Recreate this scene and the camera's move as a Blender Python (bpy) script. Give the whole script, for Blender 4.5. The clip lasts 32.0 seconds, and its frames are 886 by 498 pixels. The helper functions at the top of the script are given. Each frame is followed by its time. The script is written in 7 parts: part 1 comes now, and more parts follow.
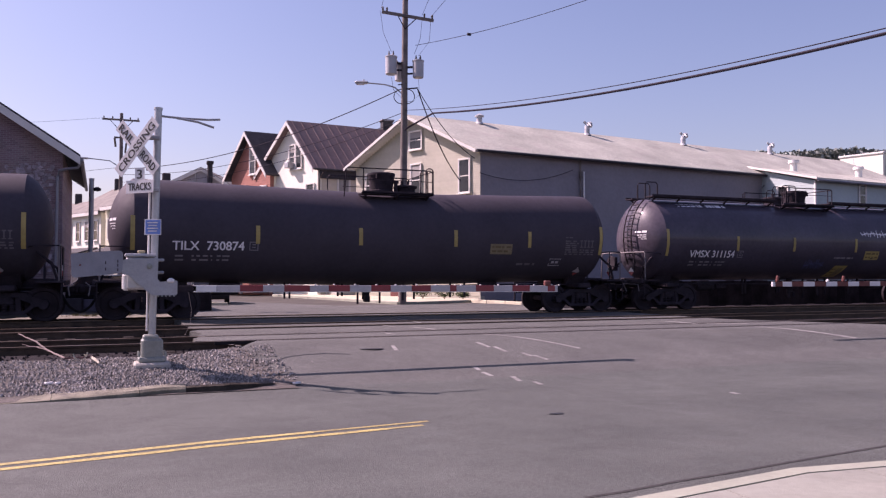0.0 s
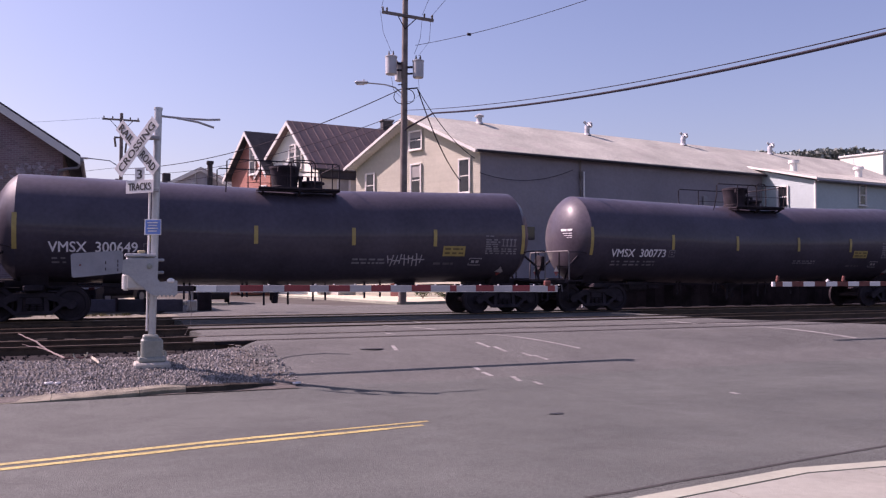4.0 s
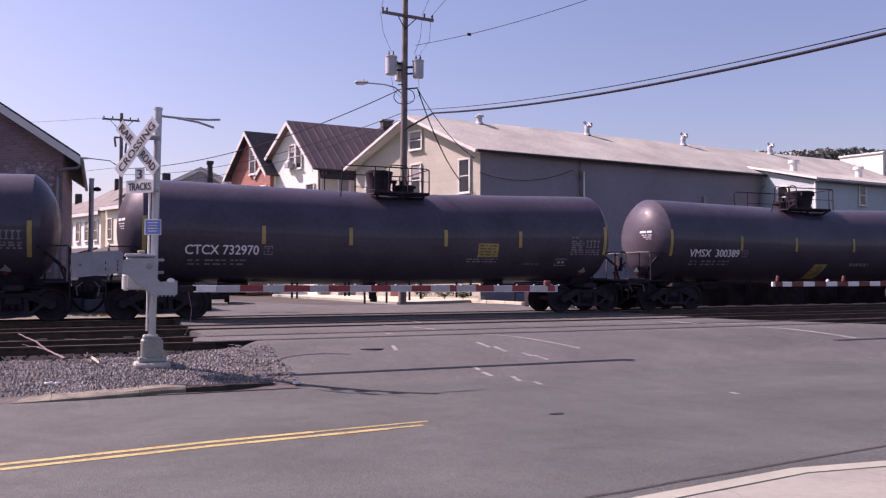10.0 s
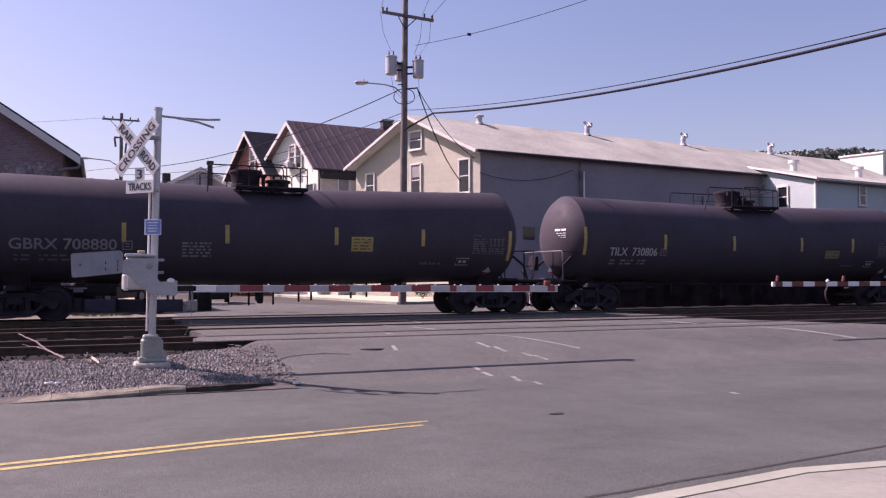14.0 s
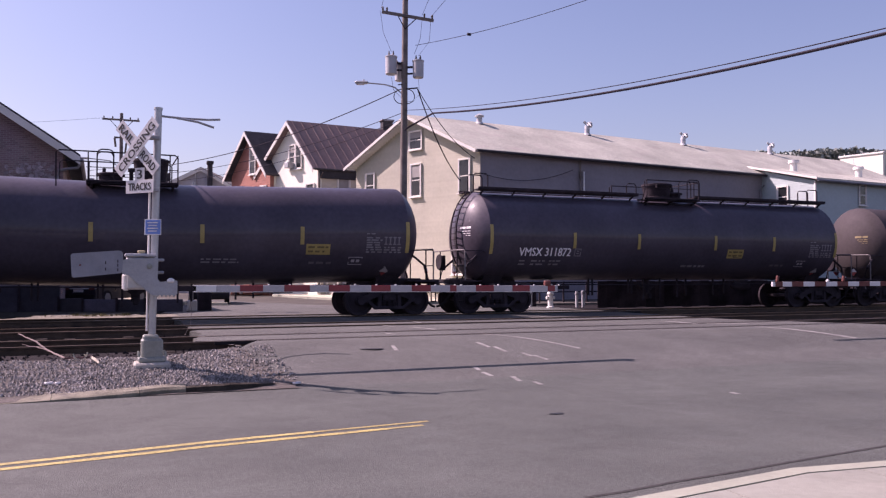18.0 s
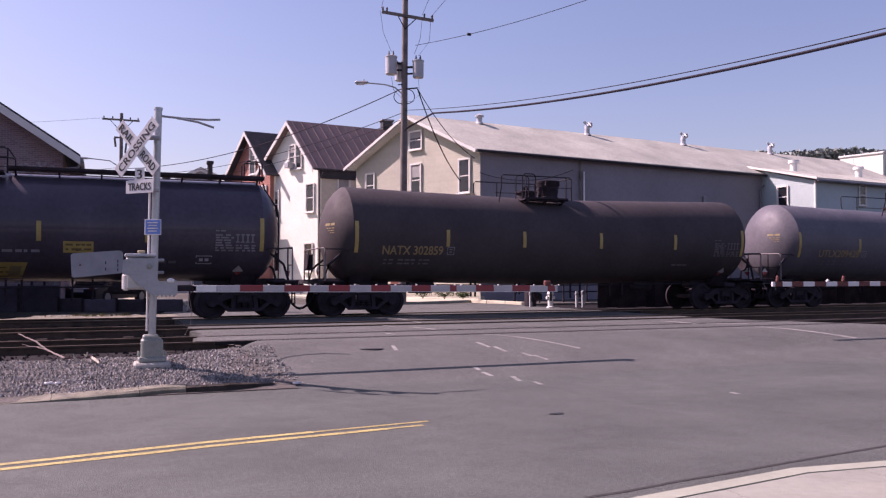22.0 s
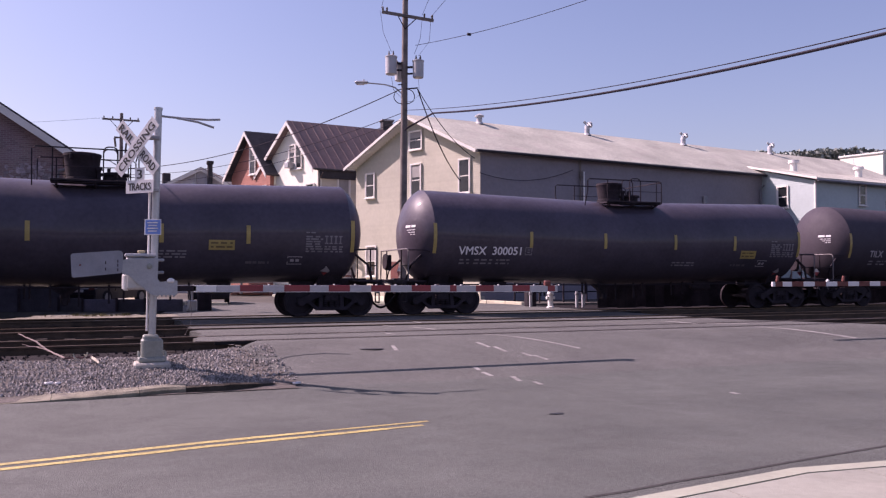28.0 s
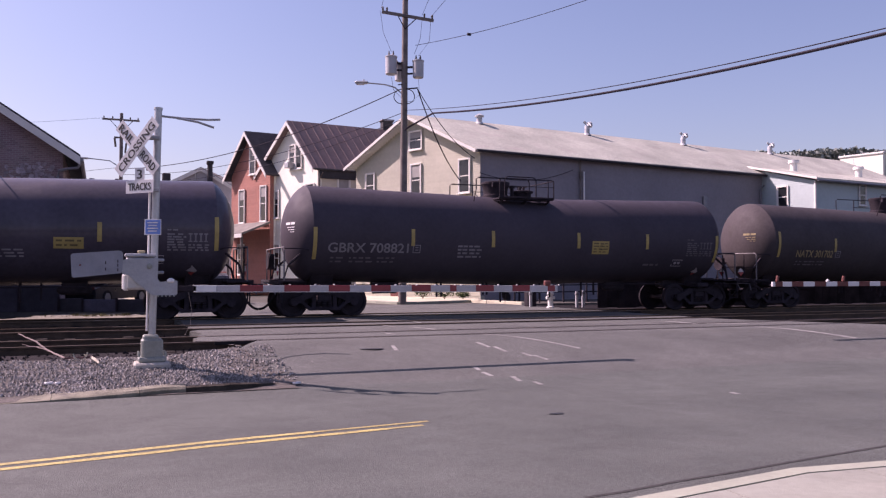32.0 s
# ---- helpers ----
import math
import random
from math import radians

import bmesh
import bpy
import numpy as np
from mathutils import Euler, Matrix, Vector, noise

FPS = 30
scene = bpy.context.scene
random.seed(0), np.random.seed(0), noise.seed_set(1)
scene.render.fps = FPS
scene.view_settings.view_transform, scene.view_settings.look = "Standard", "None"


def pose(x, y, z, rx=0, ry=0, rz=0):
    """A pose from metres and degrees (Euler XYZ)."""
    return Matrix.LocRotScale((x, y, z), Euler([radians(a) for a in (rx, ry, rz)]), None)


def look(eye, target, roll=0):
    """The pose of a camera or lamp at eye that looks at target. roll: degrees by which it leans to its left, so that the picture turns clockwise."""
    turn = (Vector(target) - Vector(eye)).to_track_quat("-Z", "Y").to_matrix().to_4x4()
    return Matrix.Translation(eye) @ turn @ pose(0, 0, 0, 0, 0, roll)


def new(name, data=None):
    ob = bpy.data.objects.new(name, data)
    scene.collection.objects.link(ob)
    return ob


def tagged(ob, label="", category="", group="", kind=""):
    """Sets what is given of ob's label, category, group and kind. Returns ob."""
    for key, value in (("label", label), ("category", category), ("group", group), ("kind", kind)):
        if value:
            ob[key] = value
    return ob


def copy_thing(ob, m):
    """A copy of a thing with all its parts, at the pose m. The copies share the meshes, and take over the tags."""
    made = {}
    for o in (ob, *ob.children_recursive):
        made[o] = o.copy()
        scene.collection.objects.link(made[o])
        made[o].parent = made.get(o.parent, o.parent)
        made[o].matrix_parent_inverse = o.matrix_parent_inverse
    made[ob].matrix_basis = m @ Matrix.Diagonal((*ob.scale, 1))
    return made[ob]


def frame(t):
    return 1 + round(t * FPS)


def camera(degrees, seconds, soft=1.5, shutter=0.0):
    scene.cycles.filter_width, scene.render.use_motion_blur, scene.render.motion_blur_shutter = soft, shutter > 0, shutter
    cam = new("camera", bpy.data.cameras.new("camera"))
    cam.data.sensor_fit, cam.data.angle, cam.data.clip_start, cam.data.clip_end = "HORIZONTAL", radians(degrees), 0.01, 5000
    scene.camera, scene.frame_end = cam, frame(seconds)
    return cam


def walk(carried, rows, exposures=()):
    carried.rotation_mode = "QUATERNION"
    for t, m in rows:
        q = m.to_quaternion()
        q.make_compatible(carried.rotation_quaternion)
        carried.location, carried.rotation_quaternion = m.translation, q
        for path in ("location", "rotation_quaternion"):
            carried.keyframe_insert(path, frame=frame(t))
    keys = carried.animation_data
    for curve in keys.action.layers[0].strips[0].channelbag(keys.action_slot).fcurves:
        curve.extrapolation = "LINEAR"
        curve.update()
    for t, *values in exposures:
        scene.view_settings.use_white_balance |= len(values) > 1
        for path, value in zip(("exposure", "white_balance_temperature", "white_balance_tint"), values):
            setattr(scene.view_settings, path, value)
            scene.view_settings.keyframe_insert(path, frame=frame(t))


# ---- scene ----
cam = camera(55.82, 32.0, soft=1.25, shutter=0.0)
EYE = Vector((0.0, 0.0, 1.72))
AHEAD = Vector((0.37856, 0.92501, 0.03174))
STAND = look(EYE, EYE + AHEAD * 10)
walk(cam, [(0.0, STAND), (32.0, STAND)], exposures=[(0.0, 0.68, 6760, 48), (32.0, 0.68, 6760, 48)])

# ---- daylight: morning sun behind and to the left of the train ----
SUN = Vector((-1.08, 0.86, 1.30)).normalized()
world = bpy.data.worlds.new("sky")
scene.world = world
world.use_nodes = True
wn = world.node_tree.nodes
sky = wn.new("ShaderNodeTexSky")
sky.sky_type = "NISHITA"
sky.sun_disc = False
sky.sun_elevation = math.asin(SUN.z)
sky.sun_rotation = math.atan2(SUN.x, SUN.y)
sky.air_density, sky.dust_density, sky.ozone_density = 1.2, 1.5, 3.6
wn["Background"].inputs["Strength"].default_value = 0.086
world.node_tree.links.new(sky.outputs[0], wn["Background"].inputs[0])
lamp = bpy.data.lights.new("sun", "SUN")
lamp.energy, lamp.angle, lamp.color = 5.0, radians(0.53), (1.0, 0.94, 0.86)
sun = new("sun", lamp)
sun.matrix_world = look(SUN * 100, (0, 0, 0))


# ---- materials ----
def mat(name, col, rough=0.6, metal=0.0, vary=0.25, size=1.0, bump=0.0, bsize=None, spot=0.0, rand=0.0, coat=0.0, tone=(0.5, 0.45, 0.4), spec=0.5, grain=0.0, island=0.0):
    """Paint, stone or metal with two scales of variation, stains and fine relief."""
    m = bpy.data.materials.new(name)
    m.use_nodes = True
    n, l = m.node_tree.nodes, m.node_tree.links
    b = n["Principled BSDF"]
    b.inputs["Roughness"].default_value, b.inputs["Metallic"].default_value = rough, metal
    b.inputs["Coat Weight"].default_value = coat
    b.inputs["Specular IOR Level"].default_value = spec
    tc = n.new("ShaderNodeTexCoord")

    def noise_at(scale, detail=4.0):
        t = n.new("ShaderNodeTexNoise")
        t.inputs["Scale"].default_value, t.inputs["Detail"].default_value = scale, detail
        l.new(tc.outputs["Object"], t.inputs["Vector"])
        return t.outputs["Fac"]

    def ramp(fac, lo, hi, a, z):
        r = n.new("ShaderNodeMapRange")
        for i, v in zip((1, 2, 3, 4), (lo, hi, a, z)):
            r.inputs[i].default_value = v
        l.new(fac, r.inputs[0])
        return r.outputs[0]

    def mult(a, z):
        x = n.new("ShaderNodeMath")
        x.operation = "MULTIPLY"
        l.new(a, x.inputs[0])
        if isinstance(z, float):
            x.inputs[1].default_value = z
        else:
            l.new(z, x.inputs[1])
        return x.outputs[0]

    f = ramp(noise_at(1.3 / size), 0.3, 0.7, 1 - vary, 1 + vary)
    f = mult(f, ramp(noise_at(17.0 / size, 6.0), 0.3, 0.7, 1 - vary * 0.6, 1 + vary * 0.6))
    if grain:
        f = mult(f, ramp(noise_at(75.0, 3.0), 0.3, 0.7, 1 - grain, 1 + grain))
        f = mult(f, ramp(noise_at(0.5, 5.0), 0.3, 0.7, 1 - grain * 0.15, 1 + grain * 0.15))
        f = mult(f, ramp(noise_at(26.0, 3.0), 0.3, 0.7, 1 - grain * 0.35, 1 + grain * 0.35))
        f = mult(f, ramp(noise_at(190.0, 2.0), 0.3, 0.7, 1 - grain * 0.8, 1 + grain * 0.8))
    if grain > 0.5:
        # pale aggregate and long wheel-worn bands
        f = mult(f, ramp(noise_at(85.0, 1.0), 0.63, 0.72, 1.0, 2.1))
        mp = n.new("ShaderNodeMapping")
        mp.inputs["Scale"].default_value = (0.035, 0.42, 1.0)
        mp.inputs["Rotation"].default_value = (0, 0, radians(-7))
        l.new(tc.outputs["Object"], mp.inputs["Vector"])
        band = n.new("ShaderNodeTexNoise")
        band.inputs["Scale"].default_value, band.inputs["Detail"].default_value = 1.0, 3.0
        l.new(mp.outputs[0], band.inputs["Vector"])
        f = mult(f, ramp(band.outputs["Fac"], 0.3, 0.7, 0.84, 1.14))
    if island:
        ge = n.new("ShaderNodeNewGeometry")
        f = mult(f, ramp(ge.outputs["Random Per Island"], 0, 1, 1 - island, 1 + island))
    if rand:
        oi = n.new("ShaderNodeObjectInfo")
        f = mult(f, ramp(oi.outputs["Random"], 0, 1, 1 - rand, 1 + rand))
    c = n.new("ShaderNodeVectorMath")
    c.operation = "SCALE"
    c.inputs[0].default_value = col
    l.new(f, c.inputs[3])
    out = c.outputs[0]
    if spot:
        mx = n.new("ShaderNodeMix")
        mx.data_type = "RGBA"
        l.new(ramp(noise_at(3.1 / size, 8.0), 0.55, 0.75, 0.0, spot), mx.inputs[0])
        l.new(out, mx.inputs[6])
        mx.inputs[7].default_value = (*tone, 1)
        out = mx.outputs[2]
    l.new(out, b.inputs["Base Color"])
    if bump:
        bp = n.new("ShaderNodeBump")
        bp.inputs["Strength"].default_value, bp.inputs["Distance"].default_value = bump, 0.02
        l.new(noise_at((60.0 / size) if bsize is None else bsize, 3.0), bp.inputs["Height"])
        l.new(bp.outputs[0], b.inputs["Normal"])
    l.new(ramp(noise_at(5.0 / size), 0.3, 0.7, max(0.03, rough - 0.08), min(1, rough + 0.08)), b.inputs["Roughness"])
    return m


def glow(name, col, strength):
    m = mat(name, col, 0.3, vary=0.02)
    b = m.node_tree.nodes["Principled BSDF"]
    b.inputs["Emission Color"].default_value = (*col, 1)
    b.inputs["Emission Strength"].default_value = strength
    return m


def brickwork(name, c1, c2, mortar, width=0.215, height=0.075):
    m = mat(name, c1, 0.9, bump=0.3)
    n, l = m.node_tree.nodes, m.node_tree.links
    t = n.new("ShaderNodeTexBrick")
    t.inputs["Color1"].default_value, t.inputs["Color2"].default_value, t.inputs["Mortar"].default_value = (*c1, 1), (*c2, 1), (*mortar, 1)
    t.inputs["Scale"].default_value, t.inputs["Brick Width"].default_value, t.inputs["Row Height"].default_value = 1.0, width, height
    t.inputs["Mortar Size"].default_value = 0.008
    tc = n.new("ShaderNodeTexCoord")
    mp = n.new("ShaderNodeMapping")
    mp.inputs["Rotation"].default_value = (radians(90), 0, 0)
    l.new(tc.outputs["Object"], mp.inputs["Vector"])
    l.new(mp.outputs[0], t.inputs["Vector"])
    no = n.new("ShaderNodeTexNoise")
    no.inputs["Scale"].default_value = 0.8
    l.new(tc.outputs["Object"], no.inputs["Vector"])
    mx = n.new("ShaderNodeMix")
    mx.data_type, mx.blend_type = "RGBA", "MULTIPLY"
    mx.inputs[0].default_value = 0.6
    l.new(t.outputs[0], mx.inputs[6])
    l.new(no.outputs["Color"], mx.inputs[7])
    g = n.new("ShaderNodeMixRGB")
    g.inputs[0].default_value = 0.5
    l.new(t.outputs[0], g.inputs[1])
    l.new(mx.outputs[2], g.inputs[2])
    l.new(g.outputs[0], n["Principled BSDF"].inputs["Base Color"])
    return m


ASPHALT = mat("asphalt", (0.0705, 0.0768, 0.0695), 0.82, vary=0.12, size=1.6, bump=0.5, bsize=90, grain=0.6, spot=0.15, tone=(0.12, 0.115, 0.11))
CROSSING = mat("crossing_asphalt", (0.0800, 0.0815, 0.0755), 0.85, vary=0.14, size=1.5, bump=0.5, bsize=80, grain=0.55, spot=0.12, tone=(0.07, 0.065, 0.062))
EARTH = mat("earth", (0.055, 0.049, 0.041), 0.95, vary=0.35, size=3, bump=0.5)
GRIME = mat("road_grit", (0.030, 0.028, 0.026), 0.9, vary=0.4, size=0.15, spot=0.9, tone=(0.075, 0.075, 0.07), grain=0.4)
TAR = mat("tar", (0.012, 0.012, 0.012), 0.55, vary=0.3, size=0.4)
KERBSTONE = mat("dirty_kerb", (0.215, 0.198, 0.148), 0.9, vary=0.35, size=0.5, bump=0.7, spot=0.8, tone=(0.10, 0.09, 0.08))
CONCRETE = mat("concrete", (0.378, 0.360, 0.324), 0.85, vary=0.15, size=1.2, bump=0.3, spot=0.3, tone=(0.22, 0.2, 0.18))
SOIL = mat("damp_soil", (0.0560, 0.0464, 0.0384), 0.95, vary=0.4, size=0.3, bump=0.8, spec=0.2)
PALEKERB = mat("pale_kerb", (0.300, 0.313, 0.248), 0.85, vary=0.1, size=0.8, bump=0.3, spot=0.25, tone=(0.36, 0.34, 0.28))
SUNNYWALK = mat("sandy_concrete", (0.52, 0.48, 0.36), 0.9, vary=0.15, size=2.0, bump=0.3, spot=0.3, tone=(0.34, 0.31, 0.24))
WALKWAY = mat("pale_concrete", (0.248, 0.252, 0.213), 0.85, vary=0.1, size=1.2, bump=0.25, spot=0.2, tone=(0.38, 0.35, 0.3))
GRAVEL = mat("gravel", (0.095, 0.083, 0.074), 0.95, vary=0.4, size=0.35, bump=0.7, bsize=70, spot=0.6, tone=(0.05, 0.04, 0.032))
STONE = mat("crushed_stone", (0.211, 0.198, 0.189), 0.88, vary=0.25, size=0.6, bump=0.4, island=0.85, spot=0.4, tone=(0.09, 0.075, 0.065))
BALLAST = mat("oily_ballast", (0.016, 0.013, 0.015), 0.95, vary=0.45, size=0.4, bump=0.9, bsize=25, spec=0.15, spot=0.1, tone=(0.03, 0.027, 0.025))
OLDBOARD = mat("old_dark_boards", (0.034, 0.027, 0.030), 0.95, vary=0.4, size=0.8, bump=0.4, rand=0.3, spec=0.1)
TIE = mat("creosoted_wood", (0.013, 0.010, 0.009), 0.9, vary=0.4, size=0.4, bump=0.5, rand=0.3, spec=0.15)
RAIL = mat("rusty_rail", (0.07, 0.045, 0.032), 0.6, metal=0.4, vary=0.3, size=0.4)
RAILTOP = mat("polished_rail_head", (0.36, 0.26, 0.19), 0.38, metal=1.0, vary=0.1, size=0.3)
THINYELLOW = mat("faded_road_yellow", (0.313, 0.252, 0.096), 0.75, vary=0.2, size=0.3, grain=0.5, spot=1.0, tone=(0.10, 0.098, 0.09))
YELLOW = mat("road_yellow", (0.392, 0.318, 0.113), 0.75, vary=0.2, size=0.5, bump=0.2, grain=0.5, spot=0.8, tone=(0.15, 0.13, 0.09))
WORNWHITE = mat("worn_road_white", (0.235, 0.231, 0.217), 0.8, vary=0.35, size=0.3, spot=0.9, grain=0.3, tone=(0.11, 0.105, 0.10))
WHITE = mat("white_paint", (0.75, 0.74, 0.72), 0.5, vary=0.06, size=0.6, spot=0.12, tone=(0.45, 0.43, 0.4))
ALU = mat("aluminium", (0.4300, 0.4386, 0.4472), 0.42, metal=0.55, vary=0.1, size=0.6, spot=0.15, tone=(0.3, 0.3, 0.3))
GALV = mat("grey_steel", (0.33, 0.34, 0.36), 0.5, metal=0.3, vary=0.12, size=0.5, spot=0.15, tone=(0.2, 0.19, 0.18))
CASTGREY = mat("weathered_casting", (0.27, 0.29, 0.265), 0.6, metal=0.15, vary=0.15, size=0.4, spot=0.4, tone=(0.17, 0.17, 0.15))
SIGNRED = mat("red_reflective", (0.25, 0.03, 0.038), 0.4, vary=0.1, size=0.3)
SIGNWHITE = mat("white_reflective", (0.64, 0.63, 0.64), 0.4, vary=0.05, size=0.3)
DUSTYWHITE = mat("dusty_white_reflective", (0.43, 0.41, 0.42), 0.5, vary=0.1, size=0.3)
INK = mat("black_ink", (0.012, 0.012, 0.014), 0.5, vary=0.1)
BLUE = mat("blue_sign", (0.130, 0.240, 0.580), 0.45, vary=0.08, size=0.2)
BLACK = mat("tank_black", (0.055, 0.047, 0.060), 0.66, spec=0.16, vary=0.12, size=2.0, bump=0.02, bsize=2, spot=0.3, tone=(0.066, 0.052, 0.066), coat=0.0)
SATIN = mat("tank_black_satin", (0.062, 0.052, 0.070), 0.46, coat=0.3, spec=0.2, vary=0.2, size=2.0, bump=0.04, bsize=3, spot=0.25, tone=(0.066, 0.052, 0.07))
DULL = mat("tank_black_dull", (0.060, 0.050, 0.054), 0.7, spec=0.16, vary=0.16, size=2.0, bump=0.02, bsize=3, spot=0.4, tone=(0.058, 0.05, 0.047))
TANKGREY = mat("tank_grey", (0.101, 0.095, 0.112), 0.55, spec=0.3, vary=0.18, size=2.0, bump=0.05, bsize=3, spot=0.3, tone=(0.06, 0.055, 0.06))
IRON = mat("dark_iron", (0.030, 0.023, 0.030), 0.8, vary=0.4, size=0.5, bump=0.3, spec=0.2, spot=0.25, tone=(0.022, 0.018, 0.016))
WHEELRIM = mat("wheel_steel", (0.029, 0.022, 0.028), 0.8, vary=0.3, size=0.4, spec=0.2)
RUBBER = mat("rubber", (0.020, 0.018, 0.020), 0.8, vary=0.2, size=0.3, spec=0.15)
STRIPE = mat("yellow_reflector", (0.36, 0.27, 0.085), 0.5, vary=0.15, size=0.3, spot=0.3, tone=(0.3, 0.2, 0.05))
LETTER = mat("white_lettering", (0.80, 0.78, 0.80), 0.6, vary=0.15, size=0.5)
MIDLET = mat("dulled_lettering", (0.40, 0.38, 0.40), 0.6, vary=0.2, size=0.5)
FADED = mat("faded_lettering", (0.20, 0.19, 0.205), 0.6, vary=0.25, size=0.5)
DIMLET = mat("nearly_gone_lettering", (0.11, 0.10, 0.11), 0.6, vary=0.25, size=0.5)
GOLD = mat("yellow_lettering", (0.29, 0.225, 0.11), 0.6, vary=0.25, size=0.5)
DIMGOLD = mat("worn_yellow_lettering", (0.26, 0.19, 0.09), 0.6, vary=0.25, size=0.5)
DIMLABEL = mat("grimy_label", (0.20, 0.16, 0.09), 0.6, vary=0.2, size=0.4, spot=0.4, tone=(0.12, 0.10, 0.08))
BROWNINK = mat("brown_print", (0.12, 0.085, 0.035), 0.6, vary=0.2, size=0.3)
BLUESPRAY = mat("blue_spray", (0.07, 0.085, 0.19), 0.6, vary=0.3, size=0.3)
PLACARDRED = mat("placard_red", (0.42, 0.07, 0.07), 0.5, vary=0.1, size=0.3)
DULLSTEEL = mat("dusty_steel", (0.15, 0.135, 0.14), 0.65, metal=0.2, vary=0.25, size=0.4, spot=0.3, tone=(0.08, 0.06, 0.05))
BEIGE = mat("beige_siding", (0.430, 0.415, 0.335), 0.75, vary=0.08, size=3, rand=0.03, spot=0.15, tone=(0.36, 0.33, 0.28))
TAUPE = mat("taupe_wall", (0.25, 0.232, 0.255), 0.85, vary=0.1, size=3, spot=0.2, tone=(0.25, 0.22, 0.2))
PALEBLUE = mat("pale_blue_siding", (0.40, 0.48, 0.48), 0.7, vary=0.07, size=3)
HOUSEWHITE = mat("white_siding", (0.8091, 0.7952, 0.6882), 0.75, vary=0.06, size=3, spot=0.1, tone=(0.5, 0.48, 0.42))
CREAM = mat("cream_siding", (0.70, 0.66, 0.50), 0.75, vary=0.08, size=3)
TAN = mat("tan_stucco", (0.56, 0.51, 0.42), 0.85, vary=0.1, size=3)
REDSIDING = mat("red_siding", (0.35, 0.140, 0.105), 0.75, vary=0.12, size=3, rand=0.05)
GREYSIDING = mat("grey_siding", (0.42, 0.40, 0.42), 0.8, vary=0.1, size=3)
BRICK = brickwork("brick_wall", (0.30, 0.20, 0.21), (0.21, 0.135, 0.145), (0.33, 0.29, 0.29))
PLASTER = mat("flaking_plaster", (0.32, 0.27, 0.29), 0.9, vary=0.35, size=0.5, spot=0.6, tone=(0.2, 0.12, 0.11), rand=0.3)
METALROOF = mat("weathered_white_roof", (0.414, 0.410, 0.347), 0.7, vary=0.2, size=3, spot=0.5, grain=0.25, tone=(0.36, 0.30, 0.28), bump=0.1)
BROWNROOF = mat("brown_metal_roof", (0.203, 0.135, 0.128), 0.5, vary=0.18, size=3, spot=0.3, tone=(0.10, 0.06, 0.05))
DARKROOF = mat("dark_shingle", (0.035, 0.033, 0.04), 0.85, vary=0.3, size=1.0, bump=0.5, bsize=12)
GREYROOF = mat("grey_shingle", (0.16, 0.145, 0.13), 0.85, vary=0.25, size=1.0, bump=0.5, bsize=12)
TRIM = mat("white_trim", (0.68, 0.66, 0.62), 0.6, vary=0.06, size=1.0)
GUTTER = mat("gutter_metal", (0.22, 0.22, 0.24), 0.45, metal=0.3, vary=0.1)
GLASS = mat("window_glass", (0.018, 0.02, 0.024), 0.06, vary=0.2, size=1.5)
CURTAIN = mat("window_blind", (0.30, 0.29, 0.28), 0.8, vary=0.1, size=0.5)
WOOD = mat("weathered_pole", (0.165, 0.142, 0.132), 0.9, vary=0.3, size=0.5, bump=0.6, bsize=30)
CAN = mat("transformer_grey", (0.42, 0.43, 0.45), 0.5, vary=0.08, size=0.6)
WIRE = mat("wire", (0.035, 0.03, 0.04), 0.85, vary=0.1)
WIRE.node_tree.nodes["Principled BSDF"].inputs["Specular IOR Level"].default_value = 0.08
PORCELAIN = mat("porcelain", (0.10, 0.075, 0.065), 0.25, vary=0.1)
REDLAMP = glow("lit_red_lens", (1.0, 0.05, 0.03), 3.5)
DARKLENS = mat("dark_red_lens", (0.12, 0.01, 0.01), 0.2, vary=0.1)
# pale grey-green: distance haze is put into the leaf colour
LEAF = mat("hazed_foliage", (0.23, 0.26, 0.24), 0.95, vary=0.3, size=6, island=0.4, spec=0.1)
SHRUB = mat("shrub_leaves", (0.075, 0.095, 0.04), 0.8, vary=0.35, size=0.3, island=0.45, spec=0.2)
BARK = mat("pale_branch", (0.48, 0.43, 0.34), 0.85, vary=0.2, size=0.2)
REDBARK = mat("dark_red_bark", (0.10, 0.055, 0.055), 0.9, vary=0.3, size=0.1)
TWIGBARK = mat("grey_bark", (0.21, 0.16, 0.15), 0.9, vary=0.4, size=0.1, spot=0.5, tone=(0.10, 0.07, 0.06))
PALEYELLOW = mat("pale_yellow_paint", (0.55, 0.45, 0.27), 0.55, vary=0.1, size=0.2)
WEIGHTGREY = mat("dull_grey_casting", (0.235, 0.245, 0.28), 0.6, metal=0.15, vary=0.12, size=0.3, spot=0.15, tone=(0.17, 0.17, 0.19), bump=0.15)
VERGE = mat("pale_verge_gravel", (0.165, 0.15, 0.118), 0.95, vary=0.4, size=0.5, bump=0.8, bsize=25, spot=0.7, grain=0.5, tone=(0.08, 0.075, 0.05))
STRAW = mat("dry_grass", (0.15, 0.14, 0.065), 0.9, vary=0.3, size=0.3, island=0.4, spec=0.1)
BARRIER = mat("dark_bluish_panels", (0.048, 0.047, 0.068), 0.8, vary=0.3, size=0.8, rand=0.5, spot=0.4, tone=(0.05, 0.045, 0.055))
DARKCAR = mat("dark_car_paint", (0.018, 0.016, 0.026), 0.35, vary=0.1, spec=0.4)
DULLRED = mat("dull_red", (0.1330, 0.0350, 0.0294), 0.7, vary=0.2, size=0.4)


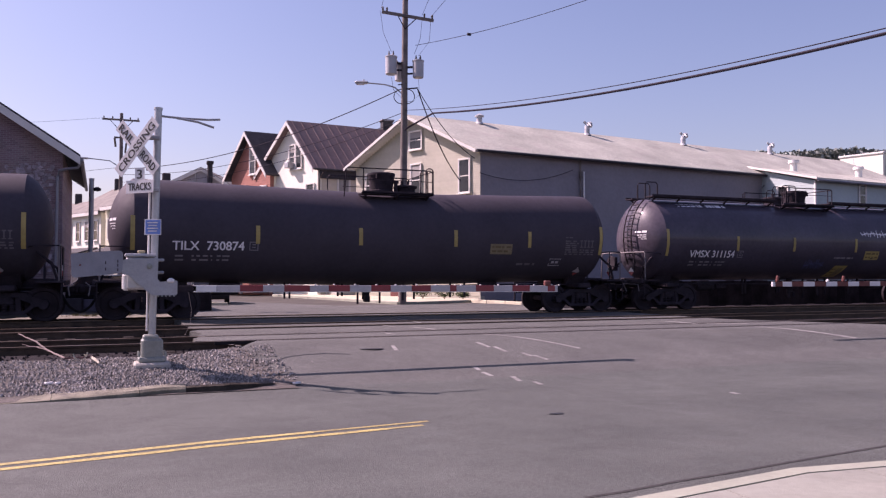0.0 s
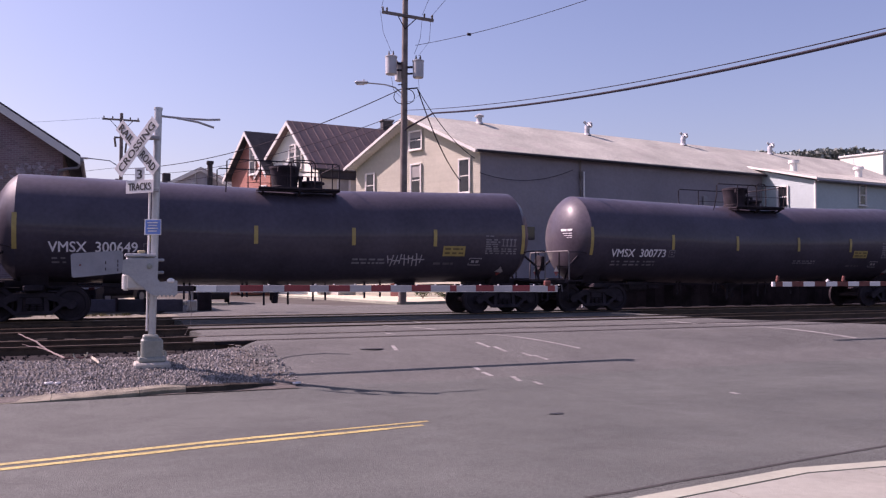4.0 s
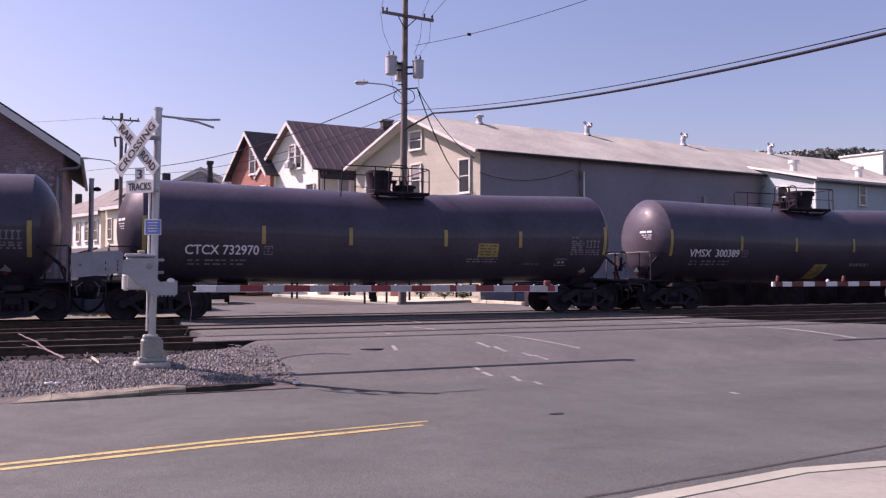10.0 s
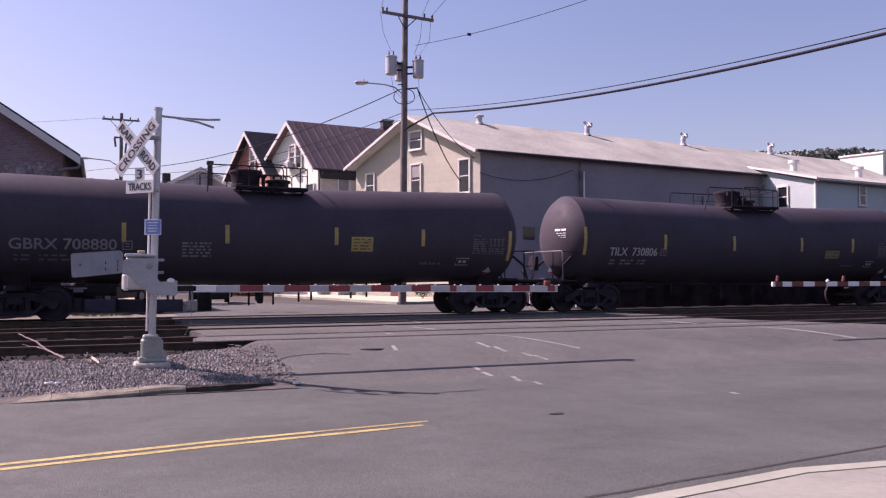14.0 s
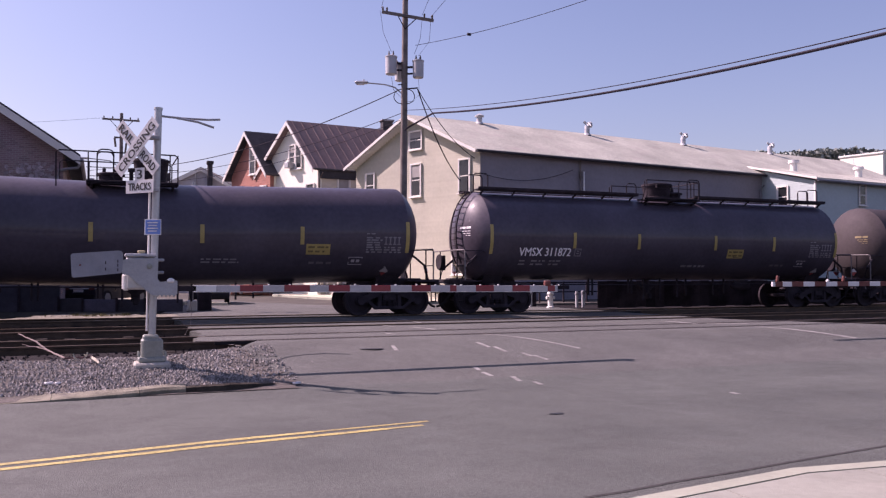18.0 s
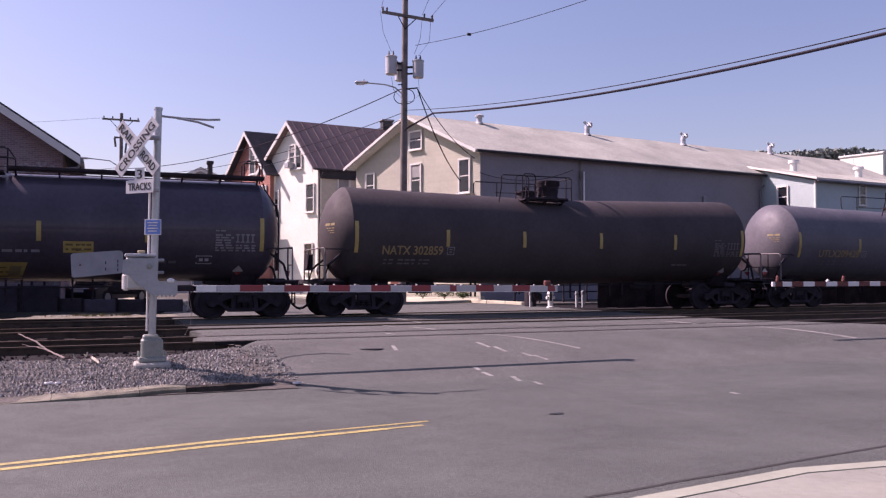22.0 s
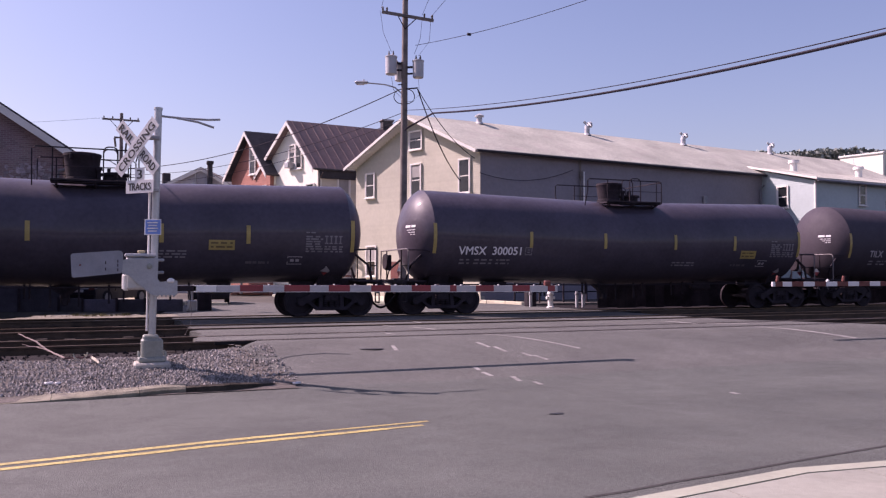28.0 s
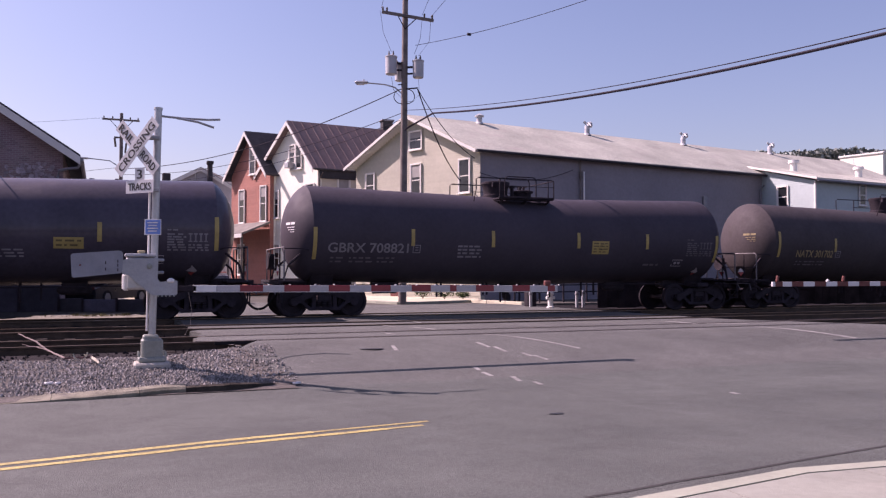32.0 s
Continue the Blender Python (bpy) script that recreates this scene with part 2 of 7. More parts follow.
# ---- mesh helpers ----
class Geo:
    """Collects vertices and faces for one mesh."""

    def __init__(self):
        self.v, self.f = [], []

    def add(self, vs, fs):
        k = len(self.v)
        self.v += [tuple(p) for p in vs]
        self.f += [tuple(i + k for i in q) for q in fs]
        return self

    def box(self, c, s, m=None, ch=None):
        """A box with chamfered edges, centre c and size s, turned by m."""
        hx, hy, hz = s[0] / 2, s[1] / 2, s[2] / 2
        e = min(s) * 0.12 if ch is None else ch
        vs, idx = [], {}
        for sx in (-1, 1):
            for sy in (-1, 1):
                for sz in (-1, 1):
                    for a in range(3):
                        p = [sx * hx, sy * hy, sz * hz]
                        for b in range(3):
                            if b != a:
                                p[b] -= (sx, sy, sz)[b] * e
                        idx[(sx, sy, sz, a)] = len(vs)
                        vs.append(Vector(p))
        fs = []
        for a in range(3):
            b, c2 = (a + 1) % 3, (a + 2) % 3
            for s1 in (-1, 1):
                q = []
                for sb, sc in ((-1, -1), (1, -1), (1, 1), (-1, 1)):
                    k = [0, 0, 0]
                    k[a], k[b], k[c2] = s1, sb, sc
                    q.append(idx[(*k, a)])
                fs.append(q if s1 > 0 else q[::-1])
            for sb in (-1, 1):
                for sc in (-1, 1):
                    k0, k1 = [0, 0, 0], [0, 0, 0]
                    k0[a], k1[a] = -1, 1
                    k0[b] = k1[b] = sb
                    k0[c2] = k1[c2] = sc
                    q = [idx[(*k0, b)], idx[(*k1, b)], idx[(*k1, c2)], idx[(*k0, c2)]]
                    fs.append(q if sb * sc < 0 else q[::-1])
        for sx in (-1, 1):
            for sy in (-1, 1):
                for sz in (-1, 1):
                    q = [idx[(sx, sy, sz, a)] for a in range(3)]
                    fs.append(q if sx * sy * sz > 0 else q[::-1])
        if m is not None:
            vs = [m @ p for p in vs]
        return self.add([p + Vector(c) for p in vs], fs)

    def beam(self, p0, p1, w, h, ch=None):
        """A squared bar from p0 to p1, w wide and h high."""
        p0, p1 = Vector(p0), Vector(p1)
        d = p1 - p0
        x = d.normalized()
        up = Vector((0, 0, 1)) if abs(x.z) < 0.95 else Vector((0, 1, 0))
        y = up.cross(x).normalized()
        z = x.cross(y)
        m = Matrix((x, y, z)).transposed()
        return self.box((p0 + p1) / 2, (d.length, w, h), m, ch if ch is not None else min(w, h) * 0.1)

    def cyl(self, p0, p1, r, n=10, r2=None, caps=True):
        p0, p1 = Vector(p0), Vector(p1)
        r2 = r if r2 is None else r2
        x = (p1 - p0).normalized()
        a = x.orthogonal().normalized()
        b = x.cross(a)
        vs = []
        for p, q in ((p0, r), (p1, r2)):
            vs += [p + (a * math.cos(2 * math.pi * i / n) + b * math.sin(2 * math.pi * i / n)) * q for i in range(n)]
        fs = [(i, (i + 1) % n, n + (i + 1) % n, n + i) for i in range(n)]
        if caps:
            fs += [tuple(range(n - 1, -1, -1)), tuple(range(n, 2 * n))]
        return self.add(vs, fs)

    def tube(self, pts, r, n=6):
        pts = [Vector(p) for p in pts]
        rings = []
        for i, p in enumerate(pts):
            d = (pts[min(i + 1, len(pts) - 1)] - pts[max(i - 1, 0)]).normalized()
            up = Vector((0, 0, 1)) if abs(d.z) < 0.9 else Vector((1, 0, 0))
            a = up.cross(d).normalized()
            b = d.cross(a)
            rr = r[i] if isinstance(r, (list, tuple)) else r
            rings.append([p + (a * math.cos(2 * math.pi * k / n) + b * math.sin(2 * math.pi * k / n)) * rr for k in range(n)])
        vs = [q for g in rings for q in g]
        fs = [(i * n + k, i * n + (k + 1) % n, (i + 1) * n + (k + 1) % n, (i + 1) * n + k) for i in range(len(pts) - 1) for k in range(n)]
        fs += [tuple(range(n - 1, -1, -1)), tuple(range((len(pts) - 1) * n, len(pts) * n))]
        return self.add(vs, fs)

    def lathe(self, prof, n=24, axis="x", c=(0, 0, 0)):
        """prof: (along, radius) rows turned round an axis."""
        vs = []
        for s, r in prof:
            for i in range(n):
                ca, sa = math.cos(2 * math.pi * i / n) * r, math.sin(2 * math.pi * i / n) * r
                p = {"x": (s, ca, sa), "y": (sa, s, ca), "z": (ca, sa, s)}[axis]
                vs.append(Vector(p) + Vector(c))
        fs = [(j * n + i, j * n + (i + 1) % n, (j + 1) * n + (i + 1) % n, (j + 1) * n + i) for j in range(len(prof) - 1) for i in range(n)]
        fs += [tuple(range(n - 1, -1, -1)), tuple(range((len(prof) - 1) * n, len(prof) * n))]
        return self.add(vs, fs)

    def prism(self, pts, depth):
        """A flat outline pts thickened by the vector depth."""
        k = len(pts)
        pts = [Vector(p) for p in pts]
        d = Vector(depth)
        return self.add(pts + [p + d for p in pts],
                        [tuple(range(k - 1, -1, -1)), tuple(range(k, 2 * k))] + [(i, (i + 1) % k, k + (i + 1) % k, k + i) for i in range(k)])


def mesh(name, g, m, angle=35):
    me = bpy.data.meshes.new(name)
    me.from_pydata(g.v, [], g.f)
    b = bmesh.new()
    b.from_mesh(me)
    bmesh.ops.recalc_face_normals(b, faces=b.faces)
    b.to_mesh(me)
    b.free()
    me.polygons.foreach_set("use_smooth", [True] * len(me.polygons))
    me.set_sharp_from_angle(angle=radians(angle))
    me.materials.append(m)
    return me


def part(name, g, m, parent, label="", angle=35):
    ob = new(name, g if isinstance(g, bpy.types.Mesh) else mesh(name, g, m, angle))
    ob.parent = parent
    if label:
        ob["label"] = label
    return ob


def thing(name, label, category, at=(0, 0, 0), turn=0.0, group="", kind=""):
    e = new(name)
    e.empty_display_size = 0.3
    e.matrix_basis = Matrix.Translation(at) @ Matrix.Rotation(turn, 4, "Z")
    return tagged(e, label, category, group, kind)


def fine(ob):
    """Marks stencilling too small to pick apart."""
    ob["kind"] = "stuff"
    return ob


def solid(name, g, m, label, category, group="", kind="", angle=35):
    return tagged(new(name, mesh(name, g, m, angle)), label, category, group, kind)


def smooth(a, b, x):
    t = min(1.0, max(0.0, (x - a) / (b - a)))
    return t * t * (3 - 2 * t)


RZ = 0.44            # height of the rail heads over the near road
TRACKS = (17.50, 21.75, 26.53)


def ground_z(y):
    return RZ * smooth(11.6, 16.2, y) - 0.03 * smooth(18.6, 20.8, y)


def sheet(name, m, y0, y1, lo, hi, dz, label, category, kind="structure", step=0.25, nx=1, thick=0.0):
    """A piece of ground from y0 to y1 between the lines lo(y) and hi(y), laid dz over the ground's own shape."""
    k = max(1, int(round((y1 - y0) / step)))
    g = Geo()
    vs, fs = [], []
    for j in range(k + 1):
        y = y0 + (y1 - y0) * j / k
        a, b = lo(y), hi(y)
        vs += [(a + (b - a) * i / nx, y, ground_z(y) + dz) for i in range(nx + 1)]
    w = nx + 1
    fs = [(j * w + i, j * w + i + 1, (j + 1) * w + i + 1, (j + 1) * w + i) for j in range(k) for i in range(nx)]
    g.add(vs, fs)
    if thick:
        top = len(vs)
        edge = [j * w for j in range(k + 1)] + [k * w + i for i in range(1, w)] + [j * w + nx for j in range(k - 1, -1, -1)] + [i for i in range(nx - 1, 0, -1)]
        low = [(vs[i][0], vs[i][1], vs[i][2] - thick) for i in edge]
        g.add(low, [])
        n = len(edge)
        g.f += [(edge[i], edge[(i + 1) % n], top + (i + 1) % n, top + i) for i in range(n)]
    return solid(name, g, m, label, category, kind=kind)


def ribbon(name, m, pts, width, dz, label, category, kind="structure"):
    """A painted or poured line on the ground."""
    pts = [Vector((p[0], p[1])) for p in pts]
    fine = []
    for a, b in zip(pts, pts[1:]):
        k = max(1, int((b - a).length / 0.3))
        fine += [a.lerp(b, i / k) for i in range(k)]
    fine.append(pts[-1])
    vs = []
    for i, p in enumerate(fine):
        d = (fine[min(i + 1, len(fine) - 1)] - fine[max(i - 1, 0)]).normalized()
        nrm = Vector((-d.y, d.x)) * width / 2 * (1 + 0.18 * noise.noise((p.x * 3, p.y * 3, width)))
        for s in (-1, 1):
            q = p + nrm * s
            vs.append((q.x, q.y, ground_z(q.y) + dz))
    return solid(name, Geo().add(vs, [(2 * i, 2 * i + 1, 2 * i + 3, 2 * i + 2) for i in range(len(fine) - 1)]), m, label, category, kind=kind)


def lettering(words, height, m, name="lettering", bold=0.0):
    """Flat letters as a mesh in the xz plane, from the origin to the right."""
    c = bpy.data.curves.new(name, "FONT")
    c.body, c.size, c.resolution_u = words, height / 0.72, 3
    c.offset = bold
    ob = bpy.data.objects.new(name, c)
    scene.collection.objects.link(ob)
    bpy.context.view_layer.update()
    me = bpy.data.meshes.new_from_object(ob.evaluated_get(bpy.context.evaluated_depsgraph_get()))
    bpy.data.objects.remove(ob)
    bpy.data.curves.remove(c)
    vs = [(v.co.x, 0.0, v.co.y) for v in me.vertices]
    fs = [tuple(p.vertices) for p in me.polygons]
    bpy.data.meshes.remove(me)
    return vs, fs


# ---- ground ----
def lay_ground():
    ys = [-400, -120, -40, -10] + [x * 0.5 for x in range(0, 61)] + [32.5, 35.2, 35.4, 36, 45, 60, 90, 150, 300, 900, 2500]
    xs = [-2500, -600, -200, -60, -30, -15, 0, 15, 30, 60, 120, 300, 900, 2500]
    g = Geo()
    w = len(xs)
    vs = [(x, y, ground_z(y) - (0.33 if 14.6 < y < 35.3 else 0.03)) for y in ys for x in xs]
    g.add(vs, [(j * w + i, j * w + i + 1, (j + 1) * w + i + 1, (j + 1) * w + i) for j in range(len(ys) - 1) for i in range(w - 1)])
    solid("ground", g, EARTH, "bare earth and dust under the streets", "ground", kind="structure")


def kerb_foot(x):
    """Foot of the kerb along the gravel."""
    return 12.37 + 0.06 * smooth(-0.5, 1.0, x) + 0.06 * smooth(0.3, 1.0, x) - 0.03 * smooth(1.0, 1.6, x) + 0.35 * smooth(1.6, 3.0, x)


def lay_streets():
    sheet("road", ASPHALT, 2.4, 12.45, lambda y: -60, lambda y: 90, 0.0, "worn grey asphalt street with fine cracks", "road", nx=24)
    # crossing road, with rounded corner towards the street
    lo = lambda y: 2.05 + 0.75 * smooth(16.6, 13.4, y)
    sheet("crossing_road", CROSSING, 12.45, 35.5, lambda y: lo(y) - 0.6 if y < 15.3 else (2.3 + (y - 15.3) * 0.42 if y < 16.73 else 1.75 + 0.35 * smooth(17.2, 19.5, y) + 0.35 * noise.noise((y * 1.3, 5.0, 0)) + 0.12 * noise.noise((y * 5.0, 2.0, 0))), lambda y: 17.4 + 0.55 * max(0.0, 19.0 - y) + 3.5 * smooth(14.5, 11.9, y) + 0.1 * noise.noise((y * 2.0, 8.0, 0)), 0.0,
          "grey asphalt over three railway tracks", "road", nx=10, thick=0.3)
    sheet("far_street", CROSSING, 35.5, 120, lambda y: -1.0 - (y - 35.5) * 0.40, lambda y: 9.5 - (y - 35.5) * 0.40, 0.0, "pale asphalt side street beyond the tracks", "road", step=2)
    sheet("gravel_island", GRAVEL, 12.42, 15.9, lambda y: -40 if y < 14.84 else min(2.3, 0.9 + (y - 14.84) * 2.2), lambda y: 2.4 + 0.3 * smooth(14.6, 13.2, y) + 0.5 * noise.noise((y * 2.3, 3.0, 0)) + 0.25 * noise.noise((y * 9.0, 1.0, 0)), 0.012, "grey crushed stone beside the crossing", "gravel", nx=60, step=0.06)
    # the black sheets also run on past the last track
    for x0, x1, nm in ((-60, 2.0, "trackbed"), (16.6, 90, "trackbed_east")):
        sheet(nm, BALLAST, 14.72, 32.0 if x1 < 5 else 35.2, lambda y: x0, lambda y: x1 + (0.9 if x1 < 5 else 0) + 0.25 * noise.noise((y, 0, 0)), -0.145 if x1 < 5 else -0.12, "oily black ballast along and beyond the tracks", "ballast", nx=30)
    # kerb of the gravel island: stones that fade out towards the crossing
    k = thing("kerb", "low grey concrete kerb along the gravel", "kerb", kind="structure")
    xs = [-14 + 1.5 * i for i in range(9)] + [-0.6, 0.52, 1.15]
    def kerb_height(x):
        return 0.004 + 0.045 * smooth(-1.3, -0.3, x) + 0.045 * smooth(-0.6, 1.0, x)

    for a, b in zip(xs, xs[1:]):
        g = Geo()
        rows = []
        for i in range(5):
            x = a + 0.003 + (b - a - 0.006) * i / 4
            y, h = kerb_foot(x) + 0.012 * noise.noise((x * 3, 1, 0)), kerb_height(x) + 0.006 * noise.noise((x * 4, 3, 0))
            z = ground_z(y)
            rows.append([(x, y, z - 0.05), (x, y + 0.01, z + h * 0.6), (x, y + 0.05, z + h), (x, y + 0.44, ground_z(y + 0.44) + h * 0.4), (x, y + 0.44, z - 0.05)])
        vs = [p for r in rows for p in r]
        fs = [(5 * i + j, 5 * i + (j + 1) % 5, 5 * i + 5 + (j + 1) % 5, 5 * i + 5 + j) for i in range(4) for j in range(5)] + [(0, 1, 2, 3, 4), (24, 23, 22, 21, 20)]
        part("kerb_stone", g.add(vs, fs), KERBSTONE, k)
    # washed-out end of the kerb: a low bank of damp soil
    g = Geo()
    n = 40
    rows = [[], [], [], []]
    for i in range(n + 1):
        x = 1.08 + 1.75 * i / n
        y = kerb_foot(x)
        h = (0.085 + 0.025 * smooth(0.9, 1.7, x)) * smooth(2.85, 1.75, x) + 0.012 * noise.noise((x * 7, 0, 3))
        z = ground_z(y)
        for r, (dy, dz) in zip(rows, ((0.0, -0.02), (0.02, h * 0.8), (0.08, h), (0.32, 0.02))):
            r.append((x, y + dy + 0.02 * noise.noise((x * 5, dy, 9)), (z if dy < 0.5 else ground_z(y + dy)) + dz))
    g.add(rows[0] + rows[1] + rows[2] + rows[3], [(j * (n + 1) + i, j * (n + 1) + i + 1, (j + 1) * (n + 1) + i + 1, (j + 1) * (n + 1) + i) for j in range(3) for i in range(n)])
    solid("soil_bank", g, SOIL, "dark washed-out soil at the kerb's end", "soil", kind="structure")
    # near pavement
    p = thing("pavement", "pale concrete pavement with scored joints", "pavement", kind="structure")

    def front(x):
        return 5.17 + 0.157 * (x - 3.62) if x < 5.4 else 5.45 - 0.10 * min(1.0, x - 5.4)

    def block(xa, xb, off0, off1, top, m, nm):
        k = 6
        g = Geo()
        pts = []
        for i in range(k + 1):
            x = xa + (xb - xa) * i / k
            pts.append((x, front(x) - off0 - (0.012 * noise.noise((x * 6, off0, 2)) if off0 else 0), -0.04))
        for i in range(k, -1, -1):
            x = xa + (xb - xa) * i / k
            pts.append((x, front(x) - off1, -0.04))
        g.prism(pts, (0, 0, top + 0.04))
        part(nm, g, m, p)
    for i in range(22):
        x0 = -9.1 + i * 1.5
        block(x0, x0 + 1.497, 0.0, 0.17, 0.104, PALEKERB, "kerb_stone")
        for j in range(6):
            block(x0 + 0.005, x0 + 1.492, 0.188 + j * 1.5, 0.188 + j * 1.5 + 1.49, 0.099, WALKWAY, "slab")
    # pavement round the far corner, before the hall's gable
    fp = thing("far_pavement", "sunlit pale concrete pavement at the far street corner", "pavement", kind="structure")
    line = [(10.3, 54.0), (11.1, 47.5), (11.8, 43.6), (12.35, 38.4), (12.75, 36.55), (13.6, 36.35), (15.4, 37.15), (17.05, 38.05)]
    back = [(18.45, 39.95), (16.5, 44.9), (14.5, 49.8), (12.9, 54.0)]
    part("paving", Geo().prism([(x, y, RZ - 0.25) for x, y in line + back], (0, 0, 0.32)), SUNNYWALK, fp)
    for (xa, ya), (xb, yb) in zip(line, line[1:]):
        part("kerb_stone", Geo().beam((xa, ya, RZ - 0.03), (xb, yb, RZ - 0.03), 0.16, 0.21, 0.02), PALEKERB, fp)
    # pale gravel verge beyond the farthest track
    v = thing("gravel_verge", "pale dusty gravel verge with dry grass beyond the tracks", "verge", kind="structure")
    n = 48
    rows = [[], [], [], []]
    for i in range(n + 1):
        x = -2.75 + 5.1 * i / n
        far = 27.9 + 2.7 * smooth(-2.75, -1.2, x) - 1.2 * smooth(0.3, 1.5, x) + 0.25 * noise.noise((x * 2.5, 1, 7)) + 0.12 * noise.noise((x * 9, 3, 7))
        near = 27.55 + 0.1 * noise.noise((x * 4, 2, 2))
        for r, (y, z) in zip(rows, ((near, 0.20), (near + 0.12, 0.425), (far - 0.08, 0.435 + 0.03 * noise.noise((x * 5, 8, 1))), (far, 0.20))):
            r.append((x, y, z))
    g = Geo().add(rows[0] + rows[1] + rows[2] + rows[3], [(j * (n + 1) + i, j * (n + 1) + i + 1, (j + 1) * (n + 1) + i + 1, (j + 1) * (n + 1) + i) for j in range(3) for i in range(n)])
    part("gravel_bank", g, VERGE, v)
    rnd = random.Random(77)
    g = Geo()
    for i in range(900):
        x, y = rnd.gauss(-0.1, 0.75), rnd.uniform(28.6, 29.9)
        if noise.noise((x * 2.2, y * 1.6, 5)) < 0.0:
            continue
        a, hgt = rnd.random() * 6.28, rnd.uniform(0.03, 0.10)
        dx, dy = 0.012 * math.cos(a), 0.012 * math.sin(a)
        tip = (x + rnd.uniform(-0.04, 0.04), y + rnd.uniform(-0.04, 0.04), 0.43 + hgt)
        g.add([(x - dx, y - dy, 0.42), (x + dx, y + dy, 0.42), tip], [(0, 1, 2)])
    tagged(part("dry_grass", g, STRAW, v), kind="stuff")
    # painted lines
    for off, end in ((0.0, 0.78), (0.22, 0.45)):
        bend = (1.05 + 2.5 * end, 8.74 + 0.30 * end + off)
        ribbon("centre_line", YELLOW, [(-14, 6.8 + off), (-0.81, 8.40 + off), (1.05, 8.74 + off), bend], 0.105, 0.004, "worn yellow centre line on asphalt", "road marking")
        ribbon("centre_line", THINYELLOW, [bend, (3.6 if off else 3.45, 9.04 + off)], 0.08, 0.004, "nearly worn away end of the yellow line", "road marking")
    for a, b in (((7.73, 16.58), (8.79, 14.32)),
                 ((6.96, 15.24), (6.99, 14.7)),
                 ((7.11, 14.74), (7.15, 14.28)),
                 ((7.41, 14.14), (7.47, 13.86)),
                 ((7.55, 13.93), (7.63, 13.56)),
                 ((6.02, 13.28), (6.01, 13.03)),
                 ((6.0, 12.9), (6.03, 12.59)),
                 ((6.35, 12.47), (6.29, 12.09)),
                 ((6.49, 11.98), (6.46, 11.68)),
                 ((8.6, 9.84), (8.58, 9.66)),
                 ((15.12, 16.37), (16.15, 14.28)),
                 ((14.72, 19.32), (14.56, 17.91)),
                 ((15.01, 18.05), (16.01, 17.6)),
                 ((14.74, 19.62), (14.71, 18.13)),
                 ((5.17, 15.17), (5.09, 14.7)),
                 ((5.87, 17.73), (5.9, 17.14)),
                 ((7.19, 19.87), (7.44, 18.57)),
                 ((6.83, 21.35), (6.95, 20.22)),
                 ((13.09, 23.96), (13.08, 21.3)),
                 ((8.42, 24.28), (8.21, 21.67)),
                 ((7.29, 19.83), (7.31, 18.18))):
        ribbon("lane_mark", WORNWHITE, [a, b], 0.17 if a[0] > 14.5 else 0.085, 0.005, "worn white paint mark on the crossing", "road marking")
    # tar seams and cracks
    ribbon("tar_seam", GRIME, [(3.5, 5.63), (3.84, 5.66), (4.49, 5.78), (5.16, 5.86), (5.92, 5.98), (6.75, 6.09), (7.35, 6.17), (9.5, 6.5)], 0.045, 0.004, "dark grit along the gutter", "tar seam")
    ribbon("tar_seam", TAR, [(2.49, 13.84), (2.68, 14.2), (3.03, 14.52), (3.36, 14.64), (3.73, 14.68), (4.15, 14.55)], 0.04, 0.004, "curved dark tar seam", "tar seam")
    ribbon("tar_seam", TAR, [(14.6, 11.4), (16.2, 11.6), (18.5, 11.75)], 0.06, 0.004, "dark tar seam across the street", "tar seam")
    for x, y, r, nm in ((4.70, 14.92, 0.22, "pothole_patch"), (5.27, 9.14, 0.11, "pothole_patch")):
        g = Geo()
        ring = [(x + r * (1 + 0.7 * noise.noise((i * 0.9, x, 1))) * math.cos(i * 0.45), y + r * 0.55 * (1 + 0.7 * noise.noise((i * 0.9, y, 2))) * math.sin(i * 0.45), ground_z(y) + 0.006) for i in range(14)]
        g.add(ring, [tuple(range(14))])
        solid(nm, g, TAR, "small dark patch in the asphalt", "asphalt patch", kind="structure")


# ---- tracks ----
def rail_profile():
    return [(-0.07, -0.17), (0.07, -0.17), (0.07, -0.155), (0.012, -0.14), (0.012, -0.045), (0.035, -0.035), (0.036, -0.006), (0.028, 0), (-0.028, 0), (-0.036, -0.006), (-0.035, -0.035), (-0.012, -0.045), (-0.012, -0.14), (-0.07, -0.155)]


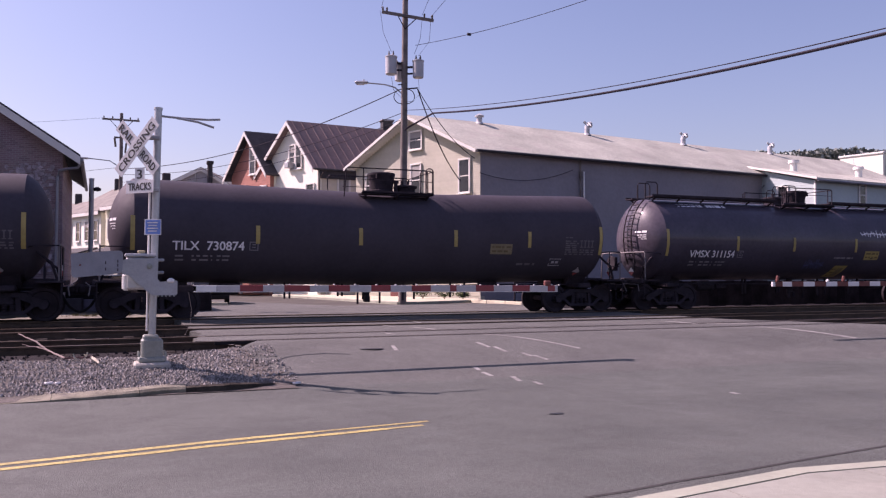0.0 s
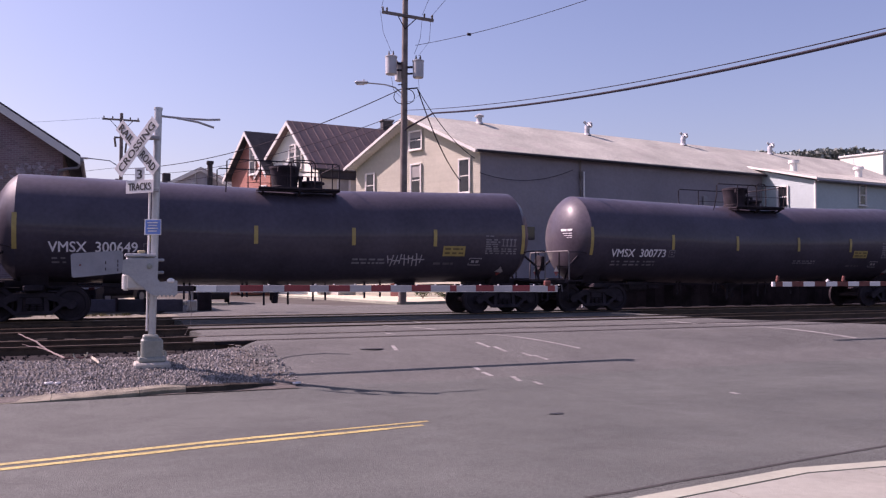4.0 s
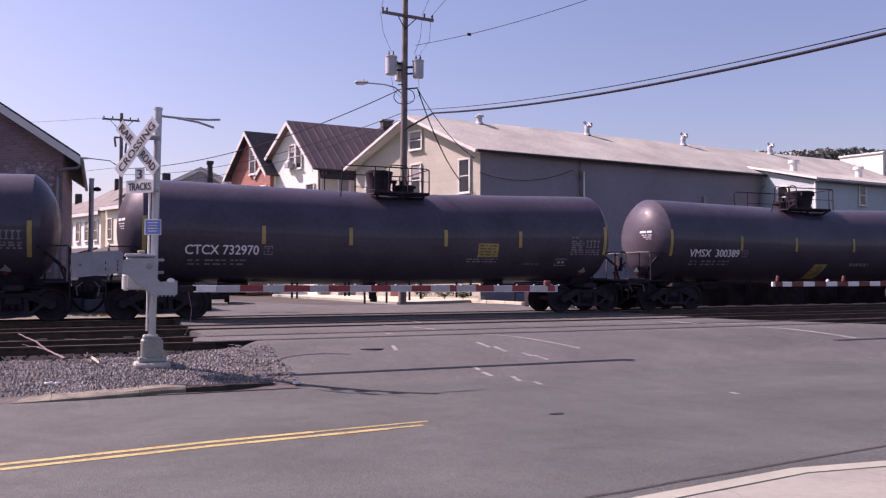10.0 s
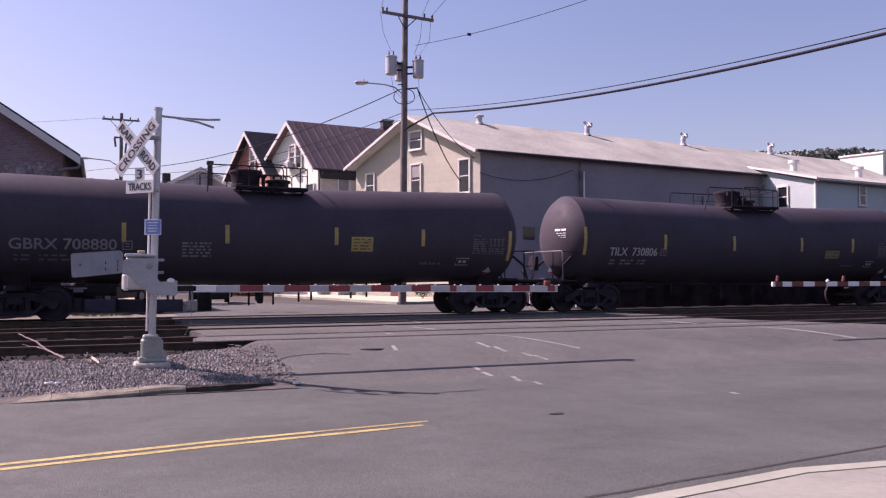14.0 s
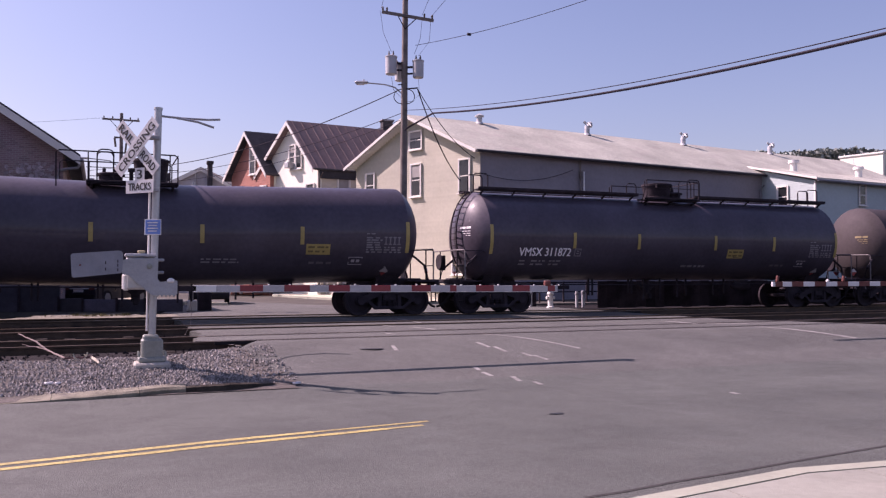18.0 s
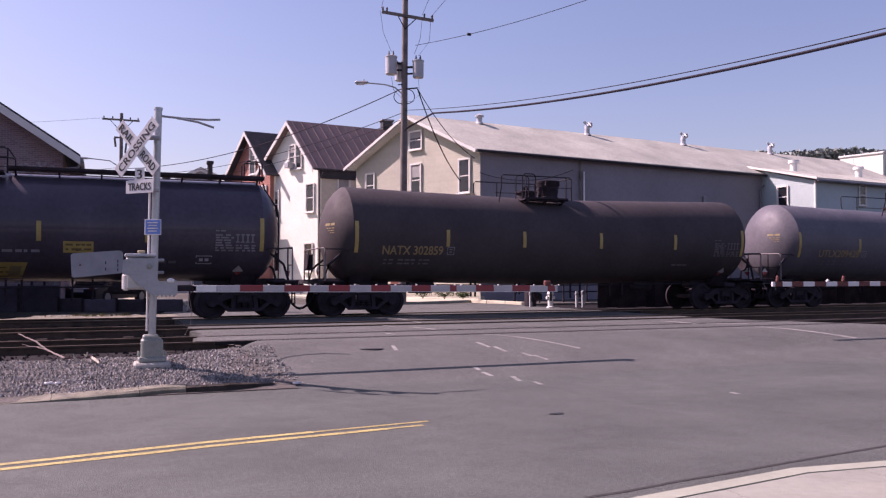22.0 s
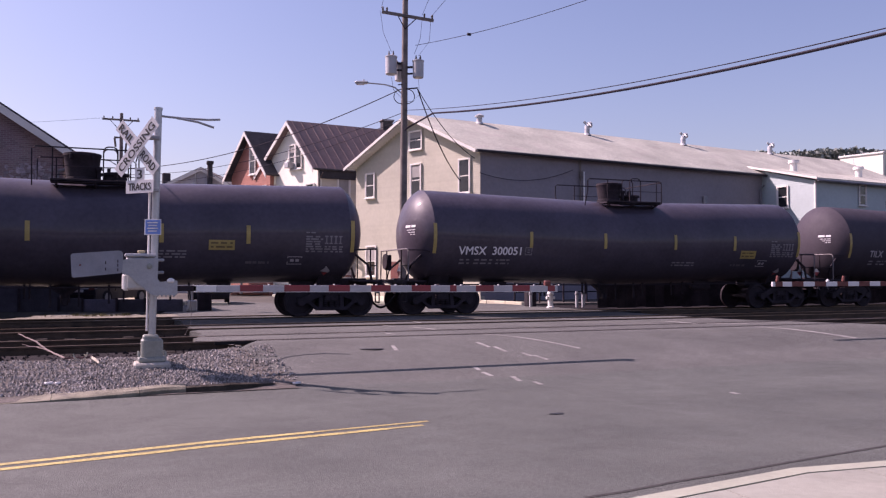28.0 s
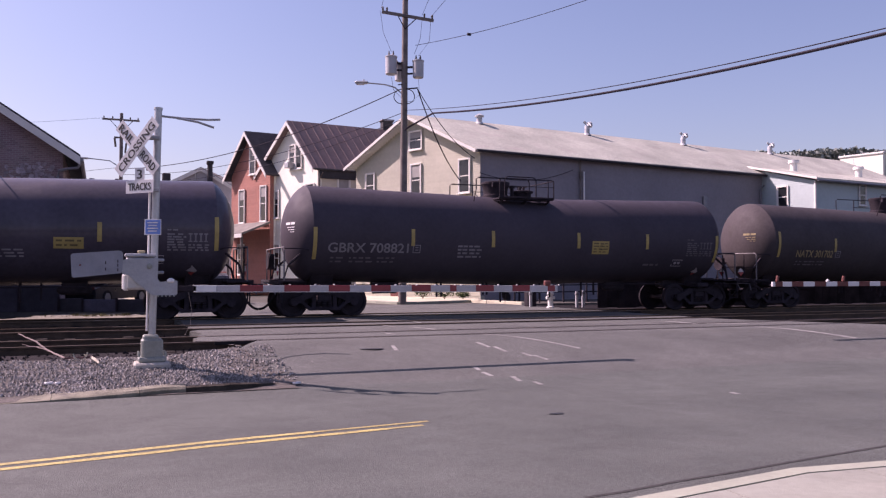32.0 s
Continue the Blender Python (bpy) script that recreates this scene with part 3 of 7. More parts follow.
def lay_track(y, near):
    t = thing("railway_track", "steel railway track laid across the street", "track", (0, y, RZ), group="tracks at the crossing")
    for s in (-1, 1):
        yy = s * 0.755
        part("rail", Geo().prism([(-60, yy + a, b - 0.004) for a, b in rail_profile()], (150, 0, 0)), RAIL, t)
        part("rail_head", Geo().box((15, yy, 0.0), (150, 0.062, 0.008), None, 0.002), RAILTOP, t, "bright worn rail head")
        # flange way beside each rail, a dark rubber strip in the asphalt
        for off in (-0.085, 0.085):
            part("flangeway", Geo().box((10.2, yy + off * (1 if off * s < 0 else 0.7), ground_z(y) - RZ - 0.03), (16.3, 0.11 if off * s < 0 else 0.07, 0.07), None, 0.004), RUBBER, t, "dark rubber flangeway strip")
    for x0, x1, k in ((-9.4, 1.8, 20), (18.9, 27.5, 15)) if near else ((-6.6, 1.8, 15), (18.9, 24.5, 10)):
        me = None
        for i in range(k):
            x = x0 + (x1 - x0) * i / (k - 1)
            if me is None:
                me = mesh("tie", Geo().box((0, 0, 0), (0.23, 2.6, 0.18), None, 0.015), TIE)
            o = part("tie", me, TIE, t)
            o.matrix_basis = pose(x, 0.04 * math.sin(i * 2.3), -0.225 - 0.012 * (i % 3), 0, 0, 1.2 * math.sin(i * 1.7))


def scatter_stones():
    """Loose stones of the gravel island and the trackbed's edge."""
    rnd = random.Random(4)
    g = Geo()
    for i in range(30000):
        x = 2.9 - abs(rnd.gauss(0, 3.2))
        y = rnd.uniform(12.45, 15.95)
        if rnd.random() < 0.82 * smooth(1.2, 2.5, x + 0.35 * noise.noise((x * 1.7, y * 1.7, 4.0))) + 0.35 * max(0.0, noise.noise((x * 1.1, y * 2.1, 9.0))):
            continue
        if y > 14.84 + max(0.0, x - 0.9) * 0.45 + 0.06 * math.sin(x * 9):
            continue
        if y < kerb_foot(x) + (0.38 if x < 1.0 else 0.12):
            continue
        if rnd.random() < 0.004:
            x += rnd.uniform(0.3, 1.2)
        r = 0.008 + 0.024 * rnd.random() ** 1.6
        z = ground_z(y) + 0.014 + r * 0.25
        a = rnd.random() * 6.28
        v = []
        for k in range(4):
            b = a + k * 1.57 + rnd.uniform(-.3, .3)
            v.append((x + math.cos(b) * r * rnd.uniform(.7, 1.2), y + math.sin(b) * r * rnd.uniform(.7, 1.2), z - r * 0.5 * rnd.random()))
        v += [(x + rnd.uniform(-.3, .3) * r, y + rnd.uniform(-.3, .3) * r, z + r * rnd.uniform(.5, .9))]
        g.add(v, [(0, 1, 4), (1, 2, 4), (2, 3, 4), (3, 0, 4)])
    solid("loose_gravel", g, STONE, "loose grey crushed stones", "gravel", kind="stuff", angle=5)
    rnd = random.Random(9)
    g = Geo()
    for i in range(5000):
        x = rnd.uniform(-9, 2.1)
        y = rnd.uniform(14.9, 28.8)
        if min(abs(y - t + s * 0.755) for t in TRACKS for s in (-1, 1)) < 0.12:
            continue
        r = rnd.uniform(0.02, 0.045)
        z = ground_z(y) - 0.143 + r * 0.25
        a = rnd.random() * 6.28
        v = [(x + math.cos(a + k * 2.09) * r, y + math.sin(a + k * 2.09) * r, z - r * .4) for k in range(3)] + [(x, y, z + r * .7)]
        g.add(v, [(0, 1, 3), (1, 2, 3), (2, 0, 3)])
    solid("loose_ballast", g, BALLAST, "black ballast stones between the rails", "ballast", kind="stuff", angle=5)


lay_ground()
lay_streets()
for i, y in enumerate(TRACKS):
    lay_track(y, i == 0)
scatter_stones()


# ---- the train ----
PITCH = 18.14                      # coupler to coupler
TANK_R, TANK_HALF, HEAD = 1.53, 7.66, 0.68
CAR_Y = TRACKS[2]
WHEEL_R = 0.475
CREASE = radians(68)


def axis_z(x, slope):
    """Height of the tank's axis: the barrel dips a little towards its middle."""
    return 2.64 - (0.17 * (1 - abs(x) / TANK_HALF) if slope else 0.0)


def shell_y(x, z, slope):
    h = z - axis_z(x, slope)
    return -math.sqrt(max(0.0, TANK_R ** 2 - h * h))


def dish(r):
    """Depth of the dished head, from 1 in the middle to 0 at the rim, with a crease there."""
    a = math.asin(min(1.0, r) * math.sin(CREASE))
    return (math.cos(a) - math.cos(CREASE)) / (1 - math.cos(CREASE))


def tank_mesh(slope, m):
    rows = []
    for k in range(13):
        r = max(0.03, k / 12)
        rows.append((-TANK_HALF - HEAD * dish(r), TANK_R * r))
    for x in (-7.4, -5.0, -2.55, -2.5, 0.0, 2.5, 2.55, 5.0, 7.4):
        rows.append((x, TANK_R + (0.006 if abs(x) in (2.55, 7.4) else 0.0)))
    rows += [(-x, r) for x, r in rows[12::-1]]
    g, n = Geo(), 56
    vs = []
    for x, r in rows:
        cz = axis_z(max(-TANK_HALF, min(TANK_HALF, x)), slope)
        vs += [(x, r * math.cos(2 * math.pi * i / n), cz + r * math.sin(2 * math.pi * i / n)) for i in range(n)]
    fs = [(j * n + i, j * n + (i + 1) % n, (j + 1) * n + (i + 1) % n, (j + 1) * n + i) for j in range(len(rows) - 1) for i in range(n)]
    fs += [tuple(range(n - 1, -1, -1)), tuple(range((len(rows) - 1) * n, len(rows) * n))]
    return mesh("tank", g.add(vs, fs), m, 30)


def patch(x0, x1, z0, z1, slope, lift=0.006, nx=2, nz=5, skew=0.0):
    """A thin plate that follows the tank's near side."""
    g = Geo()
    vs = []
    for j in range(nz + 1):
        z = z0 + (z1 - z0) * j / nz
        for i in range(nx + 1):
            x = x0 + (x1 - x0) * i / nx + skew * (j / nz - 0.5)
            vs.append((x, shell_y(x, z, slope) - lift, z))
    w = nx + 1
    return g.add(vs, [(j * w + i, j * w + i + 1, (j + 1) * w + i + 1, (j + 1) * w + i) for j in range(nz) for i in range(nx)])


def bars(x0, x1, z0, z1, rows, slope, seed=0, frac=0.5, lift=0.007):
    """Rows of small bars that stand for unreadable stencilling."""
    rnd = random.Random(seed)
    g = Geo()
    for j in range(rows):
        za = z0 + (z1 - z0) * (j + 0.5 - frac / 2) / rows
        zb = z0 + (z1 - z0) * (j + 0.5 + frac / 2) / rows
        x = x0
        while x < x1 - 0.03:
            w = min(rnd.uniform(0.06, 0.26), x1 - x)
            p = patch(x, x + w, za, zb, slope, lift, 1, 1)
            g.add(p.v, p.f)
            x += w + rnd.uniform(0.03, 0.09)
    return g


def head_plate(y0, y1, z0, z1, slope, end, lift=0.008, n=4):
    g = Geo()
    vs = []
    for j in range(n + 1):
        for i in range(n + 1):
            y, z = y0 + (y1 - y0) * i / n, z0 + (z1 - z0) * j / n
            r = min(0.999, math.hypot(y, z - 2.64) / TANK_R)
            c = dish(r)
            vs.append((end * (TANK_HALF + HEAD * c + lift), y, z))
    w = n + 1
    return g.add(vs, [(j * w + i, j * w + i + 1, (j + 1) * w + i + 1, (j + 1) * w + i) for j in range(n) for i in range(n)])


def wheel_mesh():
    return mesh("wheel", Geo().lathe([(-0.075, 0.10), (-0.08, 0.13), (-0.03, 0.16), (-0.02, 0.36), (-0.066, 0.385), (-0.07, 0.463), (-0.06, 0.475), (0.035, 0.481), (0.045, 0.507), (0.066, 0.504), (0.07, 0.39), (0.02, 0.36), (0.01, 0.17), (0.07, 0.14), (0.075, 0.10)], 32, "y"), WHEELRIM)


def truck_frame(g, x, side):
    """One cast side frame with its springs and bearing boxes."""
    y = side * 0.99
    horn = [(-1.02, 0.44), (-1.06, 0.58), (-0.75, 0.66), (-0.5, 0.80), (-0.34, 0.80), (-0.34, 0.62), (-0.6, 0.54), (-0.72, 0.42)]
    g.prism([(x + a, y - 0.07, b) for a, b in horn], (0, 0.14, 0))
    g.prism([(x - a, y - 0.07, b) for a, b in horn], (0, 0.14, 0))
    g.box((x, y, 0.74), (0.72, 0.15, 0.14))
    g.box((x, y, 0.25), (1.0, 0.15, 0.10))
    for s in (-1, 1):
        g.beam((x + s * 0.70, y, 0.45), (x + s * 0.45, y, 0.24), 0.14, 0.1)
        g.beam((x + s * 0.32, y, 0.7), (x + s * 0.34, y, 0.26), 0.13, 0.08)
        g.cyl((x + s * 0.95, y - 0.09, WHEEL_R), (x + s * 0.95, y + 0.09, WHEEL_R), 0.13, 14)
    for a in (-0.18, 0.0, 0.18):
        for k in range(5):
            g.cyl((x + a, y, 0.31 + k * 0.065), (x + a, y, 0.345 + k * 0.065), 0.075, 10)


WHEEL = wheel_mesh()
FRAME_NEAR = Geo()
truck_frame(FRAME_NEAR, 0, 1)
FRAME_MESH = mesh("side_frame", FRAME_NEAR, IRON)


def hanger(g, x, z, y=-0.35, w=0.055):
    """A thin bracket that hangs from the tank's belly down to z."""
    g.box((x, y, (1.16 + z) / 2), (w, 0.07, 1.16 - z), None, 0.008)


def tank_car(kind, paint, label):
    """Tank, trucks, ends and belly of one kind of car; the top fittings and markings follow car by car."""
    slope = kind != "walkway"
    car = thing("tank_car", label, "tank car", (0, CAR_Y, RZ), group="tank cars of the train")
    part("tank", tank_mesh(slope, paint), paint, car)
    for e in (-1, 1):
        tx = e * 7.20
        part("bolster", Geo().box((tx, 0, 0.62), (0.42, 2.1, 0.30)).cyl((tx, 0, 0.74), (tx, 0, 0.95), 0.3, 14), IRON, car)
        for s in (-1, 1):
            f = part("side_frame", FRAME_MESH, IRON, car)
            f.matrix_basis = pose(tx, 0, 0, 0, 0, 0 if s > 0 else 180)
        for a in (-0.95, 0.95):
            ws = part("wheelset", Geo().cyl((0, -0.98, 0), (0, 0.98, 0), 0.085, 12), IRON, car)
            ws.matrix_basis = pose(tx + a, 0, WHEEL_R)
            for s in (-1, 1):
                w = part("wheel", WHEEL, WHEELRIM, ws)
                w.matrix_basis = pose(0, s * 0.755, 0, 0, 0, 0 if s < 0 else 180)
        part("brake_beam", Geo().beam((tx - 0.35, -0.7, 0.36), (tx - 0.35, 0.7, 0.36), 0.1, 0.1).beam((tx + 0.35, -0.7, 0.36), (tx + 0.35, 0.7, 0.36), 0.1, 0.1), IRON, car)
        g = Geo()
        for a in (-0.52, 0.52):
            g.box((tx + a, 0, 0.55), (0.34, 1.15, 0.34), None, 0.03)
        g.box((tx, -0.45, 0.45), (1.2, 0.05, 0.14), None, 0.01).box((tx, 0.45, 0.45), (1.2, 0.05, 0.14), None, 0.01).box((tx, 0, 0.5), (0.7, 1.3, 0.5), None, 0.04)
        part("brake_rigging", g, IRON, car)
        # body bolster wings and skirt over the truck
        g = Geo().box((e * 7.35, 0, 1.02), (2.5, 0.46, 0.34))
        g.prism([(e * 7.2 - 0.35, -0.5, 0.92), (e * 7.2 - 0.35, 0.5, 0.92), (e * 7.2 - 0.35, 0.8, 1.36), (e * 7.2 - 0.35, -0.8, 1.36)], (0.7, 0, 0))
        g.box((tx, 0, 0.93), (0.5, 2.5, 0.16), None, 0.03)
        part("stub_sill", g, IRON, car)
        part("coupler", Geo().box((e * 8.72, 0, 0.88), (0.42, 0.16, 0.17)).box((e * 9.0, 0.03 * e, 0.88), (0.24, 0.30, 0.28), None, 0.06).box((e * 8.45, 0, 0.88), (0.12, 0.5, 0.4)), IRON, car)
        hose = [(e * 8.50, -0.32, 0.74), (e * 8.64, -0.34, 0.62), (e * 8.78, -0.30, 0.40), (e * 8.94, -0.24, 0.27), (e * 9.08, -0.2, 0.23)]
        part("air_hose", Geo().tube(hose, 0.038, 8).cyl((e * 8.5, -0.32, 0.76), (e * 8.6, -0.32, 0.70), 0.055, 10), RUBBER, car)
        part("uncoupling_lever", Geo().tube([(e * 8.92, -0.1, 1.08), (e * 8.80, -0.5, 0.98), (e * 8.78, -1.30, 0.96), (e * 8.82, -1.42, 0.72)], 0.018, 6), DULLSTEEL, car, "dull steel uncoupling lever")
        # end platform with its posts, rail and grab irons
        g = Geo().box((e * 8.35, 0, 1.10), (0.75, 2.95, 0.05)).box((e * 8.70, 0, 1.08), (0.06, 2.95, 0.14))
        part("end_platform", g, IRON, car)
        xr = e * 8.55
        # end rail is paler than its posts, for dust and painted sunlight
        part("end_rail", Geo().tube([(xr, -1.42, 1.12), (xr, -1.42, 2.06), (xr, -1.36, 2.13), (xr, -0.4, 2.14), (xr, 1.36, 2.13), (xr, 1.42, 1.12)], 0.024, 6), DULLSTEEL, car, "dusty end rail, paled for the sun on it")
        for yy in (-0.75, 0.75):
            part("rail_post", Geo().cyl((xr, yy, 1.12), (xr, yy, 2.12), 0.022, 6), IRON, car)
        part("side_rail", Geo().tube([(xr, -1.42, 2.1), (e * 7.95, -1.40, 2.1), (e * 7.75, -1.3, 2.05)], 0.02, 6), IRON, car)
        part("middle_rail", Geo().tube([(xr, -1.42, 1.6), (xr, -0.75, 1.6)], 0.018, 6), IRON, car)
        g = Geo()
        for yy in (-1.45, -1.05):
            g.cyl((e * 8.62, yy, 0.42), (e * 8.62, yy, 1.12), 0.022, 6)
        for z in (0.44, 0.74, 1.0):
            g.cyl((e * 8.62, -1.45, z), (e * 8.62, -1.05, z), 0.022, 6)
        part("sill_step", g, IRON, car)
        part("bracing", Geo().tube([(e * 7.9, -1.0, 2.0), (e * 8.35, -1.1, 1.62), (e * 8.5, -1.05, 1.15)], 0.04, 6), IRON, car)
        part("bracing", Geo().tube([(e * 7.9, 0.9, 1.9), (e * 8.4, 0.9, 1.5), (e * 8.5, 0.9, 1.15)], 0.04, 6), IRON, car)
        y = -0.62
        part("placard", Geo().prism([(e * 8.60, y - 0.16, 1.42), (e * 8.60, y, 1.58), (e * 8.60, y + 0.16, 1.42)], (0.012, 0, 0)), SIGNWHITE, car, "white upper half of a hazard placard")
        part("placard", Geo().prism([(e * 8.60, y - 0.16, 1.417), (e * 8.60, y, 1.26), (e * 8.60, y + 0.16, 1.417)], (0.012, 0, 0)), PLACARDRED, car, "red lower half of a hazard placard")
    part("hand_brake", Geo().lathe([(-8.70, 0.03), (-8.70, 0.26), (-8.66, 0.28), (-8.64, 0.26), (-8.66, 0.05)], 20, "x", (0, 0.55, 1.75)).box((-8.56, 0.55, 1.72), (0.12, 0.34, 0.52)), IRON, car)
    # belly: outlet between its skids, air tank, brackets and pipe
    g = Geo().cyl((-0.42, 0, 0.5), (-0.42, 0, 1.2), 0.13, 14).box((-0.42, -0.1, 0.52), (0.16, 0.34, 0.22), None, 0.03)
    g.prism([(-0.95, -0.1, 1.02), (-0.55, -0.1, 0.72), (-0.29, -0.1, 0.72), (0.1, -0.1, 1.02)], (0, 0.2, 0))
    part("bottom_outlet", g, IRON, car)
    for x, z in ((-0.80, 0.36), (-0.05, 0.38)):
        g = Geo()
        hanger(g, x, z)
        part("outlet_skid", g, IRON, car)
    for x, z in ((-3.18, 0.56), (-3.02, 0.56), (-1.46, 0.62), (-1.32, 0.62), (0.75, 0.46), (1.15, 0.50), (2.45, 0.54), (2.98, 0.58)):
        g = Geo()
        hanger(g, x, z)
        part("belly_bracket", g, IRON, car)
    part("air_tank", Geo().lathe([(3.38, 0.04), (3.42, 0.09), (3.5, 0.13), (4.2, 0.13), (4.28, 0.09), (4.32, 0.04)], 16, "x", (0, -0.3, 0.86)).box((3.85, -0.3, 1.04), (0.7, 0.12, 0.12)), IRON, car)
    part("brake_cylinder", Geo().cyl((-5.4, -0.25, 0.86), (-4.6, -0.25, 0.86), 0.17, 14).box((-4.2, -0.25, 0.86), (0.5, 0.12, 0.14)).box((-5.0, -0.25, 1.02), (0.9, 0.3, 0.08)), IRON, car)
    part("brake_pipe", Geo().tube([(-8.4, -0.3, 0.92), (-6, -0.62, 0.98), (-1, -0.62, 0.94), (1, -0.62, 0.94), (6, -0.62, 0.98), (8.4, -0.3, 0.92)], 0.025, 6), IRON, car)
    if kind == "walkway":
        # ladder over each tank head, with hoops at the top
        top = axis_z(0, slope) + TANK_R
        for e in (-1, 1):
            curve = []
            for k in range(13):
                h = -0.95 + 2.42 * k / 12
                out = HEAD * dish(min(0.999, abs(h) / TANK_R)) + 0.11 if e < 0 else 0.66 - 0.5 * smooth(0.5, 1.5, h)
                curve.append((e * (TANK_HALF + out), 2.64 + h + 0.03 * (k / 12)))
            g = Geo()
            for yy in (-0.42, 0.06):
                g.tube([(x, yy, z) for x, z in curve], 0.026, 6)
                g.tube([(e * 7.80, yy, top), (e * 7.80, yy, top + 0.55), (e * 7.74, yy, top + 0.63), (e * 7.32, yy, top + 0.63), (e * 7.25, yy, top + 0.55), (e * 7.25, yy, top + 0.05)], 0.024, 6)
            for k in range(1, 12):
                x, z = curve[k]
                g.cyl((x, -0.42, z), (x, 0.06, z), 0.018, 6)
            part("head_ladder", g, IRON, car, "black ladder over the tank head")
    # stencils common to all cars
    dia = Geo().add([(7.0 + a, shell_y(7, 1.42 + b, slope) - 0.012, 1.42 + b) for a, b in ((-0.16, 0), (0, -0.16), (0.16, 0), (0, 0.16))], [(0, 1, 2, 3)])
    part("placard", dia, MIDLET, car, "faded diamond hazard placard")
    part("placard_mark", Geo().add([(7.0 + a, shell_y(7, 1.42 + b, slope) - 0.018, 1.42 + b) for a, b in ((-0.10, -0.04), (0, -0.14), (0.10, -0.04))], [(0, 1, 2)]), PLACARDRED, car)
    if kind not in ("dull", "grey"):
        g = Geo()
        for q in ((5.75, 6.2, 1.62, 1.64), (5.75, 6.2, 1.84, 1.86), (5.75, 5.77, 1.62, 1.86), (6.18, 6.2, 1.62, 1.86), (5.84, 5.95, 1.70, 1.78), (6.0, 6.11, 1.70, 1.78)):
            p = patch(*q, slope, 0.007, 1, 1, 0.0)
            g.add(p.v, p.f)
        part("stencil_frame", g, MIDLET, car, "small stencilled frame")
    ink = FADED if kind in ("gloss", "wide", "walkway") else DIMLET
    g = bars(6.28, 6.80, 1.98, 2.50, 7, slope, 3, 0.62)
    b = bars(6.28, 6.62, 2.56, 2.61, 1, slope, 4, 0.7)
    g.add(b.v, b.f)
    fine(part("data_panel", g, ink, car, "faded white stencilled data"))
    g = bars(6.86, 7.44, 1.98, 2.20, 3, slope, 8, 0.6)
    for i in range(4):
        for q in ((0.0, 0.11, 2.46, 2.50), (0.035, 0.075, 2.28, 2.46), (0.0, 0.11, 2.25, 2.28)):
            b = patch(6.86 + 0.145 * i + q[0], 6.86 + 0.145 * i + q[1], q[2], q[3], slope, 0.008, 1, 2)
            g.add(b.v, b.f)
    fine(part("data_panel", g, ink, car, "faded white stencilled block"))
    hm = GOLD if kind in ("dull", "grey") else LETTER
    for cuts, z0, z1 in (((-0.95, -0.76, -0.72, -0.45), 2.86, 2.935), ((-0.95, -0.82, -0.79, -0.68, -0.65, -0.55), 2.765, 2.79), ((-0.95, -0.78, -0.75, -0.62), 2.69, 2.712), ((-0.95, -0.86, -0.82, -0.74), 2.62, 2.64)):
        g = Geo()
        for y0, y1 in zip(cuts[::2], cuts[1::2]):
            q = head_plate(y0, y1, z0, z1, slope, -1)
            g.add(q.v, q.f)
        fine(part("end_data", g, hm, car, "stencilled line on the tank head"))
    return car


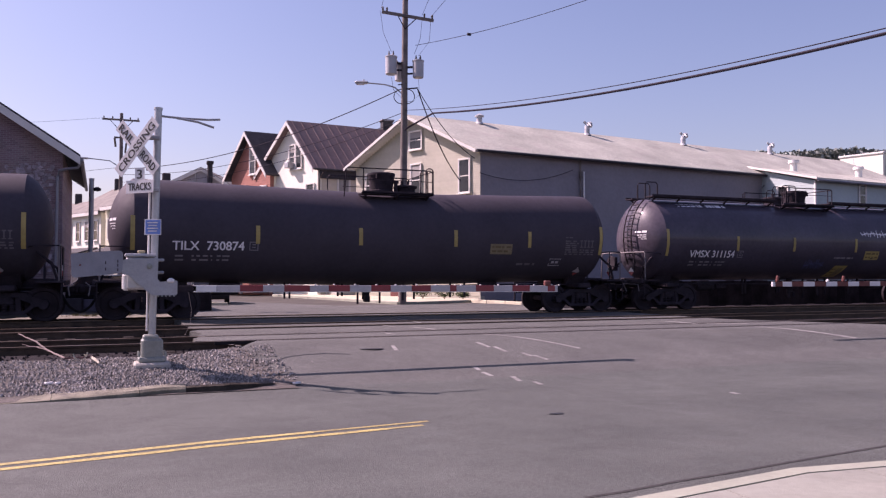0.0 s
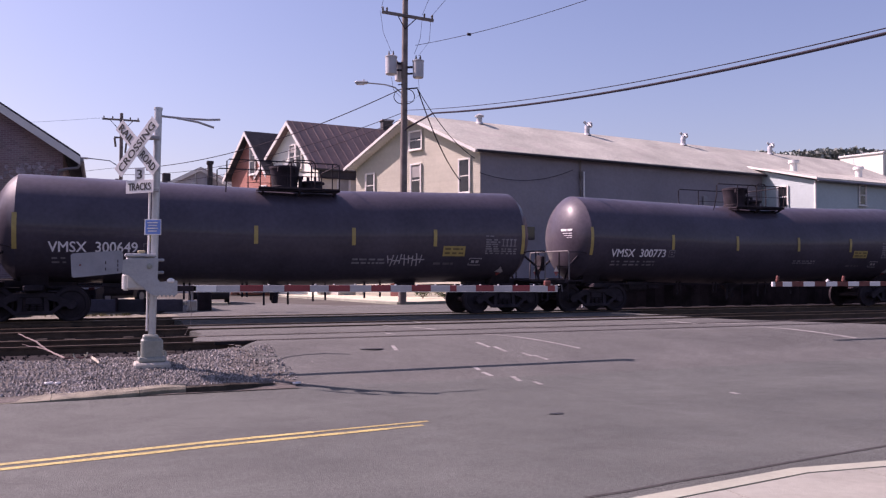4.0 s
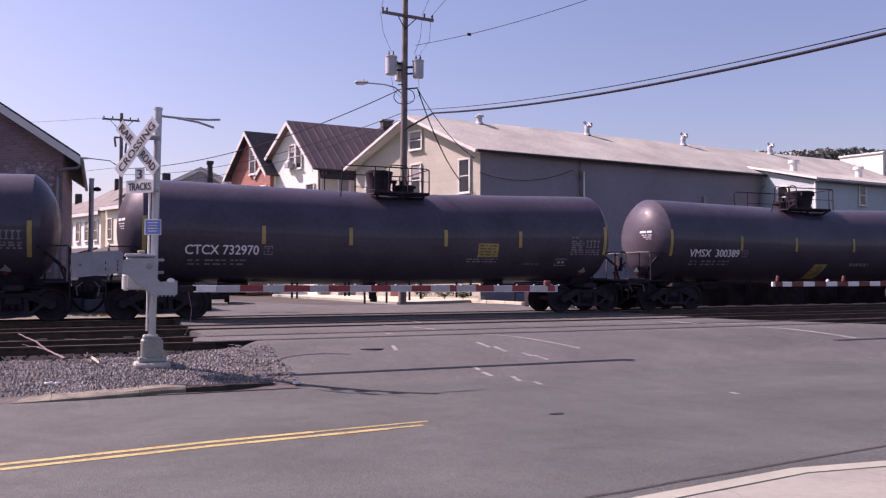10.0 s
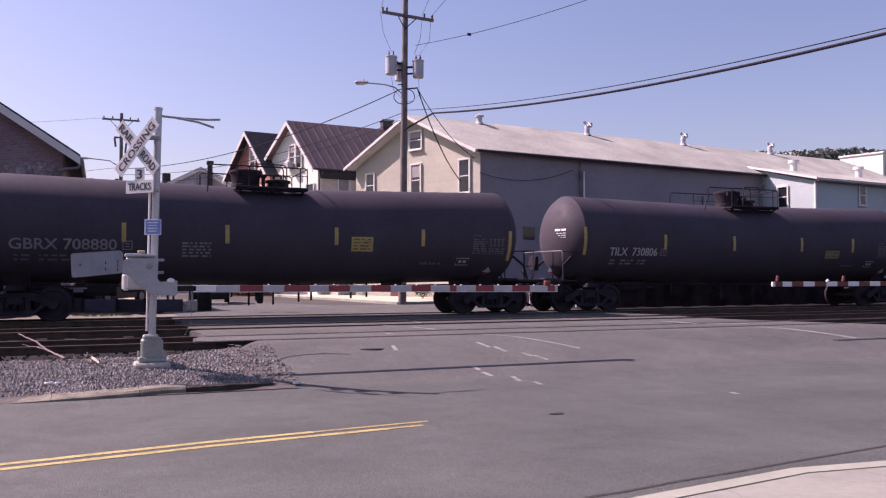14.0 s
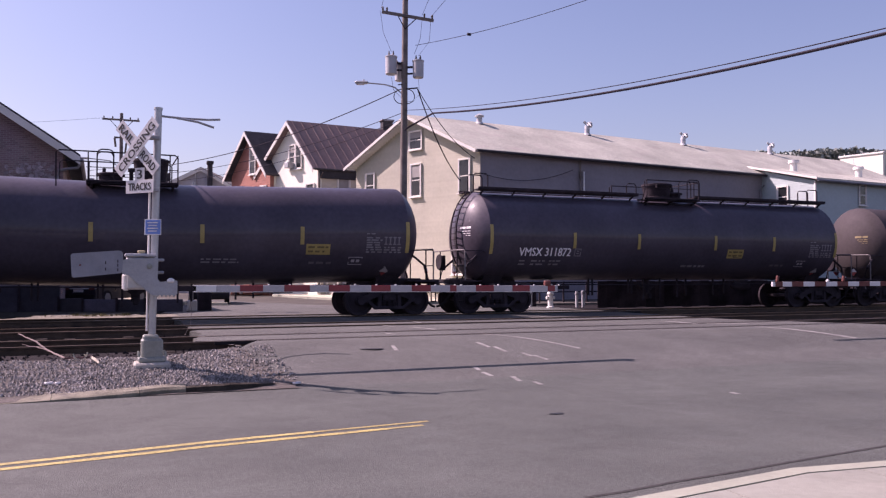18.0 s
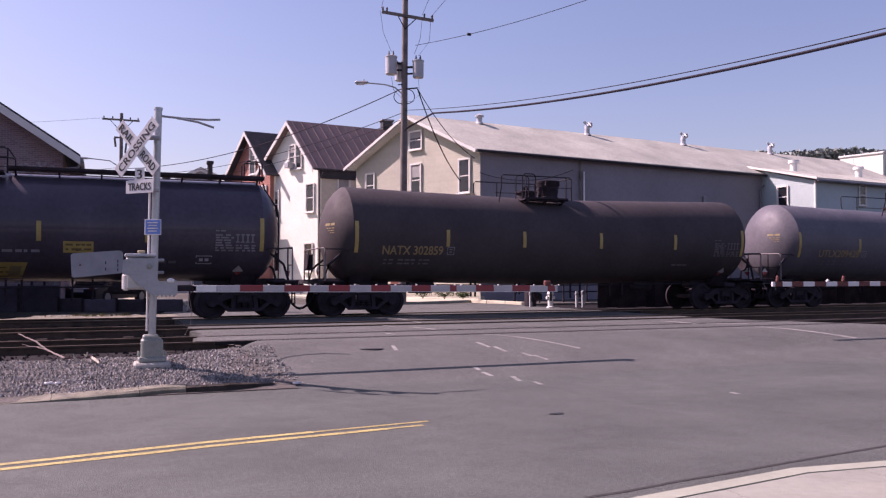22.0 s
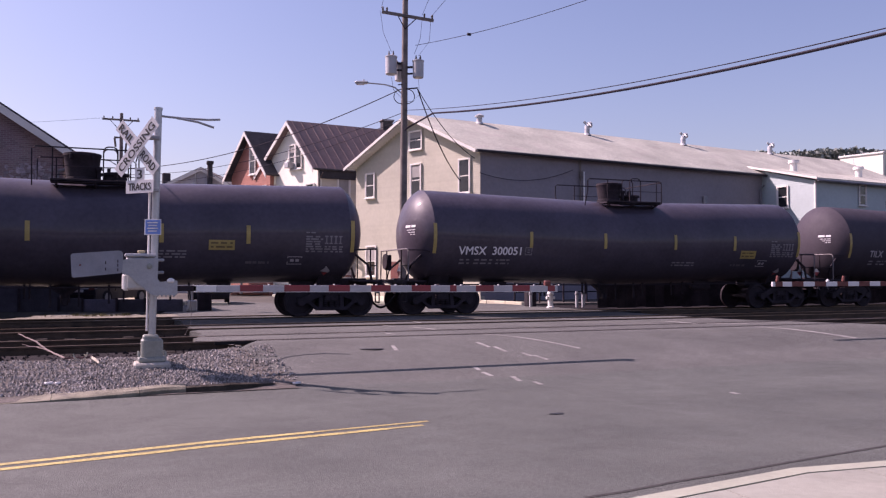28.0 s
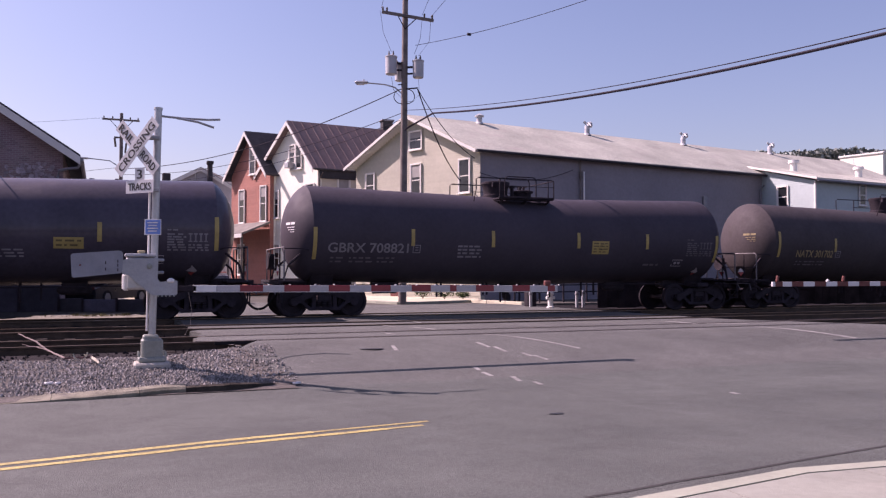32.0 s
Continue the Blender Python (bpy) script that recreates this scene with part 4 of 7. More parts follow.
def top_fittings(car, kind, plat, rail, house, hoop, man):
    """Platform, railing, valve drum, handhold hoop and manway on the crown of the tank, in metres from the car's middle."""
    slope = kind != "walkway"
    top = axis_z(0, slope) + TANK_R
    hx, hr, hz = house
    drum = [(top - 0.12, hr * 0.94), (top + 0.10, hr * 0.94), (top + 0.12, hr * 0.86), (top + 0.30, hr * 0.92), (hz - 0.10, hr), (hz - 0.07, hr * 1.05), (hz, hr * 1.05), (hz + 0.03, hr * 0.8)]
    vh = part("valve_housing", Geo().lathe(drum, 24, "z", (hx, 0, 0)), IRON, car)
    for s in (-1, 1):
        part("latch", Geo().box((hx + s * hr * 0.6, -hr * 0.85, hz - 0.12), (0.07, 0.09, 0.16), None, 0.015), IRON, vh)
    part("manway", Geo().lathe([(top - 0.1, 0.33), (top + 0.20, 0.33), (top + 0.22, 0.40), (top + 0.28, 0.40), (top + 0.31, 0.28)], 20, "z", (man, 0, 0)).cyl((man, -0.45, top + 0.18), (man, 0.45, top + 0.18), 0.03, 6)
         .cyl((man - 0.18, -0.2, top + 0.28), (man - 0.18, -0.2, top + 0.42), 0.05, 8).cyl((man + 0.12, 0.1, top + 0.28), (man + 0.12, 0.1, top + 0.46), 0.045, 8), IRON, car)
    mid = (hx + man) / 2
    part("vent_valve", Geo().cyl((mid, -0.25, top - 0.05), (mid, -0.25, top + 0.34), 0.06, 10).cyl((mid, -0.25, top + 0.34), (mid, -0.25, top + 0.42), 0.10, 10), IRON, car)
    a, b = plat
    for s in (-1, 1):
        g = Geo().box(((a + b) / 2, s * 0.92, top - 0.10), (b - a, 0.5, 0.05)).box(((a + b) / 2, s * 1.15, top - 0.07), (b - a, 0.04, 0.09), None, 0.008)
        for xx in (a + 0.15, (a + b) / 2, b - 0.15):
            g.beam((xx, s * 0.62, top - 0.32), (xx, s * 1.15, top - 0.13), 0.06, 0.06)
        part("platform", g, IRON, car)
    zt = hz + 0.02
    r0, r1 = rail
    if kind == "walkway":
        r0 = max(r0, a)
    for s in (-1, 1):
        g = Geo().tube([(r0, s * 1.14, zt - 0.40), (r0, s * 1.14, zt - 0.06), (r0 + 0.07, s * 1.14, zt), (r1 - 0.08, s * 1.14, zt), (r1, s * 1.14, zt - 0.07), (r1, s * 1.14, top - 0.1)], 0.021, 6)
        g.tube([(r0, s * 1.14, zt - 0.4), (r0, s * 0.95, top - 0.22)], 0.019, 6)
        for xx in (max(r0 + 0.1, a + 0.05), r1 - 0.22):
            g.tube([(xx, s * 1.14, top - 0.1), (xx, s * 1.14, zt)], 0.020, 6)
        g.tube([(a, s * 1.14, top + 0.33), (r1, s * 1.14, top + 0.33)], 0.012, 6)
        part("railing", g, IRON, car)
    part("railing", Geo().tube([(r1, -1.14, zt - 0.02), (r1, 1.14, zt - 0.02)], 0.02, 6), IRON, car)
    h0, h1 = hoop
    r = min(0.12, (h1 - h0) * 0.35)
    for yy in (-0.95, -0.45):
        part("handhold", Geo().tube([(h0, yy, top - 0.1), (h0, yy, zt + 0.10 - r), (h0 + r * 0.35, yy, zt + 0.10 - r * 0.3), (h0 + r, yy, zt + 0.10), (h1 - r, yy, zt + 0.10), (h1 - r * 0.35, yy, zt + 0.10 - r * 0.3), (h1, yy, zt + 0.10 - r), (h1, yy, top - 0.1)], 0.021, 6), IRON, car, "bent handhold hoop")
    if kind == "walkway":
        # running boards either side of the platform, with end hoops
        for x0, x1 in ((-7.80, a - 0.05), (b + 0.05, 7.80)):
            for s in (-1, 1):
                g = Geo().box(((x0 + x1) / 2, s * 0.62, top + 0.05), (x1 - x0, 0.42, 0.05)).box(((x0 + x1) / 2, s * 0.84, top + 0.09), (x1 - x0, 0.05, 0.09))
                n = int((x1 - x0) / 1.1)
                for i in range(n + 1):
                    xx = x0 + 0.2 + (x1 - x0 - 0.4) * i / n
                    g.beam((xx, s * 0.55, top - 0.10), (xx, s * 0.80, top + 0.03), 0.05, 0.05)
                part("running_board", g, IRON, car)
        xe = a - 0.55
        part("handhold", Geo().tube([(xe, -0.8, top + 0.05), (xe, -0.8, top + 0.40), (xe + 0.08, -0.8, top + 0.48), (xe + 0.35, -0.8, top + 0.48), (xe + 0.42, -0.8, top + 0.38), (xe + 0.42, -0.8, top + 0.05)], 0.02, 6), IRON, car)
    if kind == "grey":
        g = Geo()
        for xx in (-1.15, -0.72):
            g.tube([(xx, shell_y(xx, z, slope) - 0.10, z) for z in [1.2 + 0.23 * k for k in range(11)]], 0.022, 6)
        for k in range(9):
            z = 1.3 + k * 0.29
            y = shell_y(0, z, slope) - 0.10
            g.cyl((-1.15, y, z), (-0.72, y, z), 0.018, 6)
        part("side_ladder", g, TANKGREY, car, "grey ladder down the tank's side")


def scrawl(car, name, x0, x1, z0, z1, m, slope, seed, label):
    """Sprayed strokes with no readable letters."""
    rnd = random.Random(seed)
    g = Geo()
    x = x0
    step = (x1 - x0) / 9
    while x < x1 - step * 0.5:
        za = z0 + rnd.uniform(0, 0.25) * (z1 - z0)
        zb = z1 - rnd.uniform(0, 0.3) * (z1 - z0)
        zm = za + (zb - za) * rnd.uniform(0.3, 0.6)
        for q in (patch(x, x + 0.035, za, zb, slope, 0.008, 1, 3, rnd.uniform(-.12, .12)), patch(x, x + step * 1.1, zm, zm + 0.035, slope, 0.009, 2, 1)):
            g.add(q.v, q.f)
        x += step
    fine(part(name, g, m, car, label))


def mark(car, words, x0, x1, z, m, slope, height=0.28):
    """The car's stencilled mark, shaped to the shell."""
    vs, fs = lettering(words, 1.0, m, bold=0.0)
    lo, hi = min(v[0] for v in vs), max(v[0] for v in vs)
    k = (x1 - x0) / (hi - lo)
    out = []
    for x, _, zz in vs:
        X, Z = x0 + (x - lo) * k, z + zz * height
        out.append((X, shell_y(X, Z, slope) - 0.016, Z))
    g = Geo().add(out, fs)
    for dx, dz in ((0.014, 0.0), (0.007, 0.009)):
        g.add([(x + dx, y - 0.001 - dz * 0.1, zz + dz) for x, y, zz in out], fs)
    fine(part("stencilled_mark", g, m, car, "stencilled car mark"))
    sq = Geo()
    for q in ((0.16, 0.42, 0.00, 0.025), (0.16, 0.42, 0.235, 0.26), (0.16, 0.185, 0.00, 0.26), (0.395, 0.42, 0.00, 0.26), (0.24, 0.34, 0.08, 0.11), (0.24, 0.34, 0.16, 0.19)):
        b = patch(x1 + q[0], x1 + q[1], z + q[2], z + q[3], slope, 0.007, 1, 1)
        sq.add(b.v, b.f)
    part("stencil_square", sq, FADED, car)
    w = x1 - x0
    g = bars(x0 + 0.04 * w, x0 + 0.20 * w, z - 0.34, z - 0.11, 2, slope, len(words) + int(x1 * 7), 0.42)
    b = bars(x0 + 0.27 * w, x0 + 0.56 * w, z - 0.34, z - 0.11, 2, slope, 5 + int(x1 * 9), 0.42)
    g.add(b.v, b.f)
    b = bars(x0 + 0.62 * w, x0 + 0.84 * w, z - 0.34, z - 0.11, 2, slope, 9 + int(x1 * 5), 0.42)
    g.add(b.v, b.f)
    fine(part("small_stencil", g, FADED if m in (LETTER, MIDLET) else DIMLET, car, "small faded stencilled lines"))


KINDS = {
    "gloss": tank_car("gloss", SATIN, "black satin tank car with white stencilled marks"),
    "wide": tank_car("wide", SATIN, "black satin tank car with bold white marks"),
    "matte": tank_car("matte", BLACK, "black tank car with centre platform and faded marks"),
    "dull": tank_car("dull", DULL, "dusty black tank car with yellowish marks"),
    "walkway": tank_car("walkway", SATIN, "black tank car with full-length running boards"),
    "grey": tank_car("grey", TANKGREY, "weathered grey tank car with yellow marks"),
}
TRAIN, LATER = [], []
USED = set()


def add_car(k, kind, dx, words, ink, mark_at, stripes, plat, rail, house, hoop, man, label=(), slant=(), lines=()):
    """Couples the k-th car into the train; dx is its slack along the train."""
    at = 15.31 + PITCH * (k - 1) + dx
    car = copy_thing(KINDS[kind], pose(at, CAR_Y, RZ)) if kind in USED else KINDS[kind]
    USED.add(kind)
    TRAIN.append((at, car))
    LATER.append((k, car, kind, words, ink, mark_at, stripes, plat, rail, house, hoop, man, label, slant, lines))


def finish_car(k, car, kind, words, ink, mark_at, stripes, plat, rail, house, hoop, man, label, slant, lines):
    slope = kind != "walkway"
    top_fittings(car, kind, plat, rail, house, hoop, man)
    low = -0.22 if words[:4] in ("CTCX", "GBRX") and k != 8 else 0.0
    for x in stripes:
        tall = abs(x) > 7
        z0, z1 = (2.0 + low, 2.98 + low) if tall else (2.22, 2.76)
        part("reflector", patch(x - 0.06, x + 0.06, z0, z1, slope, 0.014), STRIPE, car, "yellow reflective strip")
    if words:
        mark(car, words, mark_at[0], mark_at[1], mark_at[2], ink, slope, mark_at[3])
    if label:
        a, b, z0, z1 = label
        part("warning_label", patch(a, b, z0, z1, slope), DIMLABEL if kind == "matte" and words[:4] == "TILX" else STRIPE, car, "yellow warning label")
        fine(part("label_print", bars(a + 0.06, b - 0.06, z0 + 0.03, z1 - 0.03, 2 if z1 - z0 < 0.4 else 4, slope, k + 50, 0.42, 0.010), BROWNINK, car, "dark unreadable lines on the label"))
    if slant:
        a, b, z0, z1 = slant
        sk = 0.22
        part("warning_label", patch(a + sk / 2, b - sk / 2, z0, z1, slope, skew=sk), DIMLABEL if kind == "matte" else STRIPE, car, "slanted yellow label")
        w = b - a - sk
        part("label_inset", patch(a + sk / 2 + w * 0.45, b - sk / 2 - w * 0.12, z0 + 0.14, z1 - 0.10, slope, 0.010, skew=0.10), DIMLABEL, car)
        fine(part("label_print", bars(a + sk / 2 + 0.06, b - sk / 2 - w * 0.55, z0 + 0.08, z1 - 0.08, 3, slope, k + 70, 0.3, 0.010), BROWNINK, car))
    if lines:
        a, b, z0, z1 = lines
        n = max(1, round((z1 - z0) / 0.1))
        fine(part("small_stencil", bars(a, b, z0, z1, n, slope, k + 90, 0.5 if n > 1 else 0.9), FADED, car, "small faded stencilled lines"))
    fine(part("small_stencil", bars(4.5, 5.2, 1.62, 1.72, 1, slope, k + 20, 0.7), DIMLET, car, "small faded stencilled line"))
    if k in (1, 2, 17):
        fine(part("crown_stencil", bars(-6.7, -5.55, 3.86, 3.98, 1, slope, k, 0.9), LETTER, car, "white stencil under the running board"))
        fine(part("crown_stencil", bars(-5.35, -4.45, 3.86, 3.98, 1, slope, k + 3, 0.9), LETTER, car))
    if k == 1:
        scrawl(car, "spray_paint", 1.95, 3.5, 2.82, 3.12, LETTER, slope, 2, "pale sprayed scrawl")
        scrawl(car, "spray_paint", -0.85, 0.15, 1.50, 1.92, BLUESPRAY, slope, 3, "faint blue sprayed scrawl")
    if k == 3:
        scrawl(car, "spray_paint", 2.9, 4.15, 1.58, 2.02, MIDLET, slope, 6, "pale sprayed scrawl")


VM = (-7.66, -4.22, -1.26, 1.76, 4.5, 7.66)
TL = (-7.67, -4.25, -1.12, 2.16, 4.85, 7.67)
WK = (-7.62, -4.40, -1.70, 1.63, 4.46, 7.62)
GB = (-7.62, -4.45, -1.62, 1.66, 4.51, 7.62)
add_car(-1, "matte", 0.0, "", LETTER, (), TL, (-0.9, 1.5), (-1.4, 1.5), (0.1, 0.45, 4.67), (1.3, 1.6), 0.95)
add_car(0, "matte", -0.02, "TILX  730874", LETTER, (-6.63, -4.61, 2.02, 0.26), (-7.7, -4.21, -1.04, 2.17, 4.88, 7.7), (-0.9, 1.52), (-1.43, 1.5), (0.11, 0.44, 4.67), (1.34, 1.6), 0.96, (3.43, 4.24, 1.99, 2.33))
add_car(1, "walkway", 0.01, "VMSX 311154", LETTER, (-6.59, -4.52, 1.96, 0.26), (-7.61, -4.39, -1.61, 1.64, 4.54, 7.61), (-1.77, 0.89), (-1.75, 0.77), (-0.1, 0.48, 4.74), (-1.67, -0.94), -1.25, (2.19, 2.97, 1.92, 2.27), (0.61, 1.52, 1.14, 1.68), (0.57, 1.59, 1.95, 2.02))
add_car(2, "walkway", -0.02, "VMSX 311574", LETTER, (-6.56, -4.49, 1.94, 0.28), WK, (-1.82, 0.64), (-1.63, 0.85), (0.05, 0.5, 4.75), (0.08, 0.52), 1.1, (2.23, 2.97, 1.91, 2.22), (0.41, 1.37, 1.12, 1.65), (0.32, 1.42, 1.91, 1.97))
add_car(3, "gloss", -0.07, "VMSX  300649", LETTER, (-6.84, -4.55, 1.93, 0.29), (-7.66, -4.2, -1.25, 1.75, 4.47, 7.66), (-1.12, 1.4), (-2.06, 1.38), (-0.1, 0.46, 4.73), (-0.09, 0.66), 0.79, (4.77, 5.55, 1.91, 2.24), (), (1.74, 2.87, 1.62, 1.84))
add_car(4, "gloss", -0.18, "VMSX  300773", LETTER, (-6.84, -4.53, 1.95, 0.28), VM, (-0.95, 1.4), (-1.9, 1.4), (-0.05, 0.46, 4.75), (0.2, 0.67), 0.8, (4.71, 5.47, 1.99, 2.28), (), (1.57, 2.73, 1.73, 1.89))
add_car(5, "matte", -0.27, "TILX  730488", MIDLET, (-6.58, -4.59, 2.01, 0.28), (-7.66, -4.25, -1.05, 2.14, 4.8, 7.66), (-0.97, 1.45), (-1.8, 1.36), (-0.12, 0.5, 4.64), (0.02, 0.67), 0.96, (3.4, 4.17, 2.01, 2.28))
add_car(6, "dull", -0.28, "NATX 302707", GOLD, (-6.56, -4.74, 1.99, 0.28), (-7.47, -4.58, -1.62, 1.58, 4.7, 7.47), (-0.62, 1.13), (-1.63, 1.05), (-0.33, 0.42, 4.64), (-0.25, 0.3), 0.55)
add_car(7, "gloss", -0.28, "CTCX 300289", LETTER, (-7.41, -4.7, 2.04, 0.33), (-7.61, -4.11, -1.33, 1.41, 4.18, 7.61), (-1.43, 0.92), (-2.19, 0.93), (0.5, 0.5, 4.74), (-1.24, -0.78), -0.73, (2.26, 3.0, 1.71, 2.19), (-0.04, 0.71, 1.41, 1.96), (0.0, 0.72, 2.11, 2.73))
add_car(8, "gloss", -0.26, "CTCX 732970", LETTER, (-6.52, -4.42, 1.9, 0.28), (-7.63, -4.28, -1.6, 1.58, 4.29, 7.63), (-0.75, 1.12), (-1.78, 1.14), (-0.21, 0.44, 4.73), (-0.17, 0.48), 0.68, (2.75, 3.49, 1.89, 2.34), (), (2.37, 3.52, 1.7, 1.86))
add_car(9, "gloss", -0.25, "VMSX  300389", LETTER, (-6.82, -4.54, 1.98, 0.28), (-7.66, -4.44, -1.74, 1.29, 4.27, 7.66), (-1.78, 0.48), (-2.44, 0.61), (-0.02, 0.52, 4.75), (-1.49, -1.14), -0.97, (4.39, 5.17, 1.92, 2.22), (-0.84, 0.05, 1.15, 1.73), (1.24, 2.33, 1.65, 1.78))
add_car(10, "walkway", -0.21, "VMSX 311460", LETTER, (-6.57, -4.5, 1.95, 0.3), WK, (-1.42, 1.08), (-1.33, 1.17), (0.01, 0.54, 4.75), (0.29, 0.69), 0.95, (2.26, 3.02, 1.93, 2.24), (), (0.42, 1.46, 1.57, 1.63))
add_car(11, "matte", -0.24, "GBRX 708880", FADED, (-7.33, -4.64, 2.0, 0.3), GB, (-1.34, 0.85), (-2.13, 0.83), (-0.87, 0.48, 4.55), (-0.91, 0.23), 0.15, (2.14, 2.84, 2.03, 2.48), (), (-2.88, -2.07, 1.8, 2.26))
add_car(12, "matte", -0.14, "TILX  730806", MIDLET, (-6.66, -4.66, 1.99, 0.29), (-7.69, -4.32, -1.17, 2.16, 4.86, 7.69), (-0.97, 1.36), (-2.07, 1.31), (-0.21, 0.47, 4.6), (-0.22, 0.6), 0.71, (3.43, 4.18, 1.96, 2.27))
add_car(13, "gloss", -0.03, "VMSX  300823", LETTER, (-6.8, -4.5, 2.0, 0.28), (-7.68, -4.3, -1.16, 1.93, 4.64, 7.7), (-0.8, 1.39), (-1.3, 1.37), (-0.06, 0.49, 4.76), (0.36, 0.81), 0.83, (4.91, 5.68, 1.97, 2.28), (), (1.84, 2.97, 1.72, 1.86))
add_car(14, "gloss", 0.01, "VMSX  300718", LETTER, (-6.62, -4.46, 1.98, 0.28), (-7.64, -4.36, -1.66, 1.32, 4.25, 7.64), (-1.8, 0.68), (-2.57, 0.66), (-0.02, 0.5, 4.75), (-1.52, -1.08), -1.15, (4.38, 5.13, 1.92, 2.24), (-0.85, 0.06, 1.24, 1.83), (1.3, 2.39, 1.63, 1.8))
add_car(15, "walkway", 0.09, "VMSX 311872", LETTER, (-6.57, -4.57, 1.95, 0.28), (-7.62, -4.44, -1.78, 1.63, 4.44, 7.62), (-1.27, 1.19), (-1.29, 1.17), (0.1, 0.55, 4.76), (0.79, 1.36), 0.8, (2.23, 2.99, 1.93, 2.26), (), (0.29, 1.38, 1.59, 1.67))
add_car(16, "dull", 0.11, "NATX 303869", GOLD, (-6.61, -4.75, 2.03, 0.28), (-7.44, -4.59, -1.78, 1.59, 4.46, 7.44), (-1.5, 0.0), (-2.53, 0.05), (-0.27, 0.31, 4.7), (-1.44, -1.09), -1.08)
add_car(17, "walkway", 0.01, "VMSX 311240", LETTER, (-6.6, -4.57, 1.95, 0.29), (-7.62, -4.44, -1.58, 1.63, 4.4, 7.62), (-1.6, 0.73), (-1.52, 0.82), (-0.11, 0.43, 4.74), (-1.34, -0.95), -0.96, (2.23, 3.0, 1.91, 2.22), (0.45, 1.35, 1.12, 1.64), (0.56, 1.65, 1.91, 1.99))
add_car(18, "dull", -0.02, "NATX 302859", DIMGOLD, (-6.71, -4.67, 1.95, 0.28), (-7.57, -4.5, -1.71, 1.31, 4.48, 7.57), (-1.51, 0.2), (-2.39, 0.34), (0.02, 0.42, 4.68), (-1.49, -0.98), -0.86)
add_car(19, "grey", -0.07, "UTLX209428", DIMGOLD, (-6.63, -4.5, 2.02, 0.28), (-7.64, -4.47, -1.58, 1.55, 4.52, 7.64), (-1.64, 1.41), (-2.54, 1.33), (0.61, 0.47, 4.78), (-1.09, -0.73), -0.75, (1.72, 2.51, 2.19, 2.5))
add_car(20, "matte", -0.14, "TILX  730905", MIDLET, (-6.58, -4.6, 2.0, 0.28), (-7.64, -4.27, -1.16, 2.19, 4.85, 7.64), (-0.77, 1.39), (-1.33, 1.35), (0.2, 0.45, 4.66), (0.1, 0.67), 0.9, (3.42, 4.22, 1.92, 2.23))
add_car(21, "wide", -0.13, "VMSX  300261", LETTER, (-6.84, -4.51, 1.94, 0.3), (-7.67, -4.23, -1.26, 1.74, 4.52, 7.67), (-0.95, 1.32), (-2.15, 1.3), (-0.03, 0.43, 4.77), (-0.05, 0.67), 0.86, (4.85, 5.62, 1.9, 2.23), (), (1.6, 2.7, 1.66, 1.84))
add_car(22, "wide", -0.06, "VMSX  300872", LETTER, (-6.82, -4.53, 1.98, 0.29), (-7.7, -4.42, -1.32, 2.11, 4.55, 7.74), (-0.8, 1.5), (-1.27, 1.5), (-0.01, 0.5, 4.82), (0.56, 0.94), 0.89, (3.42, 4.16, 2.03, 2.32), (), (1.69, 2.8, 1.77, 2.03))
add_car(23, "wide", -0.05, "VMSX  300051", LETTER, (-6.81, -4.53, 1.97, 0.27), (-7.66, -4.16, -1.22, 1.78, 4.51, 7.66), (-0.92, 1.4), (-1.7, 1.45), (-0.08, 0.45, 4.7), (0.2, 0.67), 0.81, (4.84, 5.57, 1.92, 2.22), (), (1.74, 2.81, 1.61, 1.8))
add_car(24, "matte", -0.10, "TILX  730397", MIDLET, (-6.58, -4.63, 2.03, 0.27), (-7.67, -4.21, -2.08, 1.18, 4.69, 7.67), (-1.47, 0.72), (-2.47, 0.63), (-0.11, 0.5, 4.72), (-1.47, -0.93), -1.03, (3.44, 4.18, 1.99, 2.28), (-0.08, 0.66, 1.26, 1.77))
add_car(25, "wide", -0.08, "VMSX  300958", LETTER, (-6.79, -4.51, 2.05, 0.29), (-7.65, -4.44, -1.52, 1.56, 4.49, 7.65), (-0.79, 1.44), (-1.7, 1.34), (-0.07, 0.49, 4.72), (0.23, 0.61), 0.85, (3.33, 4.09, 2.02, 2.33), (), (1.47, 2.61, 1.76, 2.02))
add_car(26, "matte", -0.03, "GBRX 708821", FADED, (-7.21, -4.6, 2.0, 0.3), GB, (-1.23, 0.87), (-2.07, 0.89), (-0.81, 0.48, 4.55), (-0.91, 0.3), 0.24, (2.21, 2.9, 2.03, 2.48), (), (-2.88, -2.03, 1.84, 2.29))
add_car(27, "dull", -0.03, "NATX 301702", GOLD, (-6.58, -4.7, 2.0, 0.28), (-7.47, -4.58, -1.62, 1.58, 4.7, 7.47), (-0.62, 1.13), (-1.63, 1.05), (-0.33, 0.42, 4.64), (-0.25, 0.3), 0.55)
for row in LATER:
    finish_car(*row)
